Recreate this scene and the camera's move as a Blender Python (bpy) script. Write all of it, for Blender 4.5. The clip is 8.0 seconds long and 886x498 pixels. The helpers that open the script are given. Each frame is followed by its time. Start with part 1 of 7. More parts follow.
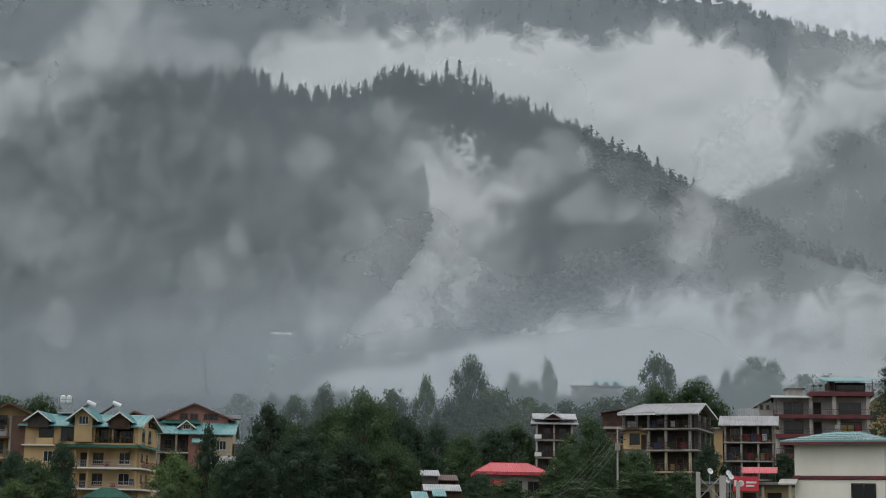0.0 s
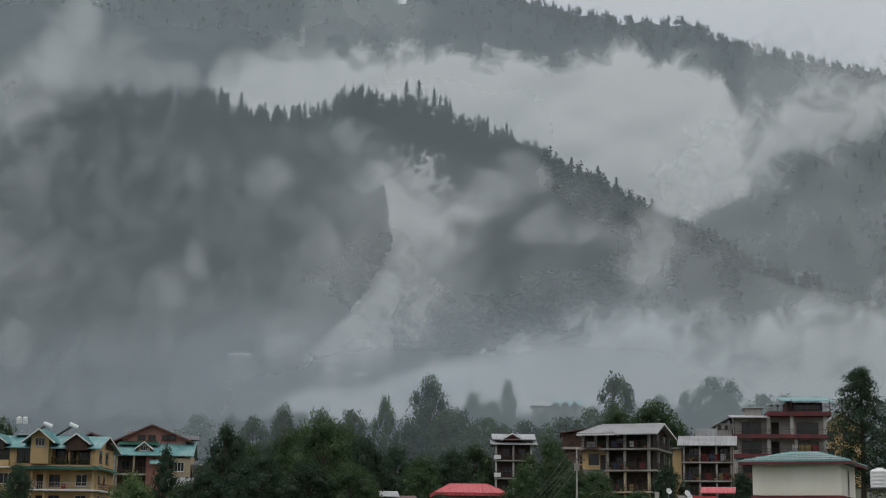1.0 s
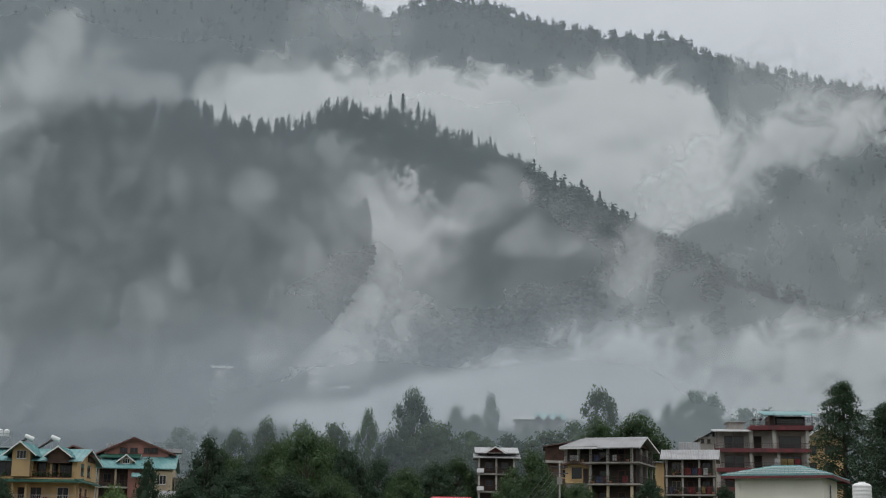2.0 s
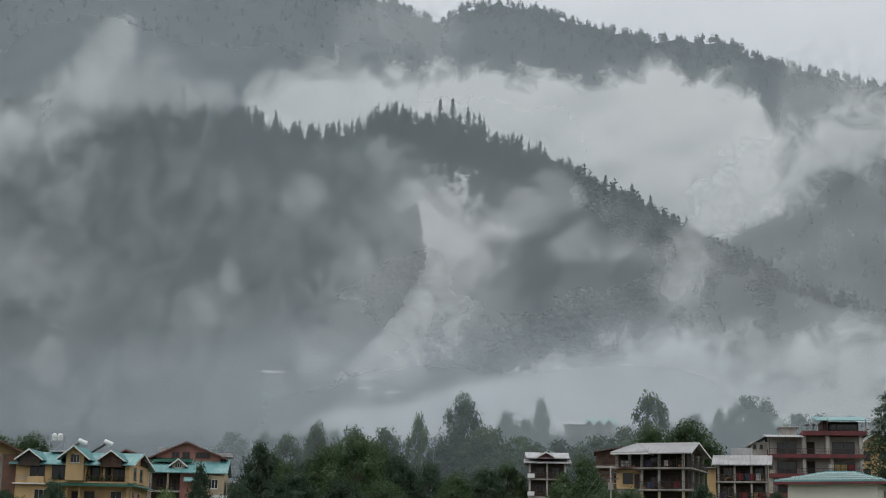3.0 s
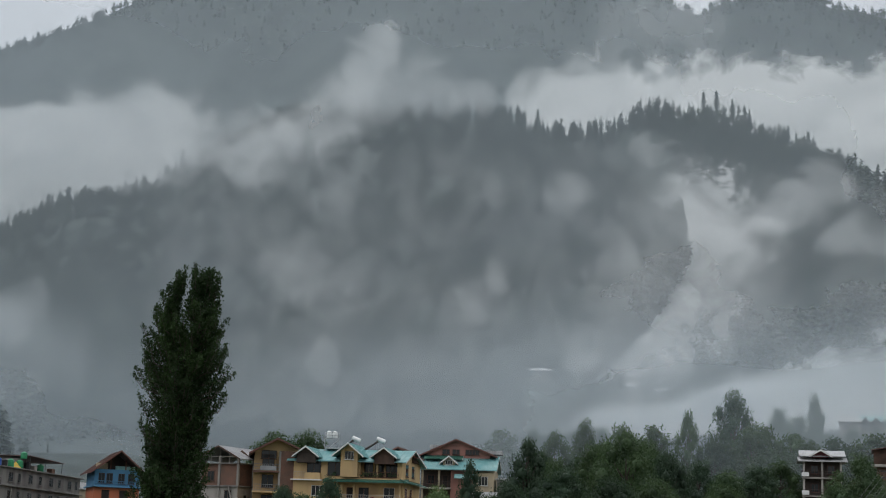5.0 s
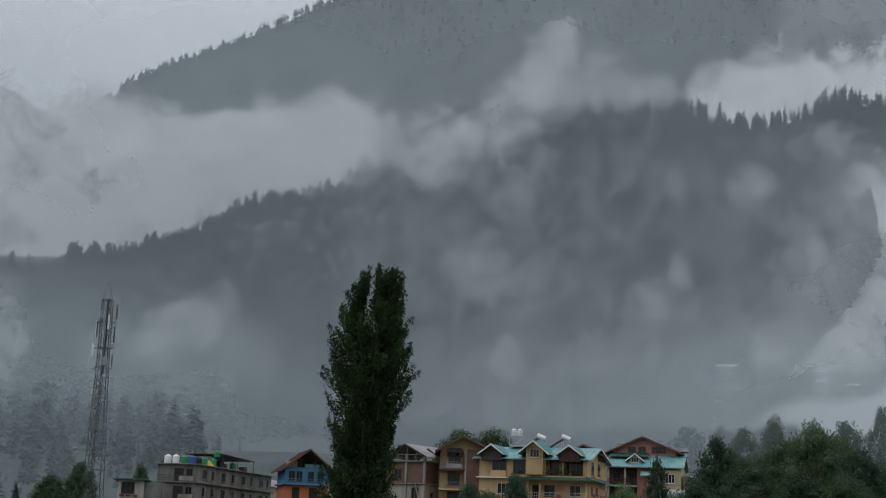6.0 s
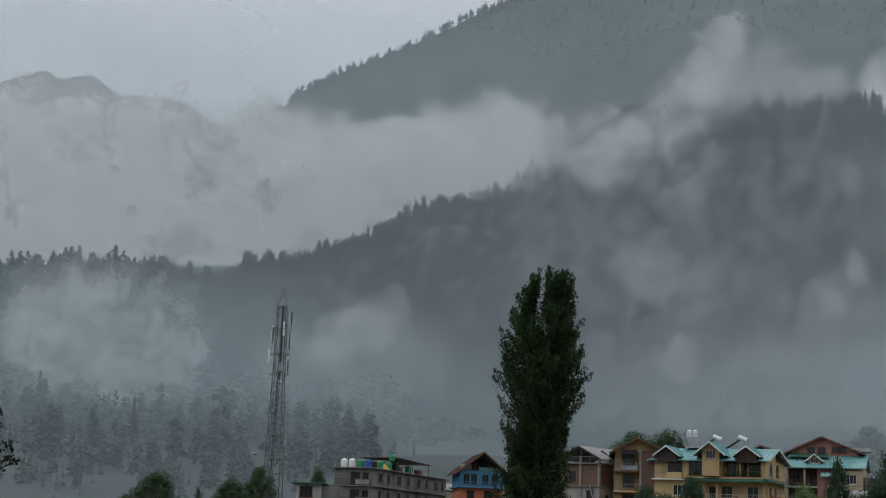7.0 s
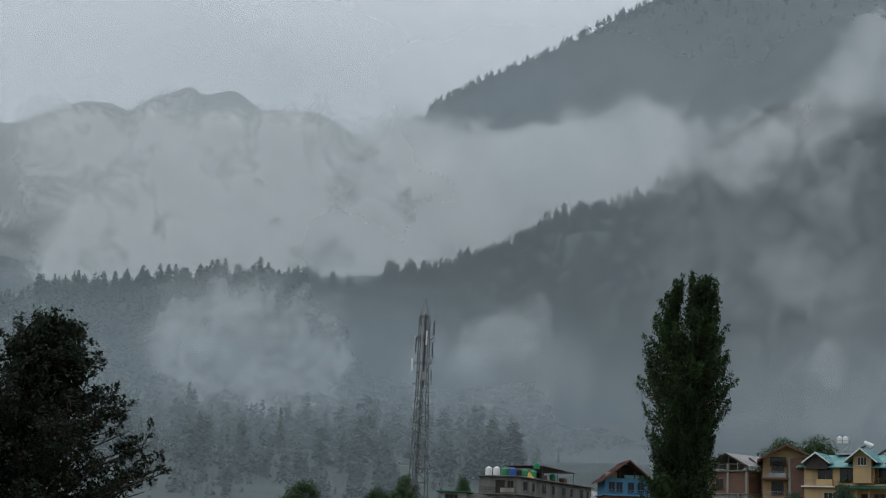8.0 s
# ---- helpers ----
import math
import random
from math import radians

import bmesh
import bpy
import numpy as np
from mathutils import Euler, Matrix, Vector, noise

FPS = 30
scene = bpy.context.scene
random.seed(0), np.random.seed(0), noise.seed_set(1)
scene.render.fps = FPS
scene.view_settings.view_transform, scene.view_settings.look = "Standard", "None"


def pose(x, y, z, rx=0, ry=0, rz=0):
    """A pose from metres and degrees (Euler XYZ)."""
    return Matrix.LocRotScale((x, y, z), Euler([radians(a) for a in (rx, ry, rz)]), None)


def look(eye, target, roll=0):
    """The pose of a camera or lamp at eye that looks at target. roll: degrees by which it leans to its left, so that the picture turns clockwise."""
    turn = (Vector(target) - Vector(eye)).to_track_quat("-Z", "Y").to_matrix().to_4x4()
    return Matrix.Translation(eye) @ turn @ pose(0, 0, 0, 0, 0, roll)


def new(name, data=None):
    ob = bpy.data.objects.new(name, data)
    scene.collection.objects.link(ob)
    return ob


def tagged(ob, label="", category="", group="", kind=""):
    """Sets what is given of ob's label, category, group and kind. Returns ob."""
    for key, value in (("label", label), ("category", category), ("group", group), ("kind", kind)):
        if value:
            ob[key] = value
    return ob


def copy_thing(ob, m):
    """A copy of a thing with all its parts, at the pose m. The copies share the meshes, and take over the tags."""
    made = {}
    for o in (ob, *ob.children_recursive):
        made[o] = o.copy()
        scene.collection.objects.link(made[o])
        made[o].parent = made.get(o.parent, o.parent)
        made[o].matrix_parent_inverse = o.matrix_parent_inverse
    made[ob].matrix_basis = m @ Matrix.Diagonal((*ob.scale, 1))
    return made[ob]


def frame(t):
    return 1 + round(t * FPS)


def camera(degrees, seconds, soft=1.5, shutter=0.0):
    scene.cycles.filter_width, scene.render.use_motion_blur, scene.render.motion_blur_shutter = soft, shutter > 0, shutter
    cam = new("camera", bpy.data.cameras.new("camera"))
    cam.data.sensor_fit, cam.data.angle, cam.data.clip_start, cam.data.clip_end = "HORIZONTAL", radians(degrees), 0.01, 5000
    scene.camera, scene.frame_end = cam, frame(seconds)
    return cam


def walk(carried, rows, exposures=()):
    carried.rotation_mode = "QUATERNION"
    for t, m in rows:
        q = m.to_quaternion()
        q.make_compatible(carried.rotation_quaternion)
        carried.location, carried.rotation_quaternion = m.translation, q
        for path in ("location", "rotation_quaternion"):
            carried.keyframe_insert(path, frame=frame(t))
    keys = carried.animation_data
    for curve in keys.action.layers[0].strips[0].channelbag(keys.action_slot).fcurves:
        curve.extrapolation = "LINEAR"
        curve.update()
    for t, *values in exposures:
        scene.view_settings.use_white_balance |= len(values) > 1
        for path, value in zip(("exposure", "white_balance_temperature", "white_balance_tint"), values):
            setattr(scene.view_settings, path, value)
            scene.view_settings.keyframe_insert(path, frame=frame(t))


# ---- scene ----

EYE = 1.6  # eye height over the ground under the camera
cam = camera(31.67, 8.0, soft=1.05)
# seconds, heading to the left, tilt up, roll (degrees): a turn on the spot
TURNS = [(0, -1.62, 10.24, -1.00), (0.5, -2.19, 10.59, -0.81), (0.7, -2.59, 10.72, -0.80), (1, -3.12, 11.01, -0.76),
         (1.2, -3.40, 11.16, -0.78), (1.75, -3.74, 11.44, -0.82), (2.3, -3.63, 11.55, -0.88), (2.5, -3.25, 11.59, -0.96),
         (3, -1.85, 11.65, -1.08), (3.5, 0.0, 11.75, -1.25), (4, 2.17, 11.69, -1.45), (4.5, 4.84, 11.57, -1.71),
         (4.7, 6.12, 11.45, -1.78), (5.25, 9.72, 11.18, -2.02), (5.8, 13.40, 10.99, -2.19), (6, 14.79, 10.99, -2.19),
         (6.5, 17.97, 10.99, -2.17), (7, 21.11, 10.85, -2.14), (7.5, 23.87, 10.86, -2.19), (8, 26.38, 10.95, -2.21)]
walk(cam, [(t, pose(0, 0, EYE, 0, 0, yaw) @ pose(0, 0, 0, 90 + tilt) @ pose(0, 0, 0, 0, 0, -roll)) for t, yaw, tilt, roll in TURNS],
     exposures=[(0, 0.02, 6600, 10), (1.0, -0.2, 6620, 10), (2.3, 0.06, 6640, 10), (3.0, 0.09, 6660, 10), (4.5, 0.16, 6600, 10), (6, -0.18, 6400, 10), (7, -0.18, 6380, 9), (8, -0.14, 6330, 8)])
scene.cycles.transparent_max_bounces = 24

# ---------------------------------------------------------------- light
world = bpy.data.worlds.new("overcast_sky")
scene.world = world
world.use_nodes = True
wn, wl = world.node_tree.nodes, world.node_tree.links
wn.clear()
out = wn.new("ShaderNodeOutputWorld")
bg = wn.new("ShaderNodeBackground")
sky = wn.new("ShaderNodeTexSky")
sky.sky_type, sky.sun_disc, sky.sun_elevation, sky.sun_rotation = "NISHITA", False, radians(58), radians(-60)
coord = wn.new("ShaderNodeTexCoord")
sep = wn.new("ShaderNodeSeparateXYZ")
wl.new(coord.outputs["Generated"], sep.inputs[0])
grad = wn.new("ShaderNodeMapRange")  # an overcast sky is brighter overhead than at the horizon
grad.inputs["From Min"].default_value, grad.inputs["From Max"].default_value = 0.25, 1.0
grad.inputs["To Min"].default_value, grad.inputs["To Max"].default_value = 0.56, 1.3
wl.new(sep.outputs["Z"], grad.inputs["Value"])
veil = wn.new("ShaderNodeTexNoise")
veil.inputs["Scale"].default_value, veil.inputs["Detail"].default_value = 5.0, 4.0
stretch = wn.new("ShaderNodeMapping")
stretch.inputs["Scale"].default_value = (1, 1, 2.6)
wl.new(coord.outputs["Generated"], stretch.inputs[0])
wl.new(stretch.outputs[0], veil.inputs["Vector"])
veil_r = wn.new("ShaderNodeMapRange")
veil_r.inputs["From Min"].default_value, veil_r.inputs["From Max"].default_value = 0.3, 0.7
veil_r.inputs["To Min"].default_value, veil_r.inputs["To Max"].default_value = 0.86, 1.08
wl.new(veil.outputs["Fac"], veil_r.inputs["Value"])
mul = wn.new("ShaderNodeMath")
mul.operation = "MULTIPLY"
wl.new(grad.outputs[0], mul.inputs[0])
wl.new(veil_r.outputs[0], mul.inputs[1])
cloud = wn.new("ShaderNodeMix")
cloud.data_type, cloud.blend_type = "RGBA", "MULTIPLY"
cloud.inputs["Factor"].default_value = 1.0
cloud.inputs["A"].default_value = (0.975, 0.985, 0.985, 1)
wl.new(mul.outputs[0], cloud.inputs["B"])
thin = wn.new("ShaderNodeMix")
thin.data_type, thin.blend_type = "RGBA", "ADD"
thin.inputs["Factor"].default_value = 0.03
wl.new(cloud.outputs["Result"], thin.inputs["A"])
wl.new(sky.outputs[0], thin.inputs["B"])
wl.new(thin.outputs["Result"], bg.inputs["Color"])
bg.inputs["Strength"].default_value = 1.0
wl.new(bg.outputs[0], out.inputs["Surface"])

sun = new("sun", bpy.data.lights.new("sun", "SUN"))
sun.data.energy, sun.data.angle, sun.data.color = 0.45, radians(25), (1.0, 0.97, 0.93)
sun.matrix_world = look((0, 0, 300), (130, 75, 60))


# ---------------------------------------------------------------- materials
def material(name, color, rough=0.8, metal=0.0, var=0.25, scale=1.5, fine=14.0, bump=0.15, second=None, island=0.0,
             stripes=0.0, stripe_axis=0, spec=0.35, streak=0.0, patch=0.5):
    """A surface with large patches, fine grain, relief, and, where asked, ribs or rain streaks."""
    m = bpy.data.materials.new(name)
    m.use_nodes = True
    n, l = m.node_tree.nodes, m.node_tree.links
    b = n["Principled BSDF"]
    b.inputs["Roughness"].default_value, b.inputs["Metallic"].default_value = rough, metal
    b.inputs["Specular IOR Level"].default_value = spec
    tc = n.new("ShaderNodeTexCoord")
    big, small = n.new("ShaderNodeTexNoise"), n.new("ShaderNodeTexNoise")
    big.inputs["Scale"].default_value, big.inputs["Detail"].default_value = scale, 5
    small.inputs["Scale"].default_value, small.inputs["Detail"].default_value = fine, 3
    l.new(tc.outputs["Object"], small.inputs["Vector"])
    mp = n.new("ShaderNodeMapping")
    mp.inputs["Scale"].default_value = (1, 1, 1 - 0.85 * streak)
    l.new(tc.outputs["Object"], mp.inputs[0])
    l.new(mp.outputs[0], big.inputs["Vector"])
    mix = n.new("ShaderNodeMix")
    mix.data_type = "RGBA"
    other = second or tuple(c * (1 - var * 1.6) for c in color)
    mix.inputs["A"].default_value, mix.inputs["B"].default_value = (*color, 1), (*other, 1)
    ramp = n.new("ShaderNodeMapRange")
    ramp.inputs["From Min"].default_value, ramp.inputs["From Max"].default_value = 0.5 - 0.2 * patch, 0.5 + 0.36 * patch
    l.new(big.outputs["Fac"], ramp.inputs["Value"])
    l.new(ramp.outputs[0], mix.inputs["Factor"])
    hsv = n.new("ShaderNodeHueSaturation")
    l.new(mix.outputs["Result"], hsv.inputs["Color"])
    val = n.new("ShaderNodeMapRange")
    val.inputs["To Min"].default_value, val.inputs["To Max"].default_value = 1 - var, 1 + var
    l.new(small.outputs["Fac"], val.inputs["Value"])
    last = val.outputs[0]
    if island:
        geo, inf = n.new("ShaderNodeNewGeometry"), n.new("ShaderNodeObjectInfo")
        for source in (geo.outputs["Random Per Island"], inf.outputs["Random"]):
            r = n.new("ShaderNodeMapRange")
            r.inputs["To Min"].default_value, r.inputs["To Max"].default_value = 1 - island, 1 + island
            l.new(source, r.inputs["Value"])
            k = n.new("ShaderNodeMath")
            k.operation = "MULTIPLY"
            l.new(last, k.inputs[0])
            l.new(r.outputs[0], k.inputs[1])
            last = k.outputs[0]
    l.new(last, hsv.inputs["Value"])
    l.new(hsv.outputs[0], b.inputs["Base Color"])
    bp = n.new("ShaderNodeBump")
    bp.inputs["Strength"].default_value, bp.inputs["Distance"].default_value = bump, 0.05
    l.new(small.outputs["Fac"], bp.inputs["Height"])
    if stripes:
        w = n.new("ShaderNodeTexWave")
        w.bands_direction = "XYZ"[stripe_axis]
        w.inputs["Scale"].default_value = stripes
        l.new(tc.outputs["Object"], w.inputs["Vector"])
        b2 = n.new("ShaderNodeBump")
        b2.inputs["Strength"].default_value, b2.inputs["Distance"].default_value = 0.8, 0.06
        l.new(w.outputs["Fac"], b2.inputs["Height"])
        l.new(bp.outputs[0], b2.inputs["Normal"])
        l.new(b2.outputs[0], b.inputs["Normal"])
    else:
        l.new(bp.outputs[0], b.inputs["Normal"])
    return m


def leaf_material(name, color, second, island=0.35, through_light=0.3):
    m = material(name, color, rough=0.6, second=second, island=island, scale=0.35, fine=3.0, var=0.2, bump=0.0, spec=0.25)
    n, l = m.node_tree.nodes, m.node_tree.links
    b, o = n["Principled BSDF"], n["Material Output"]
    tr, mx = n.new("ShaderNodeBsdfTranslucent"), n.new("ShaderNodeMixShader")
    tr.inputs["Color"].default_value = (color[0] * 1.5, color[1] * 1.5, color[2] * 0.8, 1)
    mx.inputs[0].default_value = through_light
    l.new(b.outputs[0], mx.inputs[1])
    l.new(tr.outputs[0], mx.inputs[2])
    l.new(mx.outputs[0], o.inputs["Surface"])
    return m


def mist_material(name, density, seed, size=3.0, rough_edge=0.55, low=0.35, high=0.7, stretch_uv=(1, 1), floor=0.0, fade=0.6, color=(0.955, 0.98, 0.985)):
    """Cloud: scatters light, thins out towards its edge and between its billows."""
    m = bpy.data.materials.new(name)
    m.use_nodes = True
    n, l = m.node_tree.nodes, m.node_tree.links
    n.clear()
    o = n.new("ShaderNodeOutputMaterial")
    uv = n.new("ShaderNodeUVMap")
    uv.uv_map = "spread"

    def math_node(kind, a, b=None, clamp=False):
        k = n.new("ShaderNodeMath")
        k.operation, k.use_clamp = kind, clamp
        for i, v in enumerate((a, b)):
            if v is None:
                continue
            if isinstance(v, (int, float)):
                k.inputs[i].default_value = v
            else:
                l.new(v, k.inputs[i])
        return k.outputs[0]

    mp = n.new("ShaderNodeMapping")
    mp.inputs["Location"].default_value = (seed * 3.17, seed * 1.31, seed)
    mp.inputs["Scale"].default_value = (stretch_uv[0], stretch_uv[1], 1)
    grain = n.new("ShaderNodeUVMap")
    grain.uv_map = "billow"
    l.new(grain.outputs[0], mp.inputs[0])
    warp = n.new("ShaderNodeTexNoise")
    warp.inputs["Scale"].default_value, warp.inputs["Detail"].default_value = size * 0.8, 6
    l.new(mp.outputs[0], warp.inputs["Vector"])
    billow = n.new("ShaderNodeTexNoise")
    billow.inputs["Scale"].default_value, billow.inputs["Detail"].default_value = size, 7
    billow.inputs["Roughness"].default_value = 0.52
    billow.inputs["Distortion"].default_value = 0.35
    l.new(mp.outputs[0], billow.inputs["Vector"])
    sp = n.new("ShaderNodeSeparateXYZ")
    l.new(uv.outputs[0], sp.inputs[0])
    ws = n.new("ShaderNodeSeparateXYZ")
    l.new(warp.outputs["Color"], ws.inputs[0])

    def off(axis):
        c = math_node("MULTIPLY", math_node("SUBTRACT", sp.outputs[axis], 0.5), 2.0)
        return math_node("ADD", c, math_node("MULTIPLY", math_node("SUBTRACT", ws.outputs[axis], 0.5), rough_edge * 2))

    x, y = off(0), off(1)
    d = math_node("SQRT", math_node("ADD", math_node("MULTIPLY", x, x), math_node("MULTIPLY", y, y)))
    edge = n.new("ShaderNodeMapRange")
    edge.interpolation_type = "SMOOTHSTEP"
    edge.inputs["From Min"].default_value, edge.inputs["From Max"].default_value = 1.0, 1.0 - fade
    l.new(d, edge.inputs["Value"])
    # nothing is left at the rim of the sheet itself
    rim = n.new("ShaderNodeMapRange")
    rim.interpolation_type = "SMOOTHSTEP"
    rim.inputs["From Min"].default_value, rim.inputs["From Max"].default_value = 0.0, 0.12
    near = math_node("MINIMUM", math_node("MINIMUM", sp.outputs[0], math_node("SUBTRACT", 1.0, sp.outputs[0])),
                     math_node("MINIMUM", sp.outputs[1], math_node("SUBTRACT", 1.0, sp.outputs[1])))
    l.new(near, rim.inputs["Value"])
    puff = n.new("ShaderNodeMapRange")
    puff.interpolation_type = "SMOOTHSTEP"
    puff.inputs["From Min"].default_value, puff.inputs["From Max"].default_value = low, high
    puff.inputs["To Min"].default_value, puff.inputs["To Max"].default_value = floor, 1.0
    l.new(billow.outputs["Fac"], puff.inputs["Value"])
    a = math_node("MULTIPLY", math_node("MULTIPLY", edge.outputs[0], rim.outputs[0]), math_node("MULTIPLY", puff.outputs[0], density), clamp=True)
    df, tl, half = n.new("ShaderNodeBsdfDiffuse"), n.new("ShaderNodeBsdfTranslucent"), n.new("ShaderNodeMixShader")
    for s in (df, tl):
        s.inputs["Color"].default_value = (*color, 1)
    half.inputs[0].default_value = 0.45
    l.new(df.outputs[0], half.inputs[1])
    l.new(tl.outputs[0], half.inputs[2])
    cl, mx = n.new("ShaderNodeBsdfTransparent"), n.new("ShaderNodeMixShader")
    l.new(a, mx.inputs[0])
    l.new(cl.outputs[0], mx.inputs[1])
    l.new(half.outputs[0], mx.inputs[2])
    l.new(mx.outputs[0], o.inputs["Surface"])
    return m


def cloud_material(name, density, seed, size=7.0, low=0.3, high=0.3, ends=0.2, ragged=1.1, thin=0.2, stretch=1.0, color=(0.955, 0.98, 0.985)):
    """Cloud: scatters light; its cover falls off towards its foot, top and ends, and billows eat into it from there."""
    m = bpy.data.materials.new(name)
    m.use_nodes = True
    n, l = m.node_tree.nodes, m.node_tree.links
    n.clear()

    def math_node(kind, a, b):
        k = n.new("ShaderNodeMath")
        k.operation = kind
        for i, v in enumerate((a, b)):
            if isinstance(v, (int, float)):
                k.inputs[i].default_value = v
            else:
                l.new(v, k.inputs[i])
        return k.outputs[0]

    def ramp(value, a, b, c=0.0, d=1.0):
        k = n.new("ShaderNodeMapRange")
        k.interpolation_type = "SMOOTHSTEP"
        for key, x in (("From Min", a), ("From Max", b), ("To Min", c), ("To Max", d)):
            k.inputs[key].default_value = x
        l.new(value, k.inputs["Value"])
        return k.outputs[0]

    def noise(scale, detail, warp):
        k = n.new("ShaderNodeTexNoise")
        for key, x in (("Scale", scale), ("Detail", detail), ("Roughness", 0.55), ("Distortion", warp)):
            k.inputs[key].default_value = x
        l.new(mp.outputs[0], k.inputs["Vector"])
        return k.outputs["Fac"]

    uv, grain = n.new("ShaderNodeUVMap"), n.new("ShaderNodeUVMap")
    uv.uv_map, grain.uv_map = "spread", "billow"
    mp = n.new("ShaderNodeMapping")
    mp.inputs["Location"].default_value = (seed * 3.17, seed * 1.31, seed)
    mp.inputs["Rotation"].default_value = (0, 0, 0.5)
    mp.inputs["Scale"].default_value = (stretch, 1, 1)
    l.new(grain.outputs[0], mp.inputs[0])
    sp = n.new("ShaderNodeSeparateXYZ")
    l.new(uv.outputs[0], sp.inputs[0])
    u, v = sp.outputs[0], sp.outputs[1]
    cover = math_node("MULTIPLY", math_node("MULTIPLY", ramp(v, 0, low), ramp(v, 1, 1 - high)), math_node("MULTIPLY", ramp(u, 0, ends), ramp(u, 1, 1 - ends)))
    eaten = ramp(noise(size, 9, 0.6), 0.25, 0.75)
    body = math_node("SUBTRACT", math_node("MULTIPLY", cover, 1 + ragged), math_node("MULTIPLY", eaten, ragged))
    holes = ramp(noise(size * 0.6, 6, 0.4), 0.35, 0.7, 1.0, 1.0 - thin)
    a = math_node("MULTIPLY", math_node("MULTIPLY", ramp(body, 0.0, 1.0 + 0.75 * ragged), holes), density)
    df, tl, half = n.new("ShaderNodeBsdfDiffuse"), n.new("ShaderNodeBsdfTranslucent"), n.new("ShaderNodeMixShader")
    for shader in (df, tl):
        shader.inputs["Color"].default_value = (*color, 1)
    half.inputs[0].default_value = 0.45
    l.new(df.outputs[0], half.inputs[1])
    l.new(tl.outputs[0], half.inputs[2])
    cl, mx, o = n.new("ShaderNodeBsdfTransparent"), n.new("ShaderNodeMixShader"), n.new("ShaderNodeOutputMaterial")
    l.new(a, mx.inputs[0])
    l.new(cl.outputs[0], mx.inputs[1])
    l.new(half.outputs[0], mx.inputs[2])
    l.new(mx.outputs[0], o.inputs["Surface"])
    return m


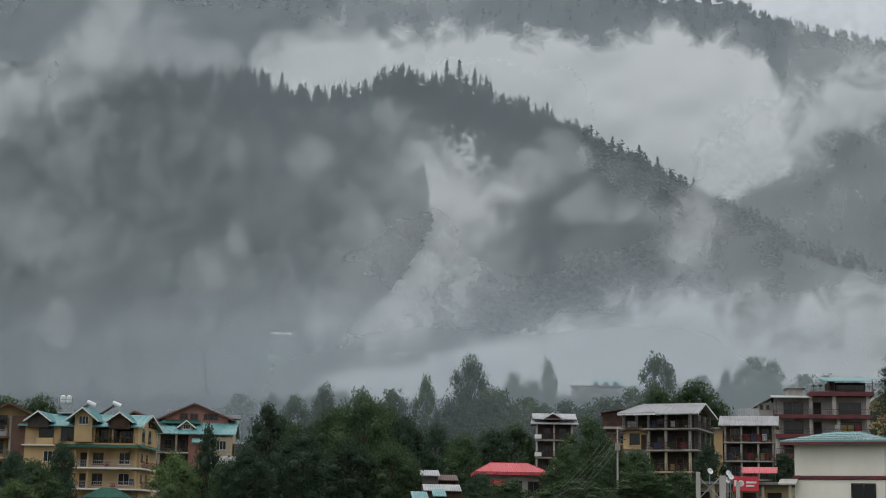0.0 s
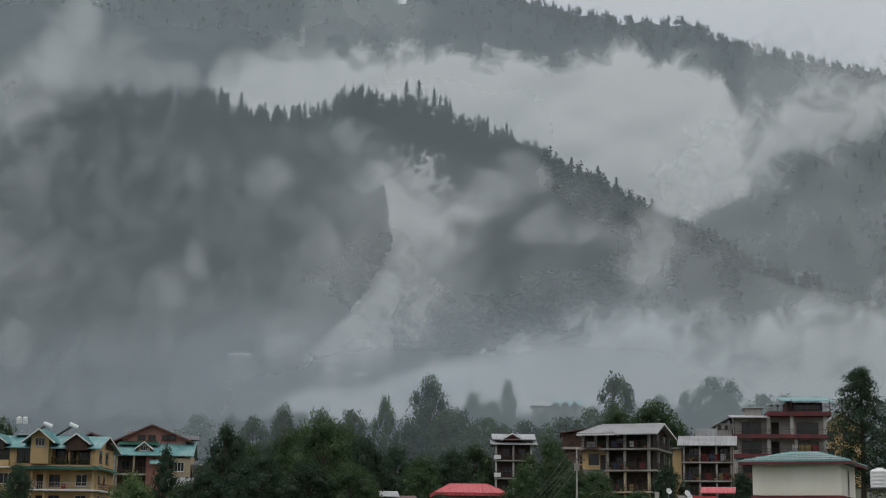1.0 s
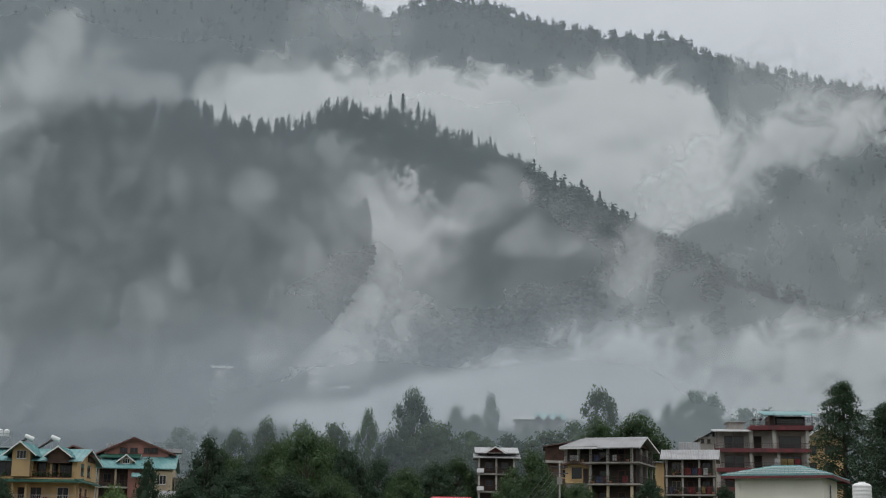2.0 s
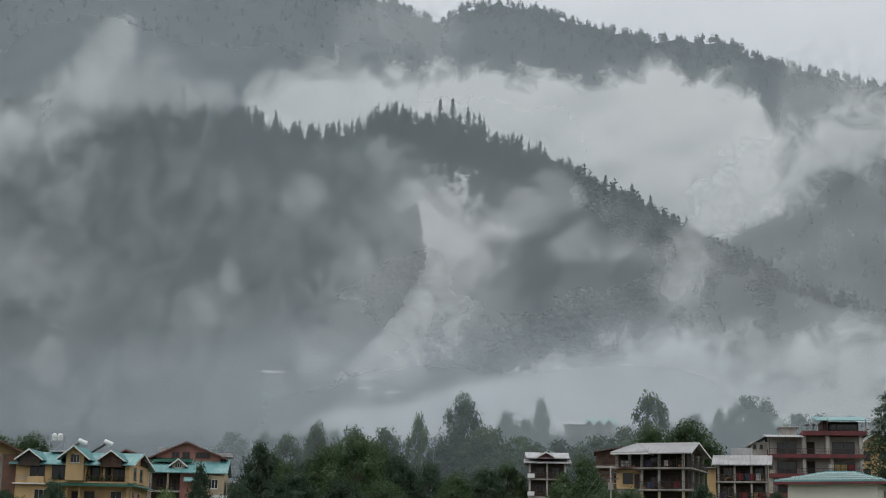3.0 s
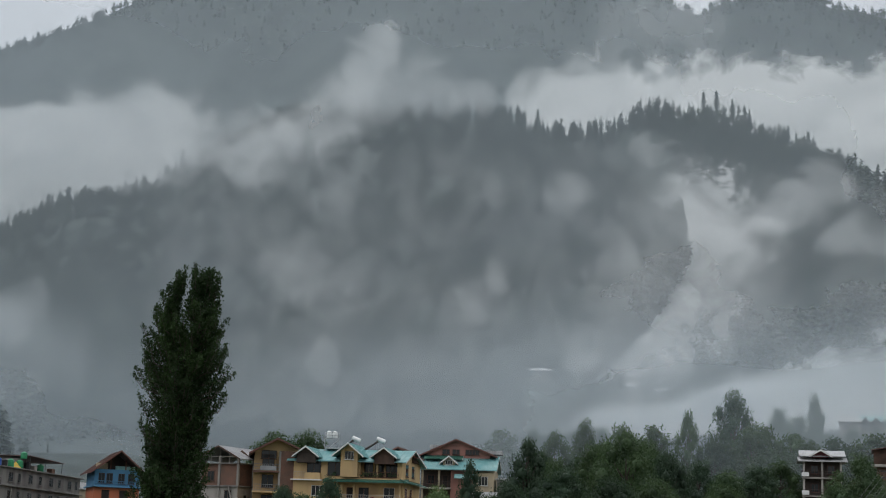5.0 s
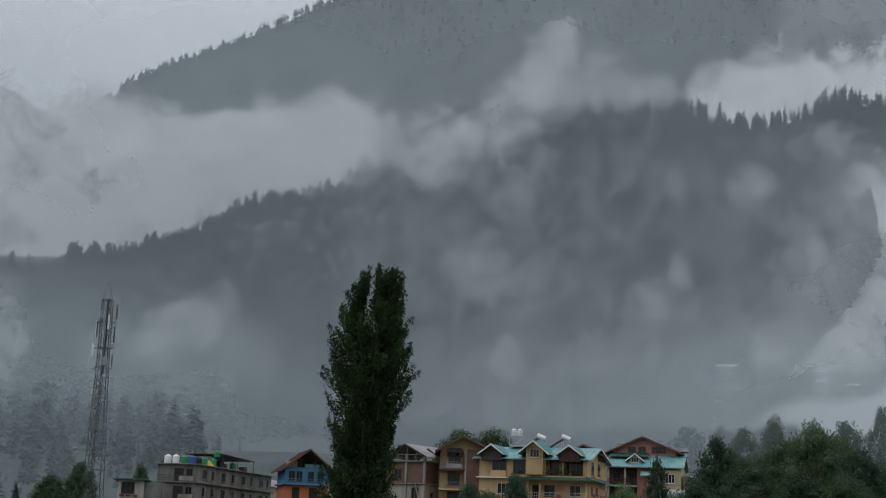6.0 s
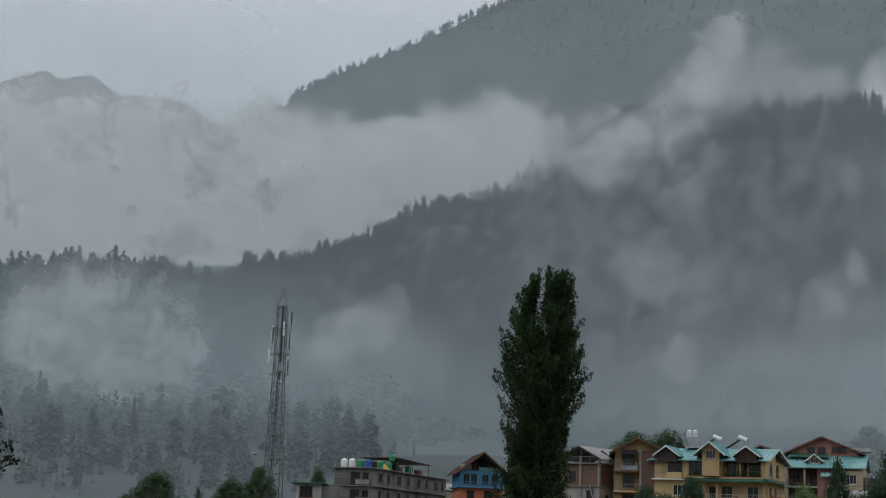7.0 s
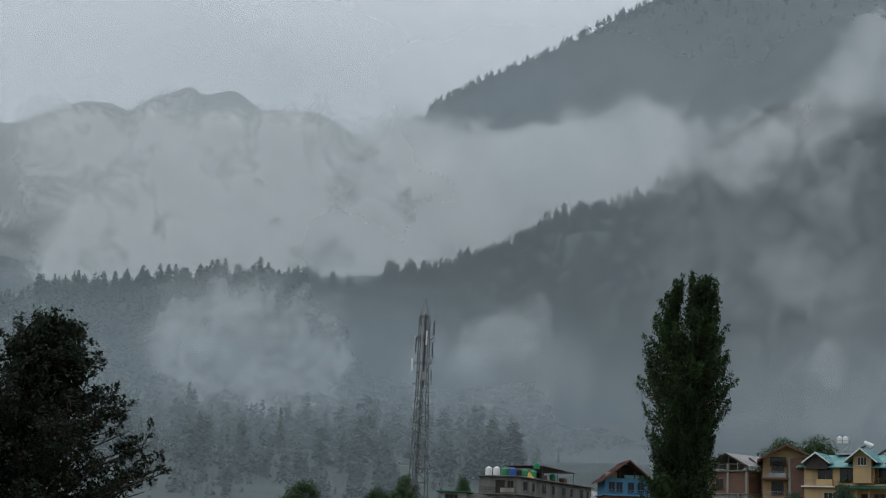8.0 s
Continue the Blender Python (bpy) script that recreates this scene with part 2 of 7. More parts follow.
M = {
    "ground": material("grassy_earth", (0.05, 0.065, 0.035), second=(0.09, 0.08, 0.055), scale=0.05, fine=0.9, bump=0.4, rough=0.95),
    "slope": material("forest_floor", (0.019, 0.028, 0.025), second=(0.040, 0.054, 0.046), scale=0.02, fine=0.14, bump=0.6, rough=0.95, var=0.4),
    "rock": material("bare_rock", (0.09, 0.10, 0.085), second=(0.15, 0.15, 0.14), scale=0.01, fine=0.1, rough=0.95),
    "needle": leaf_material("conifer_needles", (0.018, 0.029, 0.021), (0.066, 0.090, 0.056), island=0.45, through_light=0.1),
    "leaf": leaf_material("broad_leaves", (0.040, 0.072, 0.036), (0.066, 0.104, 0.048), island=0.25),
    "leaf_dark": leaf_material("dark_leaves", (0.028, 0.054, 0.036), (0.048, 0.078, 0.046), island=0.25),
    "leaf_light": leaf_material("fresh_leaves", (0.07, 0.115, 0.048), (0.10, 0.14, 0.06)),
    "leaf_poplar": leaf_material("poplar_leaves", (0.018, 0.042, 0.014), (0.060, 0.110, 0.034), island=0.35),
    # the near tree's shade is put into this almost black leaf colour
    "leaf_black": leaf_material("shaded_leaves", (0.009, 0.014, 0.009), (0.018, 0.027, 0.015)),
    "bark_dark": material("dark_bark", (0.032, 0.026, 0.022), scale=3, fine=30, bump=0.6, rough=0.95),
    "bark": material("bark", (0.075, 0.06, 0.05), scale=3, fine=30, bump=0.6, rough=0.95),
    "cream": material("cream_yellow_plaster", (0.57, 0.40, 0.205), second=(0.44, 0.31, 0.17), scale=0.5, fine=9, var=0.10, streak=0.7),
    "cream_pale": material("pale_cream_plaster", (0.48, 0.40, 0.27), second=(0.32, 0.27, 0.20), scale=0.5, var=0.10, streak=0.7),
    "white": material("white_paint", (0.84, 0.81, 0.72), second=(0.74, 0.70, 0.60), scale=0.35, fine=7, var=0.06, streak=0.6),
    "offwhite": material("weathered_white_paint", (0.46, 0.44, 0.41), second=(0.28, 0.26, 0.24), scale=0.6, var=0.12, streak=0.8),
    "concrete": material("raw_concrete", (0.205, 0.20, 0.19), second=(0.105, 0.10, 0.097), scale=0.5, fine=8, var=0.2, streak=0.75, rough=0.95),
    "concrete_pale": material("pale_concrete", (0.33, 0.31, 0.285), second=(0.17, 0.16, 0.15), scale=0.5, fine=8, var=0.15, streak=0.75, rough=0.95),
    "brick": material("red_brick", (0.21, 0.115, 0.085), second=(0.15, 0.10, 0.08), scale=0.8, fine=6, var=0.25, stripes=3.5, stripe_axis=2),
    "wood": material("dark_timber", (0.105, 0.062, 0.045), second=(0.06, 0.04, 0.032), scale=1.2, fine=16, var=0.3, stripes=2.2, stripe_axis=2),
    "wood_red": material("red_brown_timber", (0.16, 0.07, 0.055), second=(0.10, 0.05, 0.042), scale=1.2, fine=12, var=0.25),
    "maroon": material("maroon_paint", (0.17, 0.045, 0.05), second=(0.10, 0.04, 0.045), scale=0.8, var=0.15, streak=0.5),
    "teal_roof": material("teal_roof_sheet", (0.12, 0.30, 0.31), second=(0.24, 0.40, 0.40), scale=0.4, rough=0.45, var=0.12, stripes=1.6, stripe_axis=0, spec=0.5),
    "green_roof": material("green_roof_sheet", (0.025, 0.10, 0.075), second=(0.05, 0.15, 0.115), scale=0.5, rough=0.5, var=0.12, stripes=1.6, stripe_axis=0),
    "grey_roof": material("grey_roof_sheet", (0.32, 0.325, 0.335), second=(0.20, 0.20, 0.205), scale=0.4, rough=0.5, var=0.12, stripes=1.3, stripe_axis=0, spec=0.5),
    "pale_roof": material("pale_tin_roof", (0.42, 0.43, 0.44), second=(0.28, 0.285, 0.29), scale=0.5, rough=0.45, var=0.1, stripes=1.3, stripe_axis=0),
    "brown_roof": material("brown_roof_sheet", (0.13, 0.075, 0.065), second=(0.09, 0.06, 0.055), scale=0.5, rough=0.6, stripes=1.3, stripe_axis=0),
    "red_roof": material("red_roof_sheet", (0.58, 0.085, 0.10), second=(0.46, 0.09, 0.10), scale=0.4, rough=0.45, var=0.1, stripes=1.4, stripe_axis=0),
    "salmon": material("salmon_plaster", (0.40, 0.19, 0.155), second=(0.30, 0.16, 0.135), scale=0.5, var=0.12, streak=0.5),
    "blue": material("blue_paint", (0.085, 0.24, 0.40), second=(0.08, 0.19, 0.31), scale=0.6, var=0.12, streak=0.5),
    "orange": material("orange_plaster", (0.52, 0.17, 0.09), second=(0.42, 0.16, 0.10), scale=0.6, var=0.12, streak=0.5),
    "trim": material("white_trim", (0.72, 0.72, 0.70), scale=1.0, var=0.08),
    # dark brown with the deep shade of galleries and attics put into the colour
    "shade": material("shade_brown_timber", (0.045, 0.036, 0.032), second=(0.07, 0.055, 0.045), scale=1.0, fine=8, var=0.3),
    # near-black colour that stands in for the shade inside rooms
    "dark": material("dark_interior", (0.035, 0.03, 0.028), scale=1.0, var=0.2),
    "steel": material("galvanised_steel", (0.33, 0.34, 0.35), rough=0.55, metal=0.5, scale=1.0, var=0.15),
    "steel_dark": material("weathered_steel", (0.10, 0.105, 0.11), rough=0.6, metal=0.3, scale=1.0, var=0.2),
    "steel_grey": material("dull_grey_steel", (0.17, 0.175, 0.18), rough=0.6, metal=0.3, scale=1.0, var=0.2),
    "rail": material("painted_rail", (0.06, 0.045, 0.042), rough=0.6, scale=2.0, var=0.15),
    "tank_white": material("white_plastic", (0.75, 0.76, 0.76), rough=0.4, var=0.06, scale=0.8),
    "tank_green": material("green_plastic", (0.03, 0.24, 0.11), rough=0.4, var=0.1, scale=0.8),
    "tank_blue": material("blue_plastic", (0.03, 0.10, 0.36), rough=0.4, var=0.1, scale=0.8),
    "tank_black": material("black_plastic", (0.02, 0.02, 0.022), rough=0.4, var=0.1, scale=0.8),
    "yellow_sheet": material("yellow_tarpaulin", (0.62, 0.42, 0.05), rough=0.6, var=0.15, scale=1.5),
    "sign_red": material("red_sign_board", (0.62, 0.05, 0.07), rough=0.4, var=0.06, scale=0.5),
    "cloth_red": material("red_cloth", (0.30, 0.06, 0.065), var=0.2, scale=2),
    "cloth_yellow": material("yellow_cloth", (0.42, 0.31, 0.14), var=0.2, scale=2),
    "cloth_blue": material("blue_cloth", (0.09, 0.12, 0.21), var=0.2, scale=2),
    "cloth_white": material("white_cloth", (0.65, 0.65, 0.65), var=0.15, scale=2),
    "copper": material("orange_collector_end", (0.42, 0.20, 0.09), rough=0.5, var=0.15, scale=2),
}
glass = bpy.data.materials.new("window_glass")
glass.use_nodes = True
gb = glass.node_tree.nodes["Principled BSDF"]
gb.inputs["Base Color"].default_value = (0.022, 0.025, 0.028, 1)
gb.inputs["Roughness"].default_value, gb.inputs["Specular IOR Level"].default_value = 0.12, 0.5
gn = glass.node_tree.nodes.new("ShaderNodeTexNoise")
gn.inputs["Scale"].default_value = 1.3
gbump = glass.node_tree.nodes.new("ShaderNodeBump")
gbump.inputs["Strength"].default_value = 0.05
glass.node_tree.links.new(gn.outputs["Fac"], gbump.inputs["Height"])
glass.node_tree.links.new(gbump.outputs[0], gb.inputs["Normal"])
M["glass"] = glass


# ---------------------------------------------------------------- mesh helpers
def link(name, mesh, mat, parent=None, label=""):
    mesh.materials.append(mat)
    ob = new(name, mesh)
    ob.parent = parent
    return tagged(ob, label)


def part(name, bm, mat, parent=None, label=""):
    mesh = bpy.data.meshes.new(name)
    bm.to_mesh(mesh)
    bm.free()
    return link(name, mesh, mat, parent, label)


def add_box(bm, x0, x1, y0, y1, z0, z1, turn=None):
    vs = [bm.verts.new(p) for p in ((x0, y0, z0), (x1, y0, z0), (x1, y1, z0), (x0, y1, z0), (x0, y0, z1), (x1, y0, z1), (x1, y1, z1), (x0, y1, z1))]
    for f in ((3, 2, 1, 0), (4, 5, 6, 7), (0, 1, 5, 4), (1, 2, 6, 5), (2, 3, 7, 6), (3, 0, 4, 7)):
        bm.faces.new([vs[i] for i in f])
    if turn is not None:
        bmesh.ops.transform(bm, matrix=turn, verts=vs)
    return vs


def block(parent, name, mat, x0, x1, y0, y1, z0, z1, label="", bevel=0.02):
    bm = bmesh.new()
    add_box(bm, x0, x1, y0, y1, z0, z1)
    if bevel:
        bmesh.ops.bevel(bm, geom=bm.edges[:], offset=min(bevel, 0.3 * min(x1 - x0, y1 - y0, z1 - z0)), segments=1, affect="EDGES")
    return part(name, bm, M[mat], parent, label)


def add_bar(bm, a, b, r, r2=None, sides=6):
    """A straight round bar from a to b, which may taper."""
    a, b = Vector(a), Vector(b)
    q = (b - a).to_track_quat("Z", "Y")
    rings = []
    for p, rad in ((a, r), (b, r if r2 is None else r2)):
        rings.append([bm.verts.new(p + q @ Vector((rad * math.cos(k * math.tau / sides), rad * math.sin(k * math.tau / sides), 0))) for k in range(sides)])
    for k in range(sides):
        j = (k + 1) % sides
        bm.faces.new((rings[0][k], rings[0][j], rings[1][j], rings[1][k]))
    bm.faces.new(rings[0][::-1])
    bm.faces.new(rings[1])


def add_prism(bm, outline, y0, y1, axis="y"):
    """An outline in (x, z), pushed from y0 to y1; axis x: an outline in (y, z), pushed along x."""
    def at(u, v, w):
        return (u, w, v) if axis == "y" else (w, u, v)
    a = [bm.verts.new(at(u, v, y0)) for u, v in outline]
    b = [bm.verts.new(at(u, v, y1)) for u, v in outline]
    n = len(outline)
    bm.faces.new(a)
    bm.faces.new(b[::-1])
    for i in range(n):
        j = (i + 1) % n
        bm.faces.new((a[j], a[i], b[i], b[j]))
    bmesh.ops.recalc_face_normals(bm, faces=bm.faces[:])


def add_turned(bm, profile, cx=0, cy=0, sides=16):
    """A turned body from (radius, height) pairs."""
    rings = [[bm.verts.new((cx + r * math.cos(k * math.tau / sides), cy + r * math.sin(k * math.tau / sides), z)) for k in range(sides)] for r, z in profile]
    for lo, hi in zip(rings, rings[1:]):
        for k in range(sides):
            j = (k + 1) % sides
            bm.faces.new((lo[k], lo[j], hi[j], hi[k]))
    bm.faces.new(rings[0][::-1])
    bm.faces.new(rings[-1])


def place(az, r, z=0.0):
    """World place at a bearing (degrees to the left of straight ahead), a distance and a height."""
    return Vector((-r * math.sin(radians(az)), r * math.cos(radians(az)), z))


def thing(name, az, r, z, turn, label, category, group=""):
    ob = new(name)
    ob.matrix_world = Matrix.Translation(place(az, r, z)) @ pose(0, 0, 0, 0, 0, az + turn)
    return tagged(ob, label, category, group)


def array_mesh(name, verts, faces, uv=None, uv2=None):
    """A mesh from arrays: verts (n, 3), faces (m, 3 or 4)."""
    mesh = bpy.data.meshes.new(name)
    k = faces.shape[1]
    mesh.vertices.add(len(verts))
    mesh.vertices.foreach_set("co", np.asarray(verts, dtype=np.float32).ravel())
    mesh.loops.add(faces.size)
    mesh.loops.foreach_set("vertex_index", faces.astype(np.int32).ravel())
    mesh.polygons.add(len(faces))
    mesh.polygons.foreach_set("loop_start", np.arange(0, faces.size, k, dtype=np.int32))
    if uv is not None:
        layer = mesh.uv_layers.new(name="spread")
        layer.data.foreach_set("uv", np.asarray(uv, dtype=np.float32)[faces.ravel()].ravel())
    if uv2 is not None:
        layer = mesh.uv_layers.new(name="billow")
        layer.data.foreach_set("uv", np.asarray(uv2, dtype=np.float32)[faces.ravel()].ravel())
    mesh.update(calc_edges=True)
    mesh.validate()
    return mesh


def lattice_noise(p, seed=0):
    """Smooth value noise in the plane, 0 to 1, for arrays of points."""
    i = np.floor(p).astype(np.int64)
    f = p - i
    f = f * f * (3 - 2 * f)

    def h(x, y):
        k = (x * 374761393 + y * 668265263 + seed * 974634777) & 0xFFFFFFFF
        k = ((k ^ (k >> 13)) * 1274126177) & 0xFFFFFFFF
        return ((k ^ (k >> 16)) & 0xFFFF) / 65535.0
    x, y = i[..., 0], i[..., 1]
    a = h(x, y) * (1 - f[..., 0]) + h(x + 1, y) * f[..., 0]
    b = h(x, y + 1) * (1 - f[..., 0]) + h(x + 1, y + 1) * f[..., 0]
    return a * (1 - f[..., 1]) + b * f[..., 1]


def fbm(p, seed=0, octaves=4):
    s, amp, tot = 0, 1.0, 0.0
    for k in range(octaves):
        s = s + amp * lattice_noise(p * 2 ** k, seed + k)
        tot += amp
        amp *= 0.5
    return s / tot


# ---------------------------------------------------------------- the land
def bearing_curve(az, keys):
    xs = [k[0] for k in keys]
    return np.interp(az, xs, [k[1] for k in keys])


# bearing (left is positive) and angular height of each crest; distances fall away to the left
SPUR = [(-60, 6), (-25, 8), (-16, 9.6), (-12.5, 10.8), (-11.2, 11.55), (-8.9, 13.0), (-7.7, 13.5), (-6.4, 14.3), (-4.7, 15.3), (-3.2, 15.85), (-2, 16.3), (0.7, 16.45), (1.6, 16.0), (3.05, 15.7),
        (4.55, 15.8), (5.85, 16.3), (7.7, 16.15), (11, 16.2), (14, 15.9), (16.7, 14.6), (18, 13.6), (19.5, 12.9), (21.4, 12.3), (22.7, 11.7), (24.1, 11.0), (26, 10.3), (27.7, 10.05), (28.5, 9.55), (30.2, 9.4),
        (31.3, 9.6), (35.8, 9.4), (38.8, 8.9), (39.8, 9.0), (41.2, 8.55), (42.3, 7.85), (60, 6)]
SUMMIT = [(-60, 10.28), (-30, 14.28), (-18.1, 17.33), (-15.5, 18.08), (-13.8, 18.53), (-12.4, 19.18), (-9.8, 19.38), (-8.1, 19.73), (-6.6, 20.03), (-5.5, 20.48), (-3.8, 20.68),
          (-2.5, 20.48), (-1.6, 19.98), (-0.7, 20.23), (0.2, 20.68), (4, 21.2), (9, 22.0), (14, 21.6), (17.5, 20.52), (19, 20.02), (20.5, 19.42), (22, 18.67),
          (23.5, 17.87), (25.2, 17.17), (26.7, 16.42), (27.9, 15.32), (31, 13.22), (36, 10.22), (45, 8.72), (70, 8.22)]
RANGE = [(-60, 8.4), (20, 11.4), (29, 15.2), (31.35, 15.7), (33.9, 16.25), (34.6, 16.55), (35.6, 16.2), (36.05, 16.5), (37.9, 15.8), (39.1, 15.85), (40.3, 15.6), (42, 15.0),
         (60, 9.4)]
# the steep edge of the gully in the spur: share of the way to the crest, bearing
GULLY_EDGE = [(0.5, 3.0), (0.56, 2.2), (0.62, 0.4), (0.66, -0.3), (0.71, -0.9), (0.77, -0.9), (0.82, 0.2), (0.87, 1.5), (0.93, 2.8), (1.0, 3.6)]
SPUR_R = [(-60, 1300), (-11, 1350), (-2, 1550), (8, 1850), (20, 2250), (40, 2500), (60, 2400)]
SUMMIT_R = [(-60, 2900), (-15, 3000), (10, 3300), (40, 3400), (60, 3200)]
TOWN_Z = [(-60, 5), (-18, 9), (-8, 6.0), (-3, 3.0), (5, 2.0), (14, 2.6), (22, 1.6), (30, 1.0), (60, 1)]


def land_height(az, r, carved=True):
    az, r = np.broadcast_arrays(np.asarray(az, float), np.asarray(r, float))
    wrapped = (az + 180) % 360 - 180
    side = np.clip((np.abs(wrapped) - 55) / 60, 0, 1)
    a = np.clip(wrapped, -60, 60)
    rs, rm = bearing_curve(a, SPUR_R), bearing_curve(a, SUMMIT_R)
    tan = lambda deg: np.tan(np.radians(deg))
    zs, zm, zr = rs * tan(bearing_curve(a, SPUR)), rm * tan(bearing_curve(a, SUMMIT)), 4500 * tan(bearing_curve(a, RANGE))
    zs, zm, zr = zs * (1 - 0.6 * side), zm * (1 - 0.6 * side), zr * (1 - 0.6 * side)
    t = bearing_curve(a, TOWN_Z) * (1 - side)
    knots = [(0 * a, 0 * a), (0 * a + 90, 0.15 * t), (0 * a + 205, t), (0 * a + 300, t + 6), (0 * a + 480, t + 24), (0 * a + 760, t * 0.5 + 58),
             (rs * 0.62, zs * 0.36), (rs * 0.84, zs * 0.72), (rs, zs), (rs + 170, zs - 40), (rm * 0.86, zs * 0.55 + zm * 0.33), (rm, zm), (rm + 260, zm - 130), (0 * a + 4500, zr), (0 * a + 4900, zr * 0.8)]
    z = np.zeros(a.shape)
    for (r0, z0), (r1, z1) in zip(knots, knots[1:]):
        f = np.clip((r - r0) / np.maximum(r1 - r0, 1), 0, 1)
        z = np.where(r >= r0, z0 + (z1 - z0) * f, z)
    x, y = -r * np.sin(np.radians(az)), r * np.cos(np.radians(az))
    p = np.stack([x, y], -1)
    amp = np.clip((r - 420) / 700, 0, 1)
    near_crest = np.minimum(np.abs(r - rs), np.abs(r - rm)) / 260
    amp = amp * (0.12 + 0.88 * np.clip(near_crest, 0, 1))
    gully = np.abs(fbm(p / 330.0, 11, 4) - 0.5) * 2
    z = z + amp * (95 * (gully - 0.28) + 28 * (fbm(p / 75.0, 23, 3) - 0.5))
    if carved:
        q = r / rs
        into = bearing_curve(q, GULLY_EDGE) - a + 1.3 * (fbm(np.stack([q * 14, 0 * q], -1), 61, 3) - 0.5)
        bed = np.clip(into / 0.45, 0, 1) * np.clip((6.5 - into) / 4.5, 0, 1) * np.clip((q - 0.5) / 0.1, 0, 1) * np.clip((0.99 - q) / 0.12, 0, 1)
        z = z - 66 * bed
    z = z + np.clip((r - 30) / 200, 0, 1) * 1.2 * (fbm(p / 24.0, 5, 3) - 0.5)
    return z


ring = np.concatenate([[0.0], np.geomspace(4, 420, 46), np.linspace(440, 900, 28), np.linspace(920, 3600, 128), np.linspace(3660, 4900, 24)])
bear = np.concatenate([np.arange(-24, 48, 0.3), np.arange(48, 336, 3.0)])
nb, nr = len(bear), len(ring)
AZ, RR = np.meshgrid(bear, ring, indexing="ij")
Z = land_height(AZ, RR)
verts = np.stack([-RR * np.sin(np.radians(AZ)), RR * np.cos(np.radians(AZ)), Z], -1).reshape(-1, 3)
idx = np.arange(nb * nr).reshape(nb, nr)
nxt = np.roll(idx, -1, axis=0)
faces = np.stack([idx[:, :-1], idx[:, 1:], nxt[:, 1:], nxt[:, :-1]], -1).reshape(-1, 4)
land = array_mesh("ground", verts, faces[:, ::-1].copy())
ground = link("ground", land, M["ground"])
land.materials.append(M["slope"])
land.materials.append(M["rock"])
centre_r = np.hypot(verts[faces, 0].mean(1), verts[faces, 1].mean(1))
land.polygons.foreach_set("material_index", np.where(centre_r > 3950, 2, np.where(centre_r > 290, 1, 0)).astype(np.int32))
land.polygons.foreach_set("use_smooth", np.ones(len(faces), dtype=bool))
tagged(ground, "valley floor rising into forested mountain slopes", "ground", kind="structure")


def on_land(az, r):
    return float(land_height(az, r))


# ---------------------------------------------------------------- conifers on the mountain
def conifer_template(rng, boughs=18, slim=0.16, blunt=0.6):
    """A cedar or fir one unit high: ragged drooping boughs round a bare stem."""
    v = [(0.012, 0, 0), (-0.006, 0.011, 0), (-0.006, -0.011, 0), (0, 0, 0.97)]
    f = [(0, 1, 3), (1, 2, 3), (2, 0, 3)]
    start = rng.uniform(0.1, 0.32)
    for k in range(boughs):
        u = (k + rng.uniform(0, 0.8)) / boughs
        z = start + (1.0 - start) * u
        reach = slim * ((1 - u) ** blunt * rng.uniform(0.55, 1.2) + 0.10)
        ang, roll = k * 2.4 + rng.normal(0, 0.3), rng.uniform(-0.9, 0.9)
        c, sn = math.cos(ang), math.sin(ang)
        fat = (0.55 * reach + 0.028) * rng.uniform(0.8, 1.3) * (18 / boughs) ** 0.5
        drop = reach * rng.uniform(0.1, 0.55)
        mx, mz = reach * 0.6, z - drop * 0.3
        lat, up = fat * math.cos(roll), fat * math.sin(roll)
        b = len(v)
        v += [(0, 0, z + 0.035), (mx * c - lat * sn, mx * sn + lat * c, mz + up), (reach * c, reach * sn, z - drop), (mx * c + lat * sn, mx * sn - lat * c, mz - up)]
        f += [(b, b + 1, b + 2), (b, b + 2, b + 3)]
    return np.array(v), np.array(f)


def forest(name, label, az, r, height, width, rng, templates):
    """Many trees, joined: one per bearing and distance."""
    z = land_height(az, r)
    vs, fs, n = [], [], 0
    kind = rng.integers(0, len(templates), len(az))
    for k, (tv, tf) in enumerate(templates):
        pick = np.flatnonzero(kind == k)
        if not len(pick):
            continue
        ang = rng.uniform(0, 6.3, len(pick))
        c, s = np.cos(ang)[:, None], np.sin(ang)[:, None]
        h, w = height[pick][:, None], width[pick][:, None]
        lean = rng.normal(0, 0.02, (len(pick), 2))
        x = (tv[:, 0] * c - tv[:, 1] * s) * h * w + lean[:, :1] * tv[:, 2] * h
        y = (tv[:, 0] * s + tv[:, 1] * c) * h * w + lean[:, 1:] * tv[:, 2] * h
        zz = tv[:, 2] * h - 1.0
        px, py = -r[pick] * np.sin(np.radians(az[pick])), r[pick] * np.cos(np.radians(az[pick]))
        vs.append(np.stack([x + px[:, None], y + py[:, None], zz + z[pick][:, None]], -1).reshape(-1, 3))
        fs.append((tf[None] + (n + np.arange(len(pick)) * len(tv))[:, None, None]).reshape(-1, 3))
        n += len(pick) * len(tv)
    ob = link(name, array_mesh(name, np.concatenate(vs), np.concatenate(fs)), M["needle"])
    return tagged(ob, label, "forest", kind="stuff")


rng = np.random.default_rng(4)
FIRS = [conifer_template(rng, boughs=int(rng.integers(38, 50)), slim=rng.uniform(0.11, 0.19), blunt=rng.uniform(0.35, 0.8)) for k in range(9)]
FAR_FIRS = [conifer_template(rng, boughs=int(rng.integers(15, 20)), slim=rng.uniform(0.15, 0.25), blunt=rng.uniform(0.35, 0.8)) for k in range(8)]


